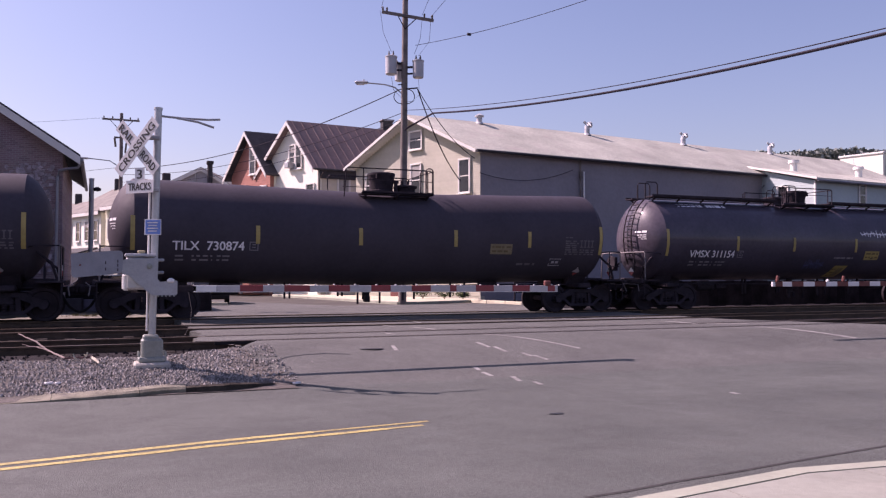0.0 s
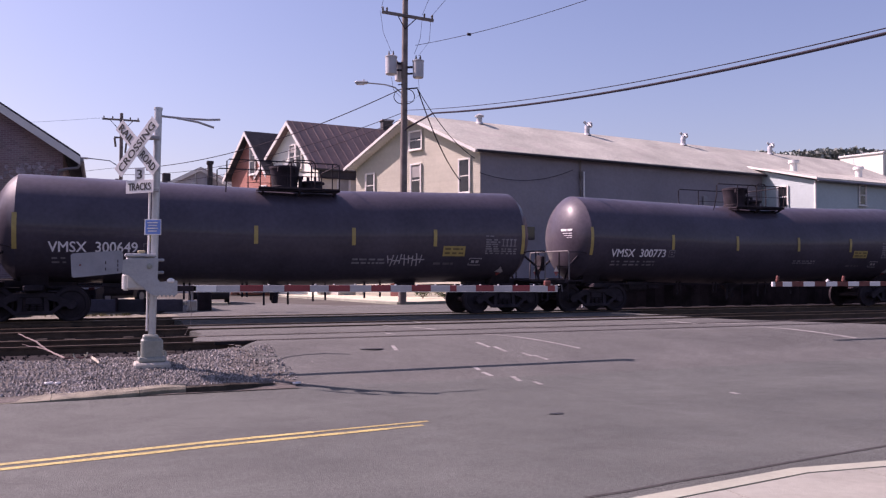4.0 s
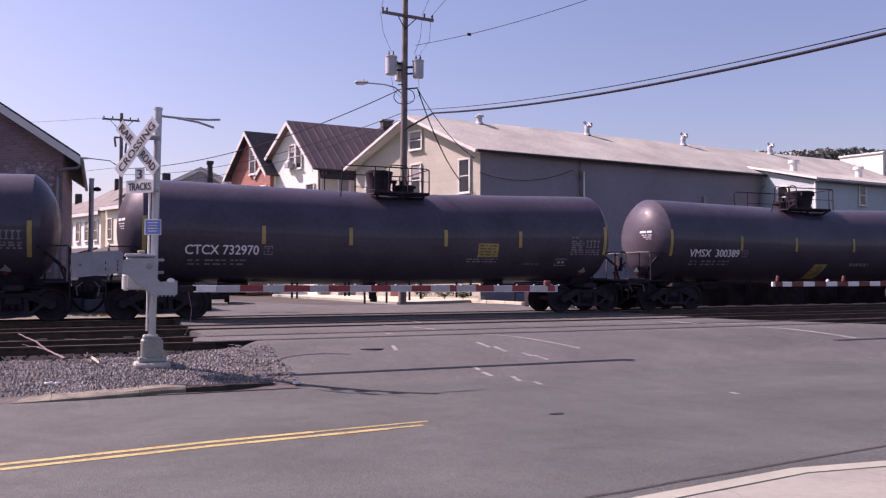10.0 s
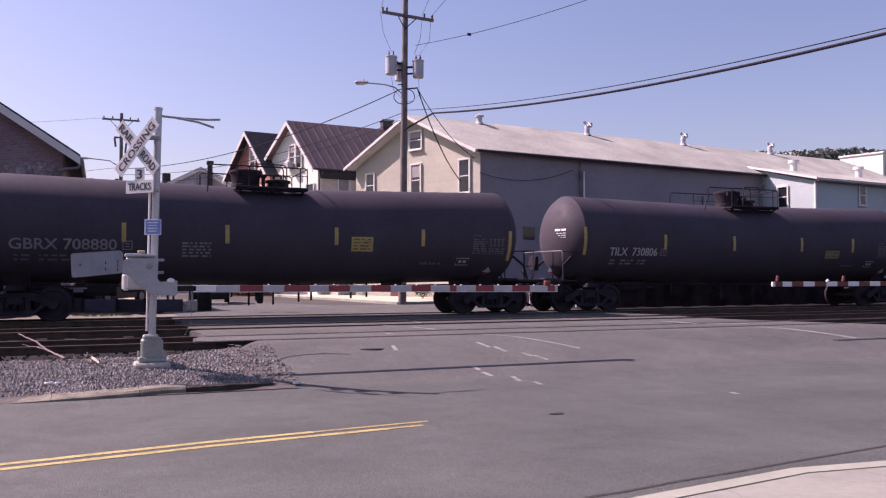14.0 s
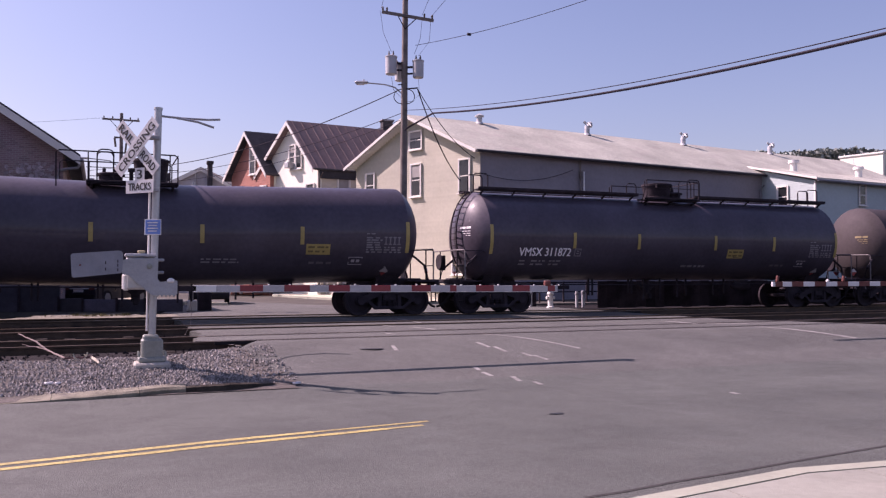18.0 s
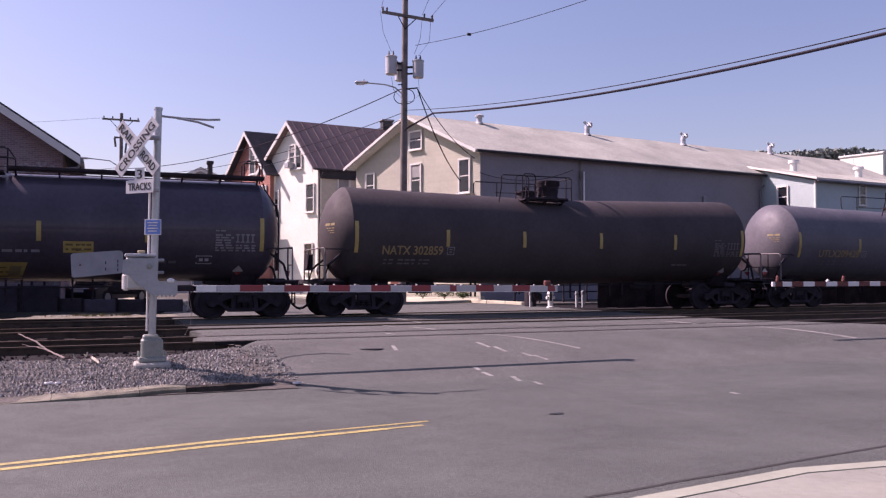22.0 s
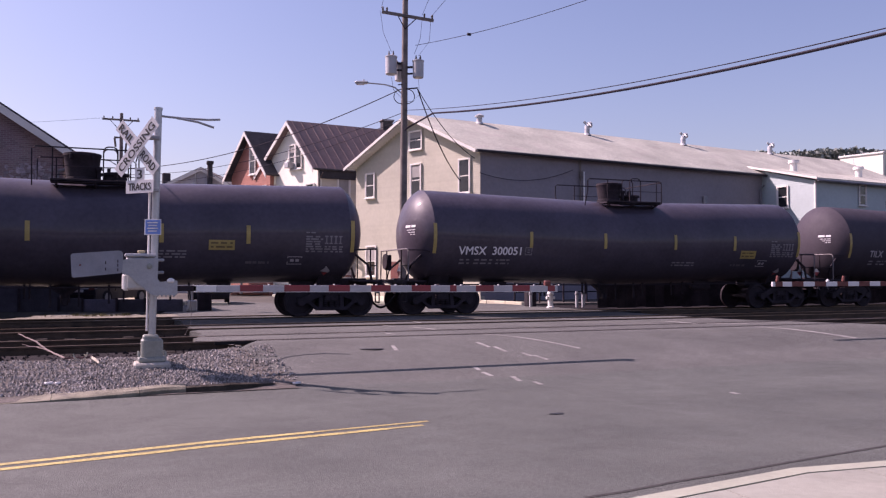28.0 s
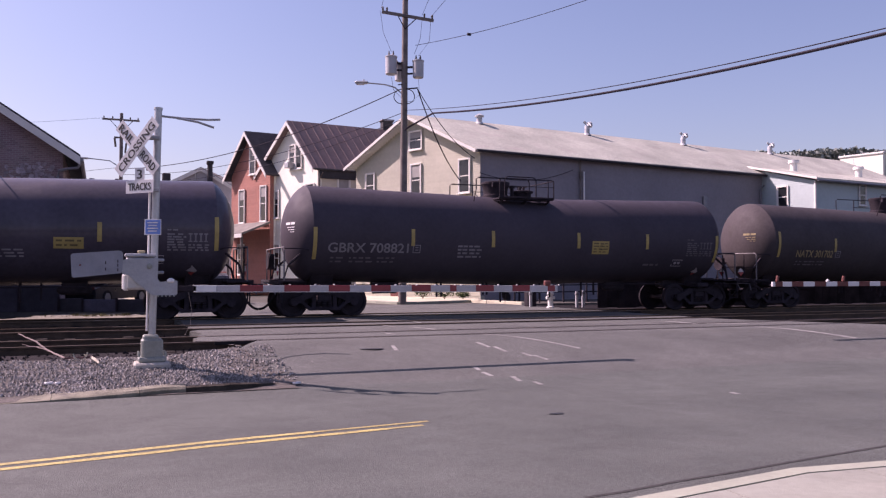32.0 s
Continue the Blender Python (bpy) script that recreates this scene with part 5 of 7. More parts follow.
# seconds and metres run by the train
RUN = ((0.0, -11.37), (1.0, 2.87), (2.0, 17.16), (3.0, 31.50), (4.5, 53.33), (6.0, 75.19), (7.0, 89.49), (8.0, 103.88), (9.0, 118.82), (10.0, 133.27), (11.0, 147.67), (12.0, 162.53), (13.0, 176.94), (14.0, 191.43), (15.5, 213.40), (17.0, 235.31), (18.0, 249.75), (19.0, 264.79), (20.0, 278.86), (21.0, 294.29), (22.0, 308.75), (23.0, 323.25), (24.0, 337.80), (25.0, 352.75), (26.5, 374.70), (28.0, 396.71), (29.0, 411.19), (30.0, 426.12), (31.0, 440.67), (32.0, 455.12))


def moved(t):
    for (a, p), (b, q) in zip(RUN, RUN[1:]):
        if t <= b:
            return p + (q - p) * (t - a) / (b - a)
    return RUN[-1][1]


def motions():
    """The train runs past; its wheels turn while the car is near."""
    for at, car in TRAIN:
        walk(car, [(t, pose(at - d, CAR_Y, RZ)) for t, d in RUN])
        times = [i / FPS for i in range(0, 32 * FPS + 1) if -24 < at - moved(i / FPS) < 44]
        for ws in [o for o in car.children if o.name.startswith("wheelset")]:
            x, y, z = ws.location
            rows = [(t, Matrix.Translation((x, y, z)) @ Matrix.Rotation(-moved(t) / WHEEL_R, 4, "Y")) for t in times]
            if rows[0][0] > 0:
                rows.insert(0, (0.0, rows[0][1]))
            if rows[-1][0] < 32.0:
                rows.append((32.0, rows[-1][1]))
            walk(ws, rows)


# ---- crossing gates and signals ----
def words_on(parent, words, width, height, origin, ax, up, m, lift, name="lettering"):
    """Letters centred on origin, along ax, in the plane of ax and up."""
    vs, fs = lettering(words, 1.0, m)
    x0, x1 = min(v[0] for v in vs), max(v[0] for v in vs)
    k = width / (x1 - x0)
    o, ax, up = Vector(origin), Vector(ax).normalized(), Vector(up).normalized()
    nrm = ax.cross(up)
    g = Geo()
    for i, (dx, dz) in enumerate(((-0.006, 0.0), (0.006, 0.0), (0.0, 0.004))):
        g.add([o + ax * ((x - (x0 + x1) / 2) * k + dx) + up * ((z - 0.5) * height + dz) + nrm * (lift + 0.0006 * i) for x, _, z in vs], fs)
    return part(name, g, m, parent)


def plate(c, ax, up, w, h, t=0.006):
    c, ax, up = Vector(c), Vector(ax).normalized(), Vector(up).normalized()
    n = ax.cross(up)
    return Geo().box(c, (w, t, h), Matrix((ax, -n, up)).transposed(), 0.002)


def gate_left():
    base = (0.78, 14.30, 0.0)
    z0 = ground_z(14.30) - 0.05
    gt = thing("crossing_gate", "lowered railway gate with red and white striped arm", "crossing gate", (base[0], base[1], z0), group="crossing gates")
    H = 4.42 - z0
    part("foundation", Geo().box((0, 0, 0.03), (0.56, 0.56, 0.16), None, 0.03), CONCRETE, gt)
    g = Geo().box((0, 0, 0.15), (0.42, 0.38, 0.08), None, 0.02).box((0, 0, 0.32), (0.33, 0.30, 0.32), None, 0.03).box((-0.02, 0, 0.50), (0.24, 0.24, 0.08), None, 0.02)
    for a in (-0.2, 0.2):
        for b in (-0.15, 0.15):
            g.cyl((a, b, 0.2), (a, b, 0.27), 0.02, 6)
    part("junction_base", g, CASTGREY, gt, "grey cast junction box")
    g = Geo().cyl((0, 0, 0.55), (0.06, 0, H), 0.060, 18).cyl((0.06, 0, H), (0.06, 0, H + 0.035), 0.068, 18)
    part("mast", g, ALU, gt, "silver steel mast")
    part("mast_conduit", Geo().tube([(-0.082, 0.0, 0.6), (-0.07, 0.0, 1.8), (-0.06, 0.0, 2.85)], 0.016, 8).box((-0.07, -0.03, 2.88), (0.12, 0.1, 0.06)), WHITE, gt)
    # gate machine with its counterweight and arm
    mz = 1.52 - z0
    body = part("gate_machine", Geo().box((-0.19, -0.16, mz + 0.24), (0.44, 0.36, 0.52), None, 0.03), ALU, gt, "silver gate machine housing")
    part("lid", Geo().box((-0.195, -0.16, mz + 0.522), (0.47, 0.40, 0.05), None, 0.012), CAN, body)
    part("lid_latch", Geo().box((-0.19, -0.30, mz + 0.572), (0.11, 0.07, 0.05), None, 0.012), PALEYELLOW, body, "pale yellow latch on the lid")
    part("hub", Geo().lathe([(-0.47, 0.008), (-0.47, 0.02), (-0.455, 0.022), (-0.45, 0.042), (-0.42, 0.045)], 16, "y", (-0.07, 0, mz + 0.35)), CASTGREY, body, "round hub of the gate's shaft")
    part("machine_cover", Geo().box((-0.41, -0.14, mz + 0.10), (0.11, 0.30, 0.27), None, 0.03), WHITE, gt)
    ly = -0.42
    arm = [(-0.47, 0.43), (-0.44, 0.45), (0.03, 0.47), (0.06, 0.45), (0.05, 0.15), (0.09, 0.10), (0.33, 0.125), (0.35, 0.105), (0.35, -0.09), (0.33, -0.11), (-0.02, -0.11), (-0.06, -0.085), (-0.36, 0.185), (-0.40, 0.21), (-0.47, 0.215)]
    part("arm_bracket", Geo().prism([(a, ly, mz + b) for a, b in arm], (0, 0.03, 0)), GALV, gt, "grey pressed steel arm bracket")
    cw = [(-1.205, 0.51), (-1.18, 0.535), (-0.53, 0.588), (-0.49, 0.58), (-0.46, 0.545), (-0.46, 0.44), (-0.472, 0.25), (-0.50, 0.235), (-1.155, 0.168), (-1.185, 0.185)]
    weight = part("counterweight", Geo().prism([(a, ly - 0.02, mz + b) for a, b in cw], (0, 0.07, 0)), WEIGHTGREY, gt, "grey counterweight plate")
    for x, zs in ((-0.71, (0.40, 0.30)), (-0.535, (0.42, 0.36, 0.29))):
        for z in zs:
            part("slot", Geo().box((x, ly - 0.021, mz + z), (0.014, 0.004, 0.045)), IRON, weight)
    part("wear_mark", Geo().box((-1.07, ly - 0.021, mz + 0.36), (0.022, 0.003, 0.03), Matrix.Rotation(0.4, 3, "Y")), DULLRED, weight)
    az = 1.51 - z0
    x0, x1 = 0.62, 7.42
    part("arm_tube", Geo().beam((0.36, -0.11, az), (x0 + 0.05, -0.11, az), 0.05, 0.09), IRON, gt)
    reds = ((1.37, 1.75), (2.11, 2.55), (2.88, 3.26), (3.65, 4.01), (4.41, 4.78), (5.16, 5.29), (5.68, 6.05), (6.44, 6.81), (7.2, 7.36))
    cuts = [(x0, 0.99, 0), (0.99, reds[0][0], 0)]
    for q, (a, b) in enumerate(reds):
        cuts.append((a, b, 1))
        cuts.append((b, reds[q + 1][0] if q + 1 < len(reds) else x1, 0))
    for i, (a, b, red) in enumerate(cuts):
        m = SIGNRED if red else (WHITE if i == 0 else DUSTYWHITE)
        if b - a < 0.02:
            continue
        za, zb = az - 0.04 * (a - x0) / 7, az - 0.04 * (b - x0) / 7
        part("stripe", Geo().beam((a + 0.001, -0.11, za), (b - 0.001, -0.11, zb), 0.05, 0.104 + 0.0015 * a, 0.004), m, gt, "red reflective stripe" if red else "white reflective stripe")
        if i > 2:
            part("arm_clip", Geo().box((a + 0.1, -0.11, za + 0.064), (0.03, 0.03, 0.02), None, 0.004), WHITE, gt)
    part("arm_lip", Geo().beam((x0, -0.11, az - 0.058), (x1, -0.11, az - 0.102), 0.055, 0.008), WHITE, gt)
    part("tip_lamp", Geo().box((x1 - 0.22, -0.11, az + 0.06), (0.13, 0.08, 0.11), None, 0.02), DULLRED, gt, "small red arm lamp")
    part("arm_cable", Geo().tube([(0.55, -0.12, az - 0.06), (0.60, -0.12, az - 0.35), (0.58, -0.11, az - 0.6), (0.5, -0.1, az - 0.75)], 0.004, 5), DULLSTEEL, gt)
    part("root_knob", Geo().lathe([(0.0, 0.045), (0.02, 0.06), (0.05, 0.055), (0.07, 0.02)], 14, "z", (0.25, -0.40, mz + 0.09)), WHITE, gt, "white knob at the arm's root")
    for zz in (mz + 0.45, mz + 0.25):
        part("mast_clamp", Geo().box((0.105, -0.02, zz), (0.13, 0.14, 0.05), None, 0.012).cyl((0.15, -0.11, zz), (0.15, -0.06, zz), 0.018, 6), GALV, gt)
    for k in range(5):
        part("bracket_bolt", Geo().cyl((0.06 + 0.06 * k, ly - 0.02, mz - 0.122), (0.06 + 0.06 * k, ly + 0.05, mz - 0.122), 0.012, 6), CASTGREY, gt)
    # crossbuck, faced along the road
    ax = Vector((0.68, -0.73, 0)).normalized()
    up = Vector((0, 0, 1))
    c = Vector((-0.25, -0.12, 3.77 - z0))
    for s, wd, off in ((1, "CROSSING", 0.03), (-1, "RAILROAD", 0.012)):
        d = (ax * 0.707 + up * 0.707 * s).normalized() if s > 0 else (ax * 0.707 - up * 0.707).normalized()
        u2 = (up * 0.707 - ax * 0.707 * s).normalized()
        n = ax.cross(up)
        cc = c + n * off
        bl = part("crossbuck_blade", plate(cc, d, u2, 1.12, 0.215), SIGNWHITE, gt, "white crossbuck blade")
        if s > 0:
            words_on(bl, wd, 0.99, 0.125, cc, d, u2, INK, 0.006)
        else:
            words_on(bl, "RAIL", 0.37, 0.13, cc - d * 0.325, d, u2, INK, 0.006)
            words_on(bl, "ROAD", 0.37, 0.13, cc + d * 0.325, d, u2, INK, 0.006)
    for z, w, h, wd, hw, lw in ((3.34, 0.20, 0.20, "3", 0.15, 0.10), (3.14, 0.58, 0.21, "TRACKS", 0.12, 0.47)):
        cc = Vector((-0.22, -0.15, z - z0))
        sg = part("sign_plate", plate(cc, ax, up, w, h), SIGNWHITE, gt, "white tracks sign")
        words_on(sg, wd, lw, hw, cc, ax, up, INK, 0.006)
    cc = Vector((-0.01, -0.10, 2.50 - z0))
    part("sign_border", plate(cc + Vector((0, 0.008, 0)), (1, -0.35, 0), up, 0.265, 0.255), SIGNWHITE, gt)
    bs = part("blue_sign", plate(cc, (1, -0.35, 0), up, 0.235, 0.225), BLUE, gt, "small blue notice with white lines")
    for k in range(4):
        part("notice_line", plate(cc + Vector((-0.004, -0.012, 0.07 - 0.045 * k)), (1, -0.35, 0), up, 0.17 - 0.03 * (k % 2), 0.018), SIGNWHITE, bs)
    part("mast_bracket", Geo().tube([(0.02, -0.02, H - 0.10), (0.45, 0.02, H - 0.11), (0.85, 0.05, H - 0.10), (1.05, 0.06, H - 0.08)], 0.019, 8).tube([(0.35, 0.02, H - 0.11), (0.68, -0.06, H - 0.17), (0.93, -0.10, H - 0.25)], 0.019, 8), GALV, gt, "bent steel bracket at the mast head")
    part("sign_clamp", Geo().box((-0.02, -0.06, 3.95 - z0), (0.2, 0.16, 0.06)).box((-0.02, -0.06, 3.45 - z0), (0.2, 0.16, 0.06)).box((-0.02, -0.06, 3.10 - z0), (0.2, 0.14, 0.05)), GALV, gt)


def gate_right():
    z0 = ground_z(15.0)
    gt = thing("crossing_gate", "lowered striped railway gate arm reaching in from its mast", "crossing gate", (20.6, 15.0, z0), group="crossing gates")
    az = 1.52 - z0
    part("mast", Geo().cyl((0, 0.2, 0), (0, 0.2, 4.2), 0.068, 16), ALU, gt)
    part("foundation", Geo().box((0, 0.2, 0.0), (0.6, 0.6, 0.2)), CONCRETE, gt)
    part("gate_machine", Geo().box((0.1, 0.05, az + 0.1), (0.45, 0.36, 0.55), None, 0.03), ALU, gt)
    x = -6.26
    i = 0
    while x < -0.5:
        # this arm's red is a darker one, with its shade in the colour
        m = SIGNWHITE if i % 2 == 0 else DULLRED
        w = (0.08, 0.22, 0.28)[i] if i < 3 else 0.354
        part("stripe", Geo().beam((x + 0.001, 0, az), (x + w - 0.001, 0, az), 0.05, 0.11, 0.004), m, gt)
        x += w
        i += 1
    part("arm_tube", Geo().beam((-0.6, 0, az), (0.1, 0, az), 0.05, 0.09), IRON, gt)
    for xx in (-6.1, -4.05, -2.0):
        part("arm_lamp", Geo().box((xx, 0, az + 0.09), (0.07, 0.07, 0.07), None, 0.015).cyl((xx, 0, az + 0.12), (xx + 0.02, 0, az + 0.19), 0.035, 10), DULLRED, gt, "small red arm lamp")
    part("arm_lamp", Geo().lathe([(az + 0.05, 0.025), (az + 0.08, 0.04), (az + 0.11, 0.02)], 12, "z", (-4.55, 0, 0)), WHITE, gt)


def far_signal():
    s = thing("crossing_signal", "twin red flashing lamps on a slim mast beyond the tracks", "crossing signal", (3.12, 31.95, RZ - 0.03))
    part("mast", Geo().cyl((0, 0, 0), (0, 0, 4.75), 0.045, 14), ALU, s)
    part("mast_base", Geo().box((0, 0, 0.2), (0.34, 0.34, 0.4), None, 0.03), ALU, s)
    part("crossarm", Geo().cyl((-0.55, 0, 3.22), (0.55, 0, 3.22), 0.03, 10).box((0, 0, 3.22), (0.2, 0.16, 0.16), None, 0.02), IRON, s)
    for x, m, lab in ((-0.52, DARKLENS, "unlit dark red lamp"), (0.52, REDLAMP, "glowing red lamp")):
        head = part("lamp_head", Geo().lathe([(-0.10, 0.05), (-0.10, 0.28), (-0.085, 0.28), (-0.08, 0.10), (0.12, 0.09), (0.14, 0.03)], 24, "y"), IRON, s, "black round lamp background")
        head.matrix_basis = pose(x, 0, 3.22, 0, 0, 44)
        part("lens", Geo().lathe([(-0.14, 0.02), (-0.135, 0.08), (-0.112, 0.125), (-0.10, 0.13)], 20, "y"), m, head, lab)
        g = Geo()
        n = 18
        vs = []
        for yy, low in ((-0.10, 0.30), (-0.42, 0.12)):
            vs += [((0.145 * math.cos(a)), yy, 0.145 * math.sin(a)) for a in [-low + (math.pi + 2 * low) * i / n for i in range(n + 1)]]
        g.add(vs, [(i, i + 1, n + 2 + i, n + 1 + i) for i in range(n)])
        part("visor", g, IRON, head)
    part("arrow_sign", plate((0.16, -0.1, 2.3), (1, 0, 0), (0, 0, 1), 0.62, 0.16), DULLRED, s, "small red and white plate")
    part("plate_line", plate((0.16, -0.106, 2.3), (1, 0, 0), (0, 0, 1), 0.5, 0.05), SIGNWHITE, s)
    part("relay_box", Geo().box((0.5, 0.6, 0.45), (0.5, 0.45, 0.9), None, 0.03), IRON, s)


gate_left()
gate_right()
far_signal()


# ---- buildings ----
class Lot:
    """Turns (along, back, up) of a building into metres from its near corner."""

    def __init__(self, A, G):
        self.A, self.G = Vector((*A, 0)), Vector((*G, 0))

    def __call__(self, a, g, z):
        return self.A * a + self.G * g + Vector((0, 0, z))


def window(parent, o, ax, n, w, h, blind=0.0, sill=True, casing=0.09, m=None):
    """A sash window: casing, sashes, glass and sill. o: middle of its foot on the wall."""
    m = m or TRIM
    o, ax, n = Vector(o), Vector(ax).normalized(), Vector(n).normalized()
    up = Vector((0, 0, 1))
    T = Matrix((ax, -n, up)).transposed()
    win = part("window", Geo().box(o + up * h / 2 + n * 0.005, (w, 0.03, h), T, 0.004), GLASS, parent, "dark sash window with pale casing")
    f = Geo()
    for s in (-1, 1):
        f.box(o + ax * s * (w / 2 + casing / 2) + up * h / 2 + n * 0.035, (casing, 0.07, h + casing * 2), T, 0.008)
    f.box(o + up * (h + casing / 2) + n * 0.04, (w, 0.08, casing), T, 0.008)
    f.box(o - up * casing / 2 + n * 0.04, (w, 0.08, casing), T, 0.008)
    part("window_frame", f, m, win)
    s = Geo().box(o + up * h * 0.5 + n * 0.03, (w, 0.03, 0.05), T, 0.004)
    for q in (-1, 1):
        s.box(o + ax * q * (w / 2 - 0.02) + up * h / 2 + n * 0.026, (0.04, 0.03, h), T, 0.004)
    part("sash", s, m, win)
    if sill:
        part("window_sill", Geo().box(o - up * (casing + 0.02) + n * 0.07, (w + 2 * casing + 0.08, 0.16, 0.05), T, 0.01), m, win)
    if blind:
        part("blind", Geo().box(o + up * (h * (1 - blind / 2)) + n * 0.022, (w * 0.96, 0.004, h * blind), T, 0.001), CURTAIN, win, "pale lowered blind")
    return win


def clapboards(parent, lot_pt, length_at, n, z0, z1, m, pitch=0.12, name="clapboard", proud=0.014):
    """Lap siding: one board after another from z0 to z1. length_at(z) gives the start and end points of the wall at that height."""
    n = Vector(n).normalized()
    z = z0
    while z < z1 - 0.02:
        zt = min(z + pitch, z1)
        a0, b0 = length_at(z)
        a1, b1 = length_at(zt)
        lip = n * proud
        vs = [a0 + lip, b0 + lip, b1 + n * 0.004, a1 + n * 0.004, a0, b0]
        part(name, Geo().add(vs, [(0, 1, 2, 3), (4, 5, 1, 0)]), m, parent)
        z = zt


def house_block(name, label, category, P, A, G, wide, deep, eave, ridge, wall_m, side_m, roof_m, ridge_g=None, over=0.35, boards=0.0, group="", roof_t=0.14, boards_side=0.0, ribs=0.0, rake=0.16, barge=0.16):
    """A gabled building: its gable is along G (wide), its long side along A (deep)."""
    h = thing(name, label, category, (P[0], P[1], RZ), group=group)
    L = Lot(A, G)
    rg = wide / 2 if ridge_g is None else ridge_g
    nA, nG = -Vector((*A, 0)).normalized(), Vector((*A, 0)).cross(Vector((0, 0, 1))).normalized()
    fn = Vector((*G, 0)).cross(Vector((0, 0, 1))).normalized()
    if fn.dot(nA) < 0:
        fn = -fn
    t = 0.25
    gable = [L(0, 0, -0.3), L(0, wide, -0.3), L(0, wide, eave), L(0, rg, ridge), L(0, 0, eave)]
    w1 = part("gable_wall", Geo().prism(gable, L(t, 0, 0)), wall_m, h)
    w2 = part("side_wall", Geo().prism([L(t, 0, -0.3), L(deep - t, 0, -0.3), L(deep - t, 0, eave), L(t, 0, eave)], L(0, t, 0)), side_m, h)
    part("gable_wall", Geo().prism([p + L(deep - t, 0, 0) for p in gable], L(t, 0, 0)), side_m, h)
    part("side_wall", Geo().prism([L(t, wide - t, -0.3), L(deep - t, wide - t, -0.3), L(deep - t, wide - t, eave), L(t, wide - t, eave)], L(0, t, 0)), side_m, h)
    k0 = (ridge - eave) / rg
    k1 = (ridge - eave) / (wide - rg)
    up = Vector((0, 0, roof_t))
    og = rake
    near = [L(-og, -over, eave - k0 * over), L(deep + over, -over, eave - k0 * over), L(deep + over, rg, ridge), L(-og, rg, ridge)]
    far = [L(-og, wide + over, eave - k1 * over), L(deep + over, wide + over, eave - k1 * over), L(deep + over, rg, ridge), L(-og, rg, ridge)]
    roof = part("roof", Geo().prism([p + Vector((0, 0, 0.02)) for p in near], up), roof_m, h)
    part("roof", Geo().prism([p + Vector((0, 0, 0.02)) for p in far], up), roof_m, h)
    if ribs:
        x = -og + ribs / 2
        while x < deep + over:
            a, b = L(x, -over, eave - k0 * over + 0.02 + roof_t), L(x, rg, ridge + 0.02 + roof_t)
            part("roof_seam", Geo().beam(a, b, 0.03, 0.05, 0.008), roof_m, roof)
            x += ribs
    # bargeboards on the gable and fascia with gutter along the eave
    for a, b in ((L(-og - 0.03, -over, eave - k0 * over), L(-og - 0.03, rg, ridge)), (L(-og - 0.03, wide + over, eave - k1 * over), L(-og - 0.03, rg, ridge))):
        part("bargeboard", Geo().prism([a + Vector((0, 0, -barge)), b + Vector((0, 0, -barge)), b + Vector((0, 0, 0.12)), a + Vector((0, 0, 0.12))], fn * 0.04), TRIM, h, "white painted bargeboard")
    # gutter takes a dark colour to draw the eave's shadow line
    gz = eave - k0 * over + 0.06
    part("gutter", Geo().tube([L(-og, -over - 0.07, gz), L(deep + over, -over - 0.07, gz - 0.04)], 0.07, 8), DARKROOF, h, "eaves gutter, dark for the shadow line there")
    if boards:
        def span(z):
            if z <= eave:
                return L(0, 0, z), L(0, wide, z)
            q = (z - eave) / (ridge - eave)
            return L(0, rg * q, z), L(0, wide - (wide - rg) * q, z)
        clapboards(w1, L, span, fn, 0.2, ridge - 0.1, wall_m, boards)
    if boards_side:
        clapboards(w2, L, lambda z: (L(0, 0, z), L(deep, 0, z)), nG, 0.2, eave - 0.1, side_m, boards_side)
    return h, L, fn, nG


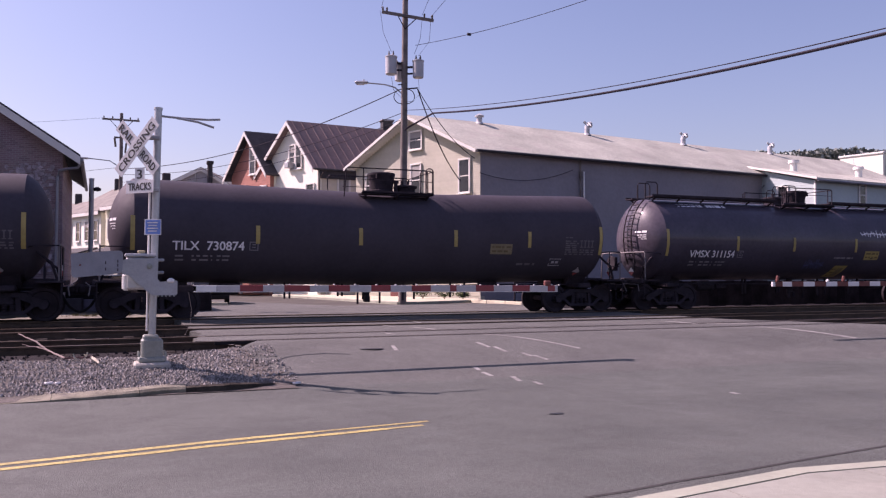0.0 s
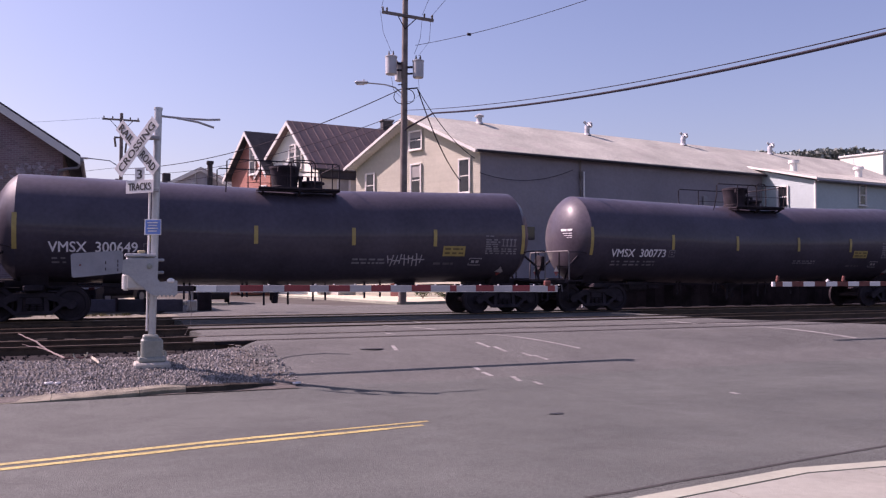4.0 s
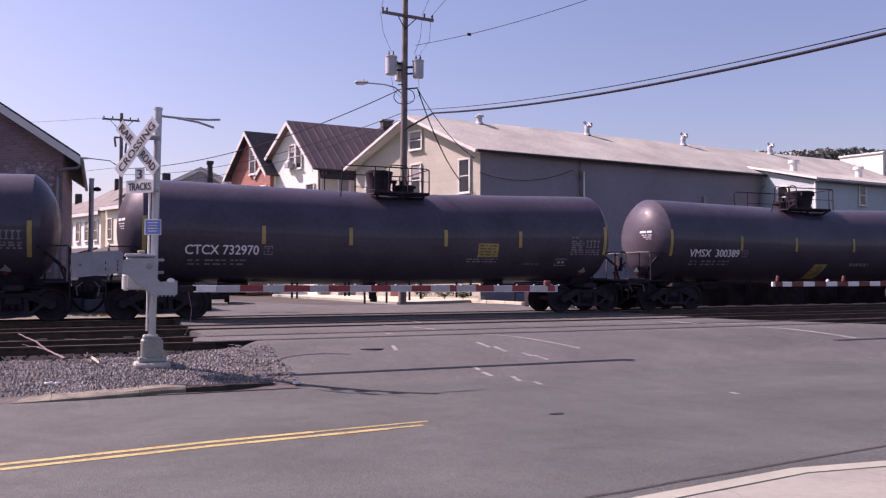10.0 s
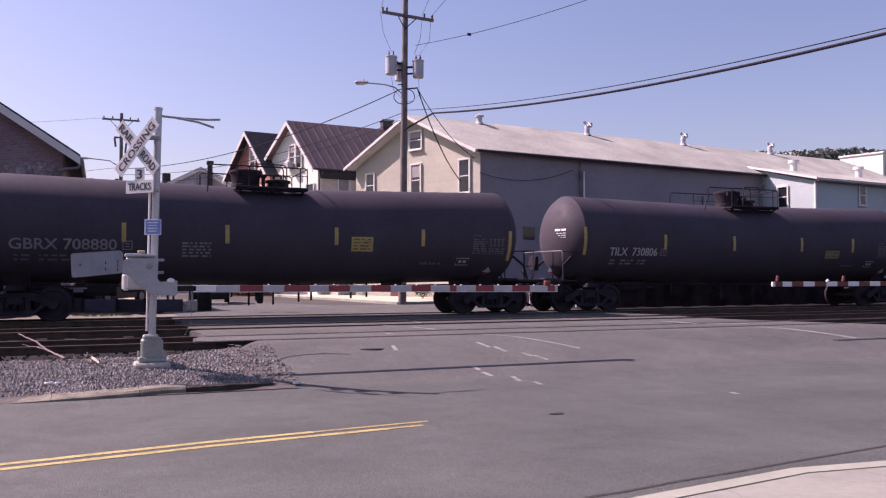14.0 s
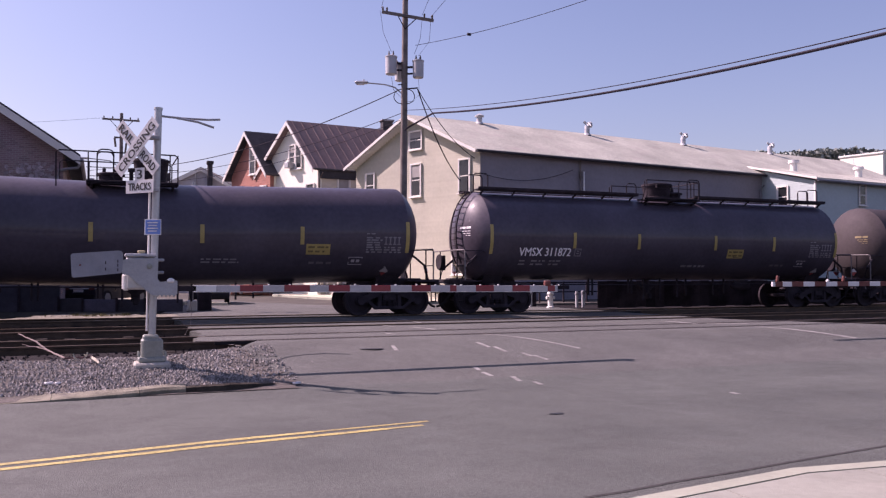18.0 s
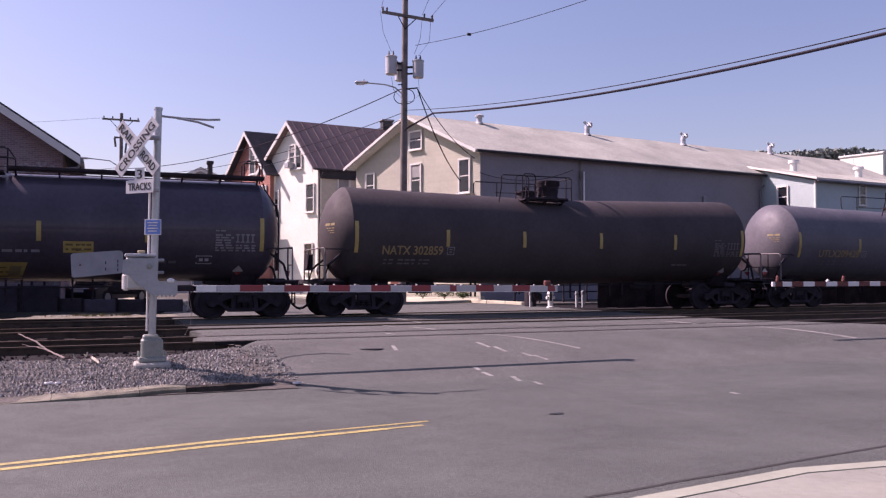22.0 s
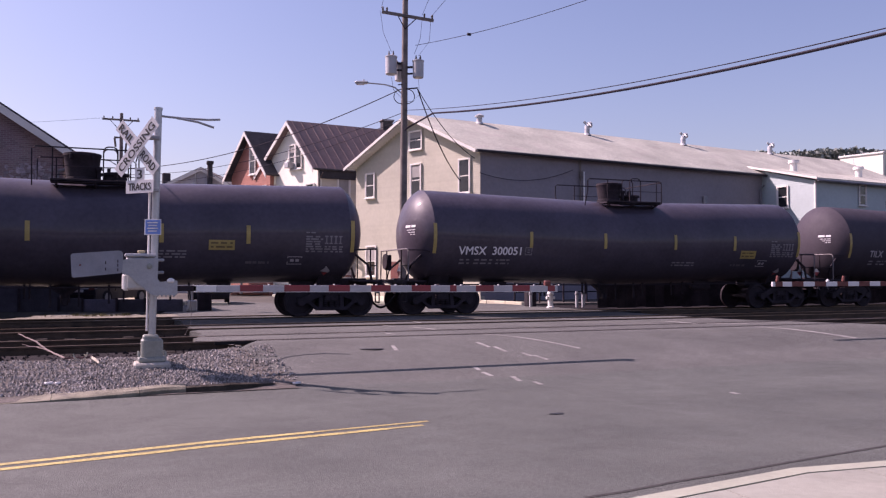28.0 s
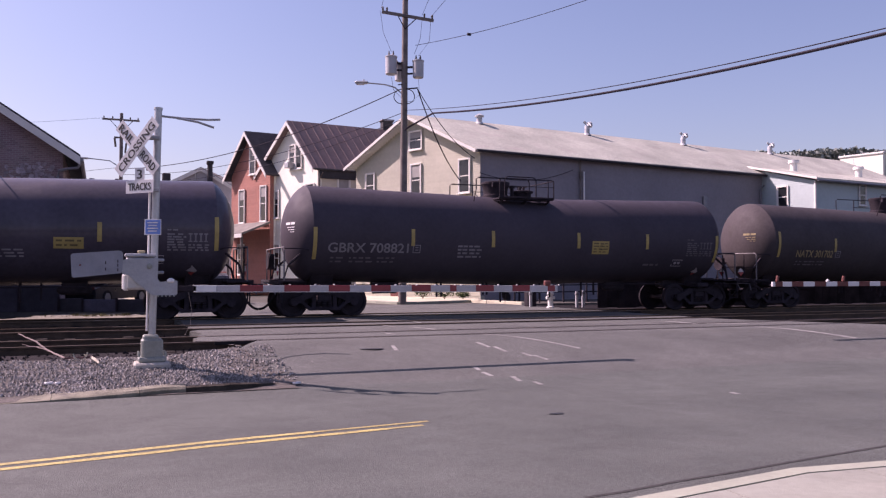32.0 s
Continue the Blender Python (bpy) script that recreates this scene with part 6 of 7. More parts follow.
def long_hall():
    a, g = radians(7.2), radians(22.7)
    A, G = (math.cos(a), math.sin(a)), (-math.sin(g), math.cos(g))
    # side walls are a darker taupe than the beige gable
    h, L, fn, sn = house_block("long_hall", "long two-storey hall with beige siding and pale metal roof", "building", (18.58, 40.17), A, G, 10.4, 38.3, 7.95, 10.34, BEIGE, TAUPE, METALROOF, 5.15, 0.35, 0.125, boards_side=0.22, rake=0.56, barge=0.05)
    # lookouts under the gable's overhang
    for q in range(26):
        for g0, z0, g1, z1 in ((10.6, 7.85, 5.25, 10.28), (-0.2, 7.86, 5.05, 10.28)):
            f = (q + 0.5) / 26
            gg, z = g0 + (g1 - g0) * f, z0 + (z1 - z0) * f - 0.06
            part("lookout", Geo().beam(L(-0.55, gg, z), L(-0.02, gg, z), 0.08, 0.12), TRIM, h)
    for gg, z0, w, hh, bl in ((1.12, 5.80, 0.72, 1.72, 0.0), (4.95, 5.85, 0.75, 1.75, 0.4), (9.0, 6.05, 0.72, 1.35, 0.0), (1.6, 1.4, 0.8, 1.7, 0.0), (8.9, 1.3, 0.8, 1.7, 0.5)):
        window(h, L(0, gg, z0) + fn * 0.03, Vector((*G, 0)), fn, w, hh, bl)
    window(h, L(0, 4.98, 8.55) + fn * 0.03, Vector((*G, 0)), fn, 0.95, 0.95, 0.35)
    part("door", Geo().box(L(0, 6.6, 1.05) + fn * 0.04, (1.0, 0.08, 2.1), Matrix((Vector((*G, 0)), -fn, Vector((0, 0, 1)))).transposed()), DULLRED, h, "dull red door")
    # small service mast, vent and downpipe on the long wall
    part("service_mast", Geo().cyl(L(6.6, -0.12, 4.6), L(6.6, -0.12, 7.9), 0.05, 8).box(L(6.6, -0.15, 7.0), (0.18, 0.12, 0.4)), WOOD, h)
    part("white_conduit", Geo().cyl(L(6.85, -0.12, 4.6), L(6.85, -0.12, 7.2), 0.05, 8), WHITE, h)
    part("wall_vent", Geo().box(L(16.5, -0.08, 5.9), (0.3, 0.16, 0.7)), GUTTER, h)
    part("downpipe", Geo().tube([L(21.6, -0.35, 7.2), L(21.55, -0.12, 6.9), L(21.55, -0.12, 0.2)], 0.06, 8), GUTTER, h)
    for k in range(5):
        part("side_window", Geo().box(L(3.0 + 4.6 * k, -0.02, 3.6), (0.9, 0.05, 0.7)), GLASS, h, "small dark high window")
    # roof ventilators along the ridge
    roof_z = lambda gg: 7.95 + 2.39 * gg / 5.15 + 0.16
    for i, x in enumerate((4.2, 12.4, 20.9, 29.8)):
        p = L(x, 4.9, roof_z(4.9) - 0.05)
        v = part("ventilator", Geo().cyl(p, p + Vector((0, 0, 0.42)), 0.17, 16).cyl(p - Vector((0, 0, 0.02)), p + Vector((0, 0, 0.12)), 0.28, 16, 0.18), CAN, h, "weathered sheet-metal roof ventilator")
        if i:
            q = p + Vector((0, 0, 0.40))
            part("cowl", Geo().tube([q, q + Vector((0.02, 0, 0.16)), q + Vector((0.13, 0, 0.29)), q + Vector((0.28, 0, 0.31))], [0.17, 0.18, 0.19, 0.2], 14).box(q + Vector((-0.15, 0, 0.4)), (0.24, 0.02, 0.18), Matrix.Rotation(0.6, 3, "Y")), CAN, v)
        else:
            part("cowl", Geo().lathe([(0.4, 0.18), (0.43, 0.28), (0.50, 0.28), (0.62, 0.05)], 16, "z", p), CAN, v)
    return A


def extension(A):
    G = (-A[1], A[0])
    P = (40.77, 38.94)
    h = thing("rear_wing", "pale blue sided wing with a low pent roof", "building", (P[0], P[1], RZ))
    L = Lot(A, G)
    fn, sn = -Vector((*A, 0)), Vector((A[1], -A[0], 0))
    lo, d, w = 7.16, 4.0, 30.0
    wall = part("gable_wall", Geo().prism([L(0, 0, -0.3), L(0, d, -0.3), L(0, d, lo + 0.25 * d), L(0, 0, lo)], L(0.25, 0, 0)), PALEBLUE, h)
    clapboards(wall, L, lambda z: (L(0, 0, z), L(0, d if z < lo else d, z)), fn, 0.3, lo - 0.02, PALEBLUE, 0.17)
    side = part("side_wall", Geo().prism([L(0.25, 0, -0.3), L(w, 0, -0.3), L(w, 0, lo), L(0.25, 0, lo)], L(0, 0.25, 0)), PALEBLUE, h)
    clapboards(side, L, lambda z: (L(0, 0, z), L(w, 0, z)), sn, 0.3, lo - 0.02, PALEBLUE, 0.17)
    part("roof", Geo().prism([L(-0.3, -0.35, lo - 0.0), L(w, -0.35, lo - 0.0), L(w, 4.9, lo + 1.27), L(-0.3, 4.9, lo + 1.27)], Vector((0, 0, 0.14))), METALROOF, h)
    part("fascia", Geo().prism([L(-0.34, -0.4, lo + 0.02), L(-0.34, 4.9, lo + 1.29), L(-0.34, 4.9, lo + 1.42), L(-0.34, -0.4, lo + 0.15)], fn * 0.03), TRIM, h)
    part("gutter", Geo().tube([L(-0.3, -0.42, lo - 0.02), L(w, -0.42, lo - 0.06)], 0.07, 8), GUTTER, h)
    part("corner_board", Geo().box(L(-0.02, -0.02, lo / 2), (0.14, 0.14, lo)), TRIM, h)
    window(h, L(0, 2.35, 5.68) + fn * 0.03, Vector((*G, 0)), fn, 0.72, 1.25)
    window(h, L(4.6, 0, 5.85) + sn * 0.03, Vector((*A, 0)), sn, 0.6, 1.2)
    window(h, L(12.0, 0, 5.85) + sn * 0.03, Vector((*A, 0)), sn, 0.6, 1.2)
    for x, g2 in ((3.7, 4.4), (10.8, 4.4)):
        p = L(x, g2, lo + 0.22 * g2 + 0.1)
        part("ventilator", Geo().cyl(p, p + Vector((0, 0, 0.75)), 0.24, 16).cyl(p + Vector((0, 0, 0.75)), p + Vector((0, 0, 0.95)), 0.36, 16), WHITE, h, "white roof ventilator")


def white_house(A):
    g = radians(22.7)
    G = (-math.sin(g), math.cos(g))
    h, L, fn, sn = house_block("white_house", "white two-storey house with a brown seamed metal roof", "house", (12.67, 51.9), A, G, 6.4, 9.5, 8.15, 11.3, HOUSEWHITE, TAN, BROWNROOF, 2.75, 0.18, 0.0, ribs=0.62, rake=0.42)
    up = Vector((0, 0, 1))
    for gg, z0, w, hh in ((2.0, 8.3, 0.55, 1.5), (2.75, 8.3, 0.55, 1.5), (0.75, 5.4, 0.75, 1.7), (4.7, 5.2, 0.75, 1.7), (0.9, 1.6, 0.8, 1.7), (4.6, 1.6, 0.8, 1.7)):
        window(h, L(0, gg, z0) + fn * 0.03, Vector((*G, 0)), fn, w, hh, 0.3 if gg > 2 else 0)
    window(h, L(1.75, 0, 5.55) + sn * 0.02, Vector((*A, 0)), sn, 0.75, 2.0, 0.5)
    part("air_conditioner", Geo().box(L(0, 2.75, 8.5) + fn * 0.25, (0.5, 0.55, 0.4), Matrix((Vector((*G, 0)), -fn, up)).transposed(), 0.03), ALU, h, "window air conditioner")
    ch = part("chimney", Geo().box(L(7.0, 3.0, 11.0), (0.72, 0.66, 2.3), None, 0.02), DARKROOF, h, "dark brick chimney")
    part("chimney_cap", Geo().box(L(7.0, 3.0, 12.12), (0.9, 0.8, 0.12), None, 0.02), GUTTER, ch)
    # dark strip below the eave paints the overhang's shade
    part("eave_flashing", Geo().beam(L(0.05, -0.10, 7.72), L(9.4, -0.10, 7.72), 0.12, 0.55), DARKROOF, h)
    part("downpipe", Geo().tube([L(0.1, -0.4, 7.8), L(0.05, -0.1, 7.4), L(0.05, -0.1, 0.3)], 0.05, 8), PORCELAIN, h, "brown downpipe")
    part("meter_box", Geo().box(L(2.9, -0.1, 5.2), (0.75, 0.2, 0.7)), WHITE, h)
    part("conduit", Geo().cyl(L(0.42, -0.06, 0.3), L(0.42, -0.06, 5.6), 0.05, 8).box(L(0.42, -0.08, 5.2), (0.2, 0.16, 0.5), None, 0.02), GUTTER, h, "grey meter box and conduit")
    # little gabled porch along the tan wall, its gable to the street
    o = L(0.3, -1.02, 0) + Vector((12.67, 51.9, 0))
    p = thing("side_porch", "little dark-roofed porch with white bargeboards and posts", "porch", (o.x, o.y, RZ), math.atan2(A[1], A[0]) - math.pi / 2)
    for s in (-1, 1):
        part("roof", Geo().prism([(s * 1.05, -0.1, 3.16), (0.0, -0.1, 4.12), (0.0, 2.6, 4.12), (s * 1.05, 2.6, 3.16)], (0, 0, 0.09)), DARKROOF, p)
        part("bargeboard", Geo().prism([(s * 1.08, -0.14, 3.04), (0, -0.14, 4.06), (0, -0.14, 4.24), (s * 1.08, -0.14, 3.22)], (0, 0.04, 0)), TRIM, p)
        for y in (0.06, 2.4):
            part("post", Geo().box((s * 0.9, y, 1.58), (0.11, 0.11, 3.16)), TRIM, p)
    part("tie_beam", Geo().beam((-0.94, 0.06, 3.2), (0.94, 0.06, 3.2), 0.1, 0.12), TRIM, p)
    part("gable_panel", Geo().prism([(-0.8, 0.14, 3.28), (0.8, 0.14, 3.28), (0, 0.14, 3.96)], (0, 0.03, 0)), GREYSIDING, p)
    part("eave_beam", Geo().beam((0.92, 0.1, 3.14), (0.92, 2.5, 3.14), 0.08, 0.12), TRIM, p)
    part("front_door", Geo().box((-0.93, 1.6, 1.45), (0.06, 0.95, 2.1), None, 0.01), WHITE, p, "white side door")
    part("step", Geo().box((0.0, 1.3, 0.2), (2.0, 2.5, 0.4), None, 0.02), CONCRETE, p)
    part("rail", Geo().beam((0.9, 0.1, 1.25), (0.9, 2.4, 1.25), 0.06, 0.09).beam((0.9, 0.1, 0.6), (0.9, 2.4, 0.6), 0.06, 0.06), DULLRED, p, "dull red porch rail")


def red_house(A):
    g = radians(22.7)
    G = (-math.sin(g), math.cos(g))
    h, L, fn, sn = house_block("red_house", "narrow red clapboard house with white window casings", "house", (10.47, 56.2), A, G, 4.9, 8.5, 8.3, 11.1, REDSIDING, HOUSEWHITE, DARKROOF, 2.4, 0.3, 0.16, rake=0.45)
    gv = Vector((*G, 0))
    for gg, z0, w, hh in ((2.1, 8.3, 0.62, 1.75), (0.75, 5.0, 0.62, 2.3), (3.45, 5.0, 0.62, 2.2), (3.5, 1.4, 0.7, 2.0)):
        window(h, L(0, gg, z0) + fn * 0.03, gv, fn, w, hh, 0.3)
    # front porch with a lean-to roof and posts
    p = thing("front_porch", "wooden front porch with pale lean-to roof and posts", "porch", (10.2, 56.2, RZ))
    part("roof", Geo().prism([L(0, -0.5, 4.75), L(0, 5.2, 4.75), L(-1.9, 5.2, 3.95), L(-1.9, -0.5, 3.95)], (0, 0, 0.14)), GREYROOF, p, "grey shingled lean-to roof")
    part("fascia", Geo().beam(L(-1.92, -0.5, 3.9), L(-1.92, 5.2, 3.9), 0.06, 0.26), TRIM, p)
    for q in (-0.3, 1.4, 3.2, 5.0):
        part("post", Geo().box(L(-1.8, q, 2.0), (0.16, 0.16, 3.9)), WOOD, p)
    part("floor", Geo().prism([L(0, -0.5, 0.5), L(0, 5.2, 0.5), L(-1.95, 5.2, 0.5), L(-1.95, -0.5, 0.5)], (0, 0, 0.1)), WOOD, p)
    part("rail", Geo().beam(L(-1.8, 1.4, 1.5), L(-1.8, 5.0, 1.5), 0.08, 0.1), DULLRED, p)
    part("rail_panel", Geo().beam(L(-1.8, 1.4, 0.95), L(-1.8, 5.0, 0.95), 0.04, 0.7), DULLRED, p, "dull red porch rail panel")


def brick_building():
    P = (-1.75, 36.6)
    h = thing("brick_building", "old brick building with white bargeboard and flaking paint", "building", (P[0], P[1], RZ))
    w, dp, eave = 11.0, 12.0, 6.5
    k = 0.66
    ridge = eave + k * w / 2
    wall = part("front_wall", Geo().prism([(0.3, 0, -0.3), (-w, 0, -0.3), (-w, 0, eave), (-w / 2, 0, ridge), (0, 0, eave), (0.3, 0, eave - 0.3 * k)], (0, 0.35, 0)), BRICK, h)
    part("side_wall", Geo().box((0.125, dp / 2 + 0.2, eave / 2 - 0.1), (0.35, dp - 0.4, eave - 0.2)), BRICK, h)
    part("side_wall", Geo().box((-w + 0.175, dp / 2 + 0.2, eave / 2), (0.35, dp - 0.4, eave)), BRICK, h)
    for s in (0, 1):
        x0, x1 = (0.95, -w / 2) if s == 0 else (-w - 0.75, -w / 2)
        part("roof", Geo().prism([(x0, -0.55, ridge + 0.05 - k * abs(x0 - x1)), (x0, dp, ridge + 0.05 - k * abs(x0 - x1)), (x1, dp, ridge + 0.05), (x1, -0.55, ridge + 0.05)], (0, 0, 0.16)), DARKROOF, h)
        part("bargeboard", Geo().prism([(x0, -0.6, ridge - 0.20 - k * abs(x0 - x1)), (x1, -0.6, ridge - 0.20), (x1, -0.6, ridge + 0.12), (x0, -0.6, ridge + 0.12 - k * abs(x0 - x1))], (0, 0.05, 0)), TRIM, h, "pale painted bargeboard")
        part("soffit", Geo().prism([(x0, -0.55, ridge - 0.1 - k * abs(x0 - x1)), (x1, -0.55, ridge - 0.1), (x1, 0, ridge - 0.1), (x0, 0, ridge - 0.1 - k * abs(x0 - x1))], (0, 0, 0.04)), TRIM, h)
    part("gutter", Geo().tube([(1.0, -0.5, eave - 0.62), (1.0, dp, eave - 0.64)], 0.08, 8), GUTTER, h)
    part("downpipe", Geo().tube([(1.0, -0.3, eave - 0.66), (0.85, -0.25, eave - 0.92), (0.4, -0.15, eave - 0.98), (0.18, -0.1, eave - 1.05), (0.12, -0.1, eave - 1.3), (0.10, -0.1, 0.1)], 0.06, 8), GUTTER, h, "grey downpipe")
    rnd = random.Random(6)
    for i in range(290):
        x, z = rnd.uniform(-1.3, -0.02), 5.6 - 4.2 * rnd.random() ** 1.2
        if i < 30:
            x, z = rnd.uniform(-2.0, -0.2), rnd.uniform(5.1, 5.75)
        a = [(x + r * 1.2 * math.cos(q), -0.008 - 0.0002 * i, z + r * math.sin(q)) for q, r in ((j * 0.785 + rnd.uniform(-.2, .2), rnd.uniform(0.03, 0.105)) for j in range(8))]
        part("paint_patch", Geo().prism(a, (0, 0.02 + 0.0002 * i, 0)), PLASTER, wall, "flaking pale paint patch")
    part("roof_finial", Geo().cyl((-2.0, -0.5, eave + k * 2.0), (-2.0, -0.5, eave + k * 2.0 + 0.35), 0.05, 8), GUTTER, h)
    part("iron_brace", Geo().box((-0.75, -0.04, 1.6), (0.08, 0.06, 2.2)).box((-0.3, -0.04, 1.8), (0.08, 0.06, 2.6)), IRON, h)


def back_houses():
    # grey gabled house behind the signal
    h, L, fn, sn = house_block("grey_house", "grey sided house with a tall flue", "house", (9.19, 65.39), (0.3788, 0.9255), (-0.9255, 0.3788), 5.2, 9.0, 8.1, 9.45, GREYSIDING, GREYSIDING, GREYROOF, 2.3, 0.2, 0.2)
    up = Vector((0, 0, 1))
    part("flue", Geo().cyl(L(-0.3, 1.55, 0), L(-0.3, 1.55, 9.9), 0.2, 12).box(L(-0.3, 1.55, 9.9), (0.5, 0.5, 0.25)), DARKROOF, h, "dark flue pipe")
    window(h, L(0, 0.55, 5.2) + fn * 0.03, Vector((-0.9255, 0.3788, 0)), fn, 0.75, 1.6)
    part("conduit", Geo().cyl(L(-0.1, 2.7, 3.0), L(-0.1, 2.7, 9.4), 0.06, 8), ALU, h)
    # pale row houses down the side street, their fronts in the sun
    g = radians(22.7)
    G = Vector((-math.sin(g), math.cos(g), 0))
    A = Vector((math.cos(g), math.sin(g), 0))
    for i, (s0, ln, m, e, rise) in enumerate(((0.0, 11.0, CREAM, 7.3, 2.0), (12.0, 8.0, HOUSEWHITE, 7.0, 2.6), (21.0, 9.0, CREAM, 6.6, 2.2))):
        P = Vector((4.6, 69.5, 0)) + G * s0
        hh = thing("row_house", "pale two-storey row house with sunlit windows", "house", (P.x, P.y, RZ), group="row houses in the side street")
        wl = part("front_wall", Geo().prism([(0, 0, -0.3), G * ln - Vector((0, 0, 0.3)), G * ln + Vector((0, 0, e)), (0, 0, e)], A * 8.0), m, hh)
        part("roof", Geo().prism([-G * 0.3 - A * 0.4 + Vector((0, 0, e - 0.1)), G * (ln + 0.3) - A * 0.4 + Vector((0, 0, e - 0.1)), G * (ln - 1.0) + A * 4 + Vector((0, 0, e + rise)), G * 1.0 + A * 4 + Vector((0, 0, e + rise))], (0, 0, 0.15)), GREYROOF, hh)
        part("roof", Geo().prism([-G * 0.3 - A * 0.4 + Vector((0, 0, e - 0.1)), G * 1.0 + A * 4 + Vector((0, 0, e + rise)), -G * 0.3 + A * 8.4 + Vector((0, 0, e - 0.1))], (0, 0, 0.15)), GREYROOF, hh)
        part("eave_board", Geo().prism([-G * 0.3 - A * 0.42 + Vector((0, 0, e - 0.3)), G * (ln + 0.3) - A * 0.42 + Vector((0, 0, e - 0.3)), G * (ln + 0.3) - A * 0.42 + Vector((0, 0, e)), -G * 0.3 - A * 0.42 + Vector((0, 0, e))], A * 0.05), TRIM, hh)
        k = int(ln / 1.9)
        for q in range(k):
            o = G * (1.0 + (ln - 2.0) * q / (k - 1)) - A * 0.02
            window(hh, o + Vector((0, 0, 4.5)), G, -A, 0.8, 1.7, 0.3 if q % 2 else 0.0)
            window(hh, o + Vector((0, 0, 1.2)), G, -A, 0.8, 1.7, 0.3)
        part("porch_roof", Geo().prism([G * 0.5 - A * 0.05 + Vector((0, 0, 3.7)), G * (ln - 0.5) - A * 0.05 + Vector((0, 0, 3.7)), G * (ln - 0.5) - A * 1.8 + Vector((0, 0, 3.2)), G * 0.5 - A * 1.8 + Vector((0, 0, 3.2))], (0, 0, 0.12)), DARKROOF, hh, "dark porch roof")
        # dark panels along the front stand in for the porch's shade
        for q in range(int(ln / 1.25)):
            part("porch_panel", Geo().prism([G * (0.5 + 1.25 * q) - A * 1.75 + Vector((0, 0, -0.1)), G * (1.7 + 1.25 * q) - A * 1.75 + Vector((0, 0, -0.1)), G * (1.7 + 1.25 * q) - A * 1.75 + Vector((0, 0, 1.35)), G * (0.5 + 1.25 * q) - A * 1.75 + Vector((0, 0, 1.35))], A * 0.06), DARKROOF, hh, "dark panel standing in for porch shade")
        for q in (0.6, ln / 2, ln - 0.6):
            part("porch_post", Geo().box(G * q - A * 1.7 + Vector((0, 0, 1.6)), (0.14, 0.14, 3.2)), TRIM, hh)
        part("chimney", Geo().box(G * (ln * 0.7) + A * 4 + Vector((0, 0, e + rise + 0.3)), (0.7, 0.7, 1.6)), DARKROOF, hh)
    sm = thing("signal_mast", "plain grey steel mast beyond the tracks", "mast", (-0.47, 45.0, RZ - 0.03))
    part("shaft", Geo().cyl((0, 0, -0.1), (0, 0, 6.05), 0.12, 14), GALV, sm)
    part("cap", Geo().cyl((0, 0, 6.05), (0, 0, 6.14), 0.135, 14), GALV, sm)
    part("bell", Geo().lathe([(5.5, 0.03), (5.53, 0.17), (5.64, 0.2), (5.72, 0.07)], 14, "z", (0.26, 0, 0)).cyl((0, 0, 5.6), (0.26, 0, 5.6), 0.03, 6), IRON, sm)
    # flat white block at the end of the hall
    b = thing("white_block", "flat-roofed white industrial block", "building", (64.82, 54.17, RZ), radians(13.8))
    part("wall", Geo().box((5, 2.0, 6.2), (10, 4.0, 12.4), None, 0.03), HOUSEWHITE, b)
    part("parapet", Geo().box((5, 2.0, 12.33), (10.2, 4.2, 0.18), None, 0.03), TRIM, b)
    part("low_wing", Geo().box((5, 5.6, 5.7), (9, 3.2, 11.4), None, 0.03), HOUSEWHITE, b)
    part("wall_seam", Geo().box((-0.01, 2.7, 6), (0.04, 0.06, 12.2)), TRIM, b)
    window(b, (1.0, -0.02, 9.6), (1, 0, 0), (0, -1, 0), 1.2, 2.2)


A_HALL = long_hall()
extension(A_HALL)
white_house(A_HALL)
red_house(A_HALL)
brick_building()
back_houses()


# ---- poles, cables and distance ----
def sag(p, q, drop, n=24):
    p, q = Vector(p), Vector(q)
    return [p.lerp(q, i / n) - Vector((0, 0, drop * 4 * (i / n) * (1 - i / n))) for i in range(n + 1)]


def cable(pts, r, label="black overhead cable"):
    return solid("overhead_cable", Geo().tube(pts, r, 6), WIRE, label, "cable", group="overhead cables")


THIN_END = Vector((21.2, 16.86, 13.52))
RIGHT, BACK = Vector((0.9255, -0.3788, 0)), Vector((0.3788, 0.9255, 0))


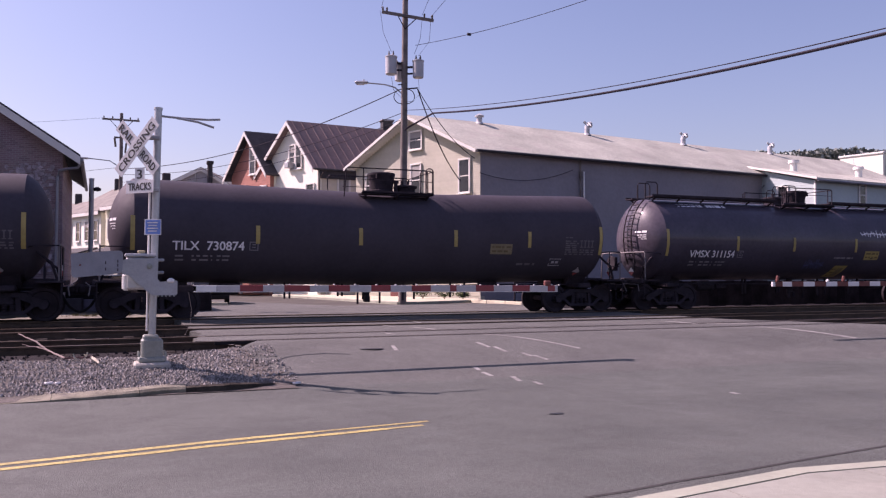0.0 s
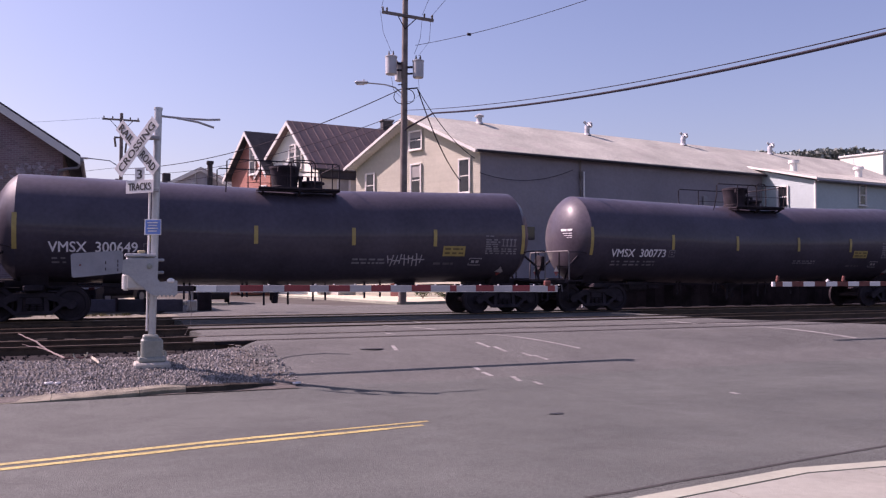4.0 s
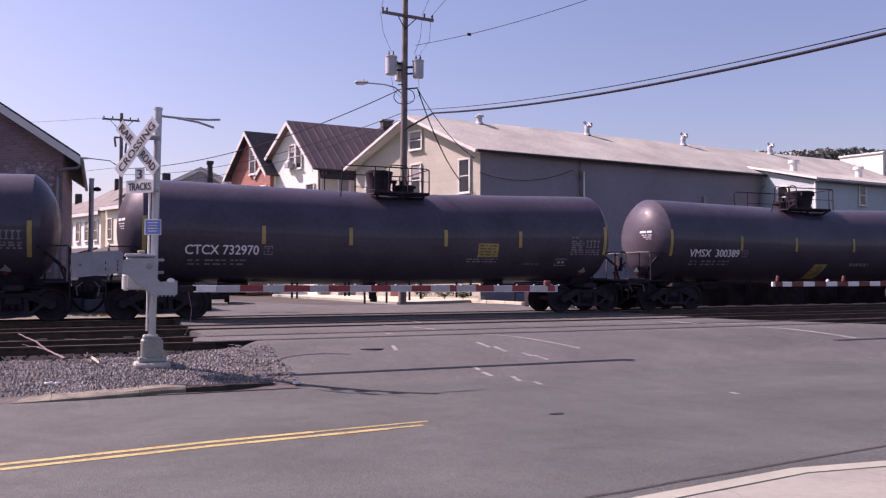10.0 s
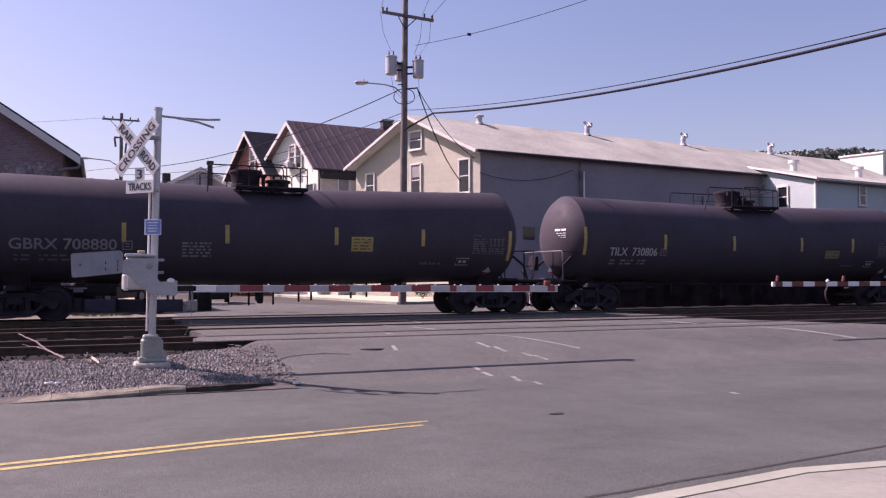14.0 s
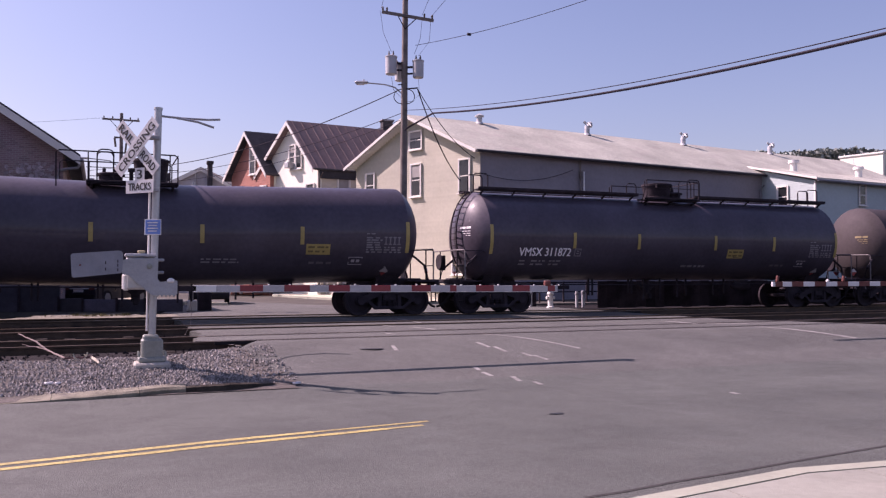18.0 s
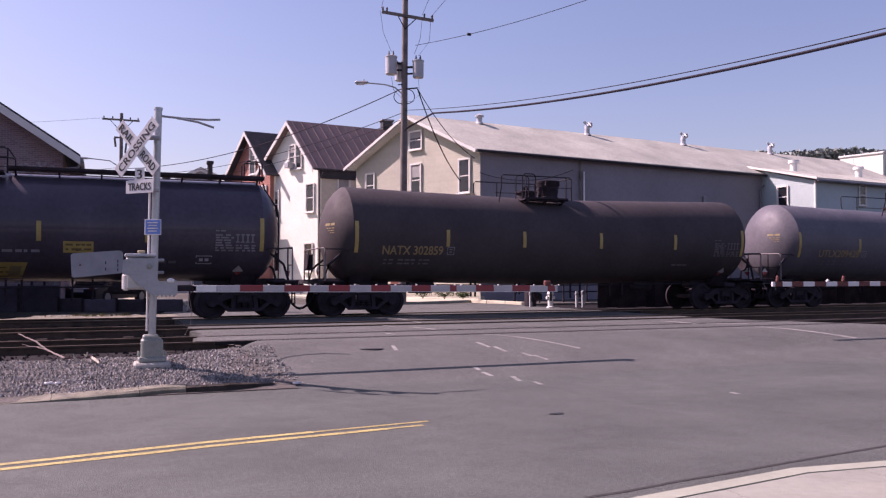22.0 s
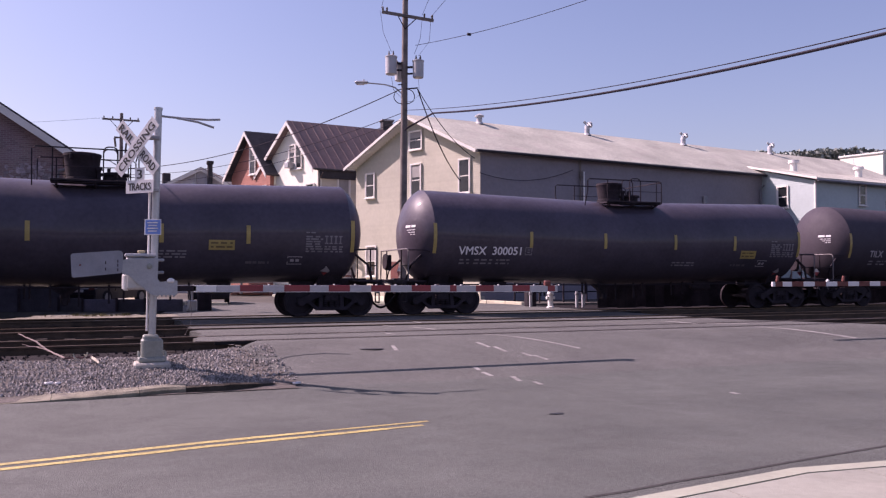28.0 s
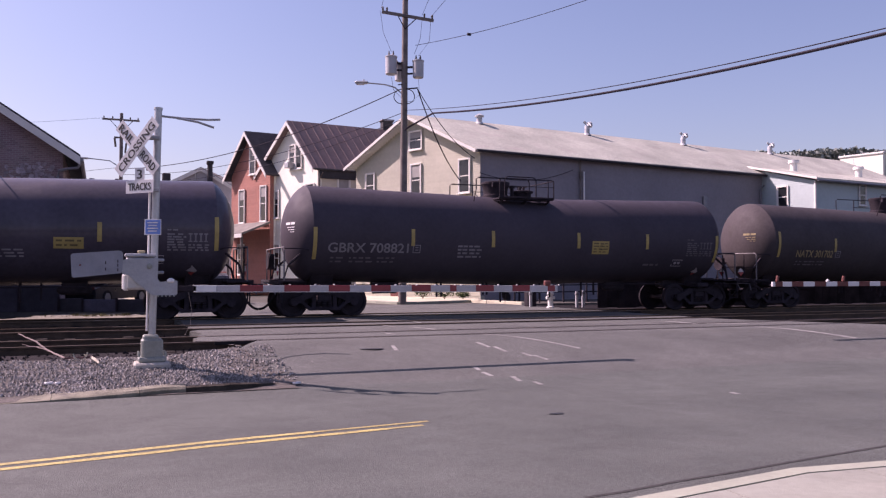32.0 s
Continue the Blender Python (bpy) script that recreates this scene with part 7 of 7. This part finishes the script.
def main_pole():
    p = thing("utility_pole", "tall wooden utility pole with transformers and street lamp", "utility pole", (12.93, 36.57, RZ))
    T = Matrix((RIGHT, BACK, Vector((0, 0, 1)))).transposed()
    lo = lambda r, b, z: RIGHT * (r + 0.0085 * z) + BACK * b + Vector((0, 0, z))
    part("pole", Geo().cyl((0, 0, -0.3), lo(0, 0, 15.6), 0.19, 18, 0.125), WOOD, p)
    a0, a1 = lo(-1.08, -0.16, 13.56), lo(1.34, -0.16, 13.14)
    part("crossarm", Geo().beam(a0, a1, 0.1, 0.14), WOOD, p)
    part("arm_brace", Geo().beam(a0.lerp(a1, 0.3), lo(0, -0.14, 12.75), 0.03, 0.04).beam(a0.lerp(a1, 0.68), lo(0, -0.14, 12.75), 0.03, 0.04), IRON, p)
    for f in (0.02, 0.10, 0.82, 0.97):
        q = a0.lerp(a1, f)
        part("insulator", Geo().lathe([(0.06, 0.03), (0.12, 0.05), (0.16, 0.04), (0.20, 0.055), (0.26, 0.02)], 12, "z", q), PORCELAIN, p)
    for r, b, z, s in ((-0.62, -0.1, 10.62, 0.92), (0.64, -0.1, 10.46, 0.88), (-0.24, 0.35, 10.42, 0.80)):
        c = lo(r, b, z)
        can = part("transformer", Geo().lathe([(0.0, 0.23 * s), (0.03, 0.285 * s), (0.86 * s, 0.295 * s), (0.88 * s, 0.315 * s), (0.93 * s, 0.315 * s), (0.98 * s, 0.2 * s)], 20, "z", c), CAN, p, "light grey transformer can")
        for k in (-0.1, 0.1):
            part("bushing", Geo().lathe([(0.95 * s, 0.05), (1.02 * s, 0.04), (1.06 * s, 0.055), (1.12 * s, 0.035), (1.22 * s, 0.02)], 10, "z", c + RIGHT * k), PORCELAIN, can)
        part("hanger", Geo().beam(c + Vector((0, 0, 0.6 * s)), lo(0, 0, z + 0.6 * s), 0.06, 0.1).beam(c + Vector((0, 0, 0.25 * s)), lo(0, 0, z + 0.25 * s), 0.06, 0.08), IRON, can)
    arm = [lo(-0.1, 0, 9.75), lo(-0.45, 0, 10.05), lo(-0.9, 0, 10.18), lo(-1.7, 0, 10.26)]
    part("lamp_arm", Geo().tube(arm, 0.032, 8), GALV, p)
    part("lamp_head", Geo().box(lo(-2.0, 0, 10.28), (0.62, 0.26, 0.13), T, 0.05).lathe([(0.06, 0.05), (0.14, 0.04)], 10, "z", lo(-1.9, 0, 10.28)), ALU, p, "flat street lamp head")
    part("lamp_lens", Geo().box(lo(-2.06, 0, 10.2), (0.36, 0.2, 0.05), T, 0.02), SIGNWHITE, p)
    part("cable_rack", Geo().beam(lo(0.0, -0.1, 9.95), lo(0.62, -0.1, 10.0), 0.05, 0.06).beam(lo(-0.3, -0.1, 10.15), lo(0.1, -0.1, 10.2), 0.04, 0.05), IRON, p)
    for s in (-1, 1):
        part("cable_loop", Geo().tube([lo(s * (0.12 + 0.36 * math.sin(math.pi * i / 10)), -0.11, 9.6 + 0.34 * math.cos(math.pi * i / 10)) for i in range(11)], 0.02, 6), IRON, p, "dark cable loop at the pole")
    for q in ([lo(-1.15, -0.16, 13.6), lo(-1.0, -0.1, 12.6), lo(-0.62, -0.1, 11.7)], [lo(0.8, -0.16, 13.2), lo(0.72, -0.1, 12.3), lo(0.45, -0.1, 11.6)], [lo(1.2, -0.16, 13.1), lo(1.15, -0.1, 12.2), lo(0.65, -0.1, 11.5)],
              [lo(0.66, -0.1, 10.4), lo(0.7, -0.1, 9.7), lo(0.4, -0.1, 9.35), lo(0.0, -0.1, 9.4)], [lo(-0.6, -0.1, 10.5), lo(-0.5, -0.2, 9.9), lo(-0.1, -0.2, 9.5)]):
        part("lead", Geo().tube(q, 0.009, 5), WIRE, p)
    return Vector((12.93, 36.57, RZ)), lo


def far_pole():
    p = thing("utility_pole", "slim far utility pole with crossarm and lamp", "utility pole", (1.18, 60.0, RZ))
    part("pole", Geo().cyl((0, 0, -0.3), (0, 0, 12.2), 0.15, 12, 0.11), WOOD, p)
    part("crossarm", Geo().beam((-1.2, 0, 11.75), (1.15, 0, 11.75), 0.1, 0.12), WOOD, p)
    part("crossarm", Geo().beam((-0.45, 0, 10.55), (0.35, 0, 10.55), 0.09, 0.11), WOOD, p)
    part("arm_brace", Geo().beam((-0.7, 0, 11.7), (0, 0, 10.9), 0.03, 0.04).beam((0.7, 0, 11.7), (0, 0, 10.9), 0.03, 0.04), IRON, p)
    part("cut_out", Geo().cyl((-0.35, -0.1, 9.9), (-0.42, -0.1, 10.5), 0.07, 8).cyl((0.25, -0.1, 9.5), (0.32, -0.1, 10.2), 0.06, 8), PORCELAIN, p)
    for x in (-1.1, -0.55, 0.55, 1.05):
        part("insulator", Geo().lathe([(0.06, 0.03), (0.13, 0.05), (0.22, 0.02)], 8, "z", (x, 0, 11.75)), PORCELAIN, p)
    part("lamp_arm", Geo().tube([(0, 0, 8.5), (-0.7, 0, 8.95), (-2.0, 0, 9.05)], 0.035, 6), GALV, p)
    part("lamp_head", Geo().box((-2.3, 0, 9.05), (0.6, 0.25, 0.12), None, 0.04), ALU, p)


def cables(base, lo):
    w = lambda r, b, z: base + lo(r, b, z)
    # heavy bundle over the street towards the camera's side
    cable([w(0.05, -0.2, 8.02), w(0.25, -0.45, 8.12), w(0.5, -0.8, 8.19), w(0.8, -1.4, 8.235), w(1.1, -2.2, 8.255)] + sag(w(1.4, -3.0, 8.26), (16.09, 9.45, 6.91), 0.44), 0.040, "thick black telephone bundle over the street")
    cable(sag(w(0.05, -0.15, 8.95), (16.09, 9.45, 6.99), 0.5), 0.014, "black overhead cable beside the bundle")
    cable(sag(w(0.5, -0.1, 12.0), THIN_END, 0.7), 0.012, "thin overhead wire with a splice")
    cable(sag((18.45, 39.98, 7.15), (24.6, 40.75, 7.68), 0.5, 14), 0.016, "black cable slung along the hall's wall")
    cable(sag(w(0.62, -0.1, 9.95), (17.9, 41.2, 6.8), 0.5, 14), 0.03, "black service drop to the hall")
    cable(sag(w(0.62, -0.1, 9.95), (18.2, 40.0, 7.9), 0.4, 14), 0.02, "black service drop to the hall")
    cable(sag(w(-0.1, 0, 10.0), (1.2, 60, 8.9), 0.9), 0.022, "dark cable along the street")
    cable(sag(w(-0.1, 0, 8.85), (1.2, 60, 8.5), 0.8), 0.015, "dark cable along the street")
    cable(sag(w(-0.1, 0, 8.55), (1.2, 60, 8.0), 0.9), 0.013, "dark cable along the street")
    for r, z, end in ((-1.1, 13.75, (5.6, 12.0, 14.6)), (0.8, 13.4, (7.6, 12.0, 14.4)), (1.2, 13.3, (10.4, 12.0, 14.2))):
        cable(sag(w(r, -0.16, z), end, 0.4), 0.009, "thin wire from the crossarm over the street")
    cable(sag((0.0, 60, 12.25), (-30, 64, 11.5), 0.8), 0.008, "thin wire along the street")
    cable(sag((1.2, 60, 9.0), (-30, 66, 7.5), 0.8), 0.012, "dark cable along the street")
    sp = sag(w(0.5, -0.1, 12.0), THIN_END, 0.7)[4]
    solid("wire_splice", Geo().lathe([(-0.1, 0.02), (-0.08, 0.06), (0.08, 0.06), (0.1, 0.02)], 10, "x", sp), IRON, "dark splice on the thin wire", "splice")


def far_woods():
    rnd = random.Random(12)
    g = Geo()
    for i in range(22000):
        t = rnd.random()
        x = 108 + 36 * t + rnd.gauss(0, 1.5)
        y = 131 - 18 * t + rnd.uniform(-6, 6)
        top = 25.3 - 0.4 * t + 0.7 * noise.noise((x * 0.06, 1.7, 0)) + 0.6 * noise.noise((x * 0.25, 4.0, 0)) + 0.5 * noise.noise((x * 0.9, 7.0, 0))
        z = top - abs(rnd.gauss(0, 2.6))
        r = rnd.uniform(0.16, 0.38)
        a, b = rnd.random() * 6.28, rnd.random() * 3.14
        d1 = Vector((math.cos(a), math.sin(a), rnd.uniform(-.5, .5))) * r
        d2 = Vector((-math.sin(a) * math.cos(b), math.cos(a) * math.cos(b), math.sin(b))) * r
        c = Vector((x, y, z))
        g.add([c - d1 - d2, c + d1 - d2 * .6, c + d1 * .8 + d2, c - d1 * .7 + d2], [(0, 1, 2, 3)])
    solid("wooded_ridge", g, LEAF, "distant wooded ridge with haze in its colour", "woods", kind="stuff")
    k = Geo()
    n = 30
    vs = []
    for j, (dy, dz) in enumerate(((0, 0), (6, 22.0), (40, 22.0), (60, 0))):
        vs += [(104 + 60 * i / n, 136 - 29 * i / n + dy, dz + (1.5 * noise.noise((i * 0.5, 2, 0)) if dz else 0)) for i in range(n + 1)]
    k.add(vs, [(j * (n + 1) + i, j * (n + 1) + i + 1, (j + 1) * (n + 1) + i + 1, (j + 1) * (n + 1) + i) for j in range(3) for i in range(n)])
    solid("hill", k, LEAF, "low wooded hill", "hill", kind="structure")


def odds():
    # fallen branch on the trackbed's edge; sunlit end and twigs are coloured paler
    zb = ground_z(14.9)
    b = thing("fallen_branch", "bare fallen branch with pale broken end on the gravel", "branch", (0, 0, zb))

    def bough(name, pts, radii, m, steps=5):
        """A crooked tapered stick through the given points."""
        out, rr = [], []
        for q in range(len(pts) - 1):
            for e in range(steps):
                f = e / steps
                c = Vector(pts[q]).lerp(Vector(pts[q + 1]), f)
                w = 0.016 if q + e else 0.0
                out.append((c.x + w * noise.noise((c.y * 9, c.x * 9, 1)), c.y, c.z - zb + w * noise.noise((c.x * 11, c.y * 7, 4))))
                rr.append((radii[q] + (radii[q + 1] - radii[q]) * f) * (1 + 0.35 * noise.noise((c.x * 25, c.y * 25, 0))))
        c = pts[-1]
        out.append((c[0], c[1], c[2] - zb))
        rr.append(radii[-1])
        part(name, Geo().tube(out, rr, 6), m, b)
    bough("limb", [(-1.36, 17.0, 0.66), (-1.03, 16.3, 0.56), (-0.81, 15.8, 0.44), (-0.51, 14.69, 0.40)], [0.012, 0.014, 0.016, 0.017], TWIGBARK)
    bough("bare_length", [(-0.51, 14.69, 0.40), (-0.22, 14.64, 0.41), (-0.12, 14.62, 0.41)], [0.017, 0.019, 0.023], REDBARK)
    bough("broken_end", [(-0.12, 14.62, 0.405), (-0.06, 14.42, 0.385), (-0.01, 14.22, 0.345)], [0.022, 0.024, 0.012], BARK)
    bough("twig", [(-1.27, 16.6, 0.50), (-1.1, 16.35, 0.475), (-0.95, 16.1, 0.47), (-0.84, 15.85, 0.45)], [0.004, 0.008, 0.009, 0.010], TWIGBARK)
    bough("twig", [(-0.33, 14.64, 0.37), (-0.385, 14.64, 0.42), (-0.39, 14.64, 0.47)], [0.017, 0.015, 0.010], BARK, 3)
    bough("twig", [(-0.23, 14.63, 0.37), (-0.195, 14.63, 0.42), (-0.18, 14.63, 0.49)], [0.019, 0.016, 0.011], BARK, 3)
    bough("twig", [(-0.195, 14.63, 0.42), (-0.23, 14.63, 0.46)], [0.014, 0.009], BARK, 3)
    for x, y, r in ((-0.67, 13.35, 0.07), (-0.55, 13.32, 0.05), (2.78, 12.66, 0.07)):
        solid("litter_scrap", Geo().box((x, y, ground_z(y) + 0.03), (r * 1.6, r, 0.03), Matrix.Rotation(0.5, 3, "Z")), SIGNWHITE, "scrap of pale litter on the gravel", "litter")
    k = thing("far_kerb", "pale concrete kerb at the far corner of the crossing", "kerb", kind="structure")
    for a, b in (((17.1, 38.2), (17.24, 36.4)), ((17.25, 36.38), (17.38, 34.7)), ((17.39, 34.68), (17.5, 33.0))):
        part("kerb_stone", Geo().beam((*a, RZ + 0.0), (*b, RZ + 0.0), 0.2, 0.2, 0.02), SUNNYWALK, k)
    k = thing("corner_kerb", "white painted kerb round the near corner of the side street", "kerb", kind="structure")
    for a, b in (((1.2, 53.0), (1.9, 47.5)), ((1.91, 47.45), (2.6, 42.0)), ((2.62, 41.9), (3.5, 39.2)), ((3.52, 39.1), (4.0, 38.05)), ((4.02, 38.0), (5.2, 37.75))):
        part("kerb_stone", Geo().beam((*a, RZ + 0.0), (*b, RZ + 0.0), 0.2, 0.2, 0.02), SUNNYWALK, k)
    # fence, posts and hydrant beyond the tracks
    f = thing("low_fence", "low dark steel fence beyond the tracks", "fence", (0, 0, RZ))
    for i in range(3, 9):
        part("fence_post", Geo().box((13.6 + i * 1.4, 34.2 + i * 0.17, 0.5), (0.07, 0.07, 1.0)), IRON, f)
    part("fence_rail", Geo().beam((17.8, 34.71, 0.95), (24.8, 35.56, 0.95), 0.05, 0.07).beam((17.8, 34.71, 0.5), (24.8, 35.56, 0.5), 0.05, 0.06), IRON, f)
    # board fence is added, set near the track to cover sunlit ground
    bf = thing("board_fence", "added dark board fence beyond the tracks", "fence", (19.9, 30.6, RZ - 0.03))
    for i in range(60):
        part("board", Geo().box((i * 0.5, i * 0.01, 0.50 + 0.02 * math.sin(i * 1.9)), (0.497, 0.03, 1.15), Matrix.Rotation(0.02, 3, "Z"), 0.006), OLDBOARD, bf)
    part("fence_rail", Geo().beam((-0.2, 0.06, 0.3), (30, 0.66, 0.3), 0.05, 0.09).beam((-0.2, 0.06, 0.85), (30, 0.66, 0.85), 0.05, 0.09), OLDBOARD, bf)
    for px, py, hgt in ((16.70, 31.1, 0.62), (18.45, 30.3, 0.62), (18.72, 30.25, 0.66)):
        s = thing("marker_post", "short white marker post beyond the tracks", "post", (px, py, RZ), group="marker posts")
        part("shaft", Geo().box((0, 0, hgt / 2 - 0.03), (0.11, 0.09, hgt + 0.06), None, 0.01), CAN, s)
        part("band", Geo().box((0, 0, hgt - 0.12), (0.15, 0.11, 0.08), None, 0.004), GUTTER, s)
    hy = thing("fire_hydrant", "white fire hydrant on the far corner", "hydrant", (16.85, 29.7, RZ - 0.03))
    part("barrel", Geo().lathe([(0, 0.16), (0.05, 0.16), (0.07, 0.11), (0.52, 0.105), (0.55, 0.14), (0.60, 0.14), (0.68, 0.09), (0.74, 0.03)], 18, "z"), WHITE, hy)
    for s in (-1, 1):
        part("nozzle", Geo().cyl((s * 0.08, 0, 0.42), (s * 0.19, 0, 0.42), 0.055, 12), WHITE, hy)
    rc = thing("relay_cabinet", "small dark steel relay cabinet by the hydrant", "cabinet", (16.95, 31.6, RZ - 0.03))
    part("body", Geo().box((0, 0, 0.4), (0.42, 0.36, 0.8), None, 0.03), IRON, rc)
    part("lid", Geo().box((0, 0, 0.82), (0.48, 0.42, 0.05), None, 0.015), GUTTER, rc)
    rnd = random.Random(31)
    for x, y, r, hgt in ((15.6, 40.9, 0.55, 0.75), (16.5, 40.1, 0.6, 0.6), (17.3, 39.55, 0.4, 0.45)):
        sh = thing("shrub", "low green shrub at the foot of the hall", "shrub", (x, y, RZ + 0.07), group="shrubs by the hall")
        for q in range(4):
            part("stem", Geo().tube([(0, 0, 0), (0.1 * math.cos(q * 1.6), 0.1 * math.sin(q * 1.6), hgt * 0.4), (0.28 * math.cos(q * 1.6), 0.28 * math.sin(q * 1.6), hgt * 0.8)], [0.02, 0.014, 0.006], 5), BARK, sh)
        g = Geo()
        for q in range(420):
            u = Vector((rnd.gauss(0, 1), rnd.gauss(0, 1), rnd.gauss(0, 1))).normalized() * rnd.uniform(0.45, 1.0)
            c0 = Vector((u.x * r, u.y * r, hgt * (0.55 + 0.45 * u.z)))
            d1 = Vector((rnd.gauss(0, 1), rnd.gauss(0, 1), rnd.gauss(0, 1))).normalized()
            d2 = d1.orthogonal().normalized() * 0.028
            d1 = d1 * 0.055
            g.add([c0 - d1, c0 + d2, c0 + d1, c0 - d2], [(0, 1, 2, 3)])
        part("foliage", g, SHRUB, sh)
    # low dark barrier of panels behind the verge
    ba = thing("low_barrier", "low dark panel barrier in the shade beyond the tracks", "barrier", (0, 0, RZ - 0.03))
    x, i = -9.0, 0
    while x < 2.8:
        w = (1.15, 0.95, 1.3, 0.8)[i % 4]
        y = 32.9 - 0.36 * x
        # left of -1.8 the taller panels are added to fill a dark area
        z = 0.46 - 0.02 * max(0.0, x) + 0.02 * math.sin(i * 2.1) if x > -1.8 else 0.95
        part("panel", Geo().box((x + w / 2, 32.9 - 0.36 * (x + w / 2) if x > -1.8 else 33.6, z / 2), (w * 1.04, 0.09, z), Matrix.Rotation(-0.345 if x > -1.8 else 0.0, 3, "Z"), 0.012), BARRIER, ba)
        part("barrier_post", Geo().box((x, (y if x > -1.8 else 33.6) - 0.08, z / 2 + 0.03), (0.08, 0.08, z + 0.06), None, 0.01), IRON, ba)
        x += w
        i += 1
    # parked cars down the side street
    for cx, cy, turn, lab in ((4.75, 40.65, 1.45, "dark parked car seen end-on beneath the train"), (0.35, 42.6, 0.95, "dark parked car behind the low barrier")):
        c = thing("parked_car", lab, "car", (cx, cy, RZ - 0.03), turn, group="parked cars")
        body = [(-2.1, 0.24), (-2.15, 0.7), (-1.4, 0.86), (-0.9, 1.3), (0.7, 1.36), (1.4, 0.95), (2.1, 0.88), (2.15, 0.26)]
        part("body", Geo().prism([(x, -0.85, z) for x, z in body], (0, 1.7, 0)), DARKCAR, c)
        part("glasshouse", Geo().prism([(x, -0.86, z) for x, z in ((-1.25, 0.9), (-0.85, 1.24), (0.62, 1.29), (1.2, 0.95))], (0, 1.72, 0)), GLASS, c)
        part("rear_window", Geo().prism([(-1.39, -0.7, 0.875), (-0.92, -0.7, 1.29), (-0.94, -0.7, 1.31), (-1.41, -0.7, 0.895)], (0, 1.4, 0)), GLASS, c)
        part("bumper", Geo().box((-2.14, 0, 0.36), (0.12, 1.66, 0.2), None, 0.03), RUBBER, c)
        for x in (-1.3, 1.35):
            for s in (-1, 1):
                wh = part("wheel", Geo().cyl((x, s * 0.7, 0.32), (x, s * 0.88, 0.32), 0.32, 20), RUBBER, c)
                part("rim", Geo().cyl((x, s * 0.87, 0.32), (x, s * 0.9, 0.32), 0.2, 16), GUTTER, wh)
        for s in (-1, 1):
            part("tail_lamp", Geo().box((-2.13, s * 0.65, 0.72), (0.06, 0.3, 0.14), None, 0.02), DULLRED, c)
        part("plate_holder", Geo().box((-2.17, 0, 0.62), (0.03, 0.5, 0.12)), SIGNWHITE, c)


POLE, PLACE = main_pole()
far_pole()
cables(POLE, PLACE)
far_woods()
odds()

motions()
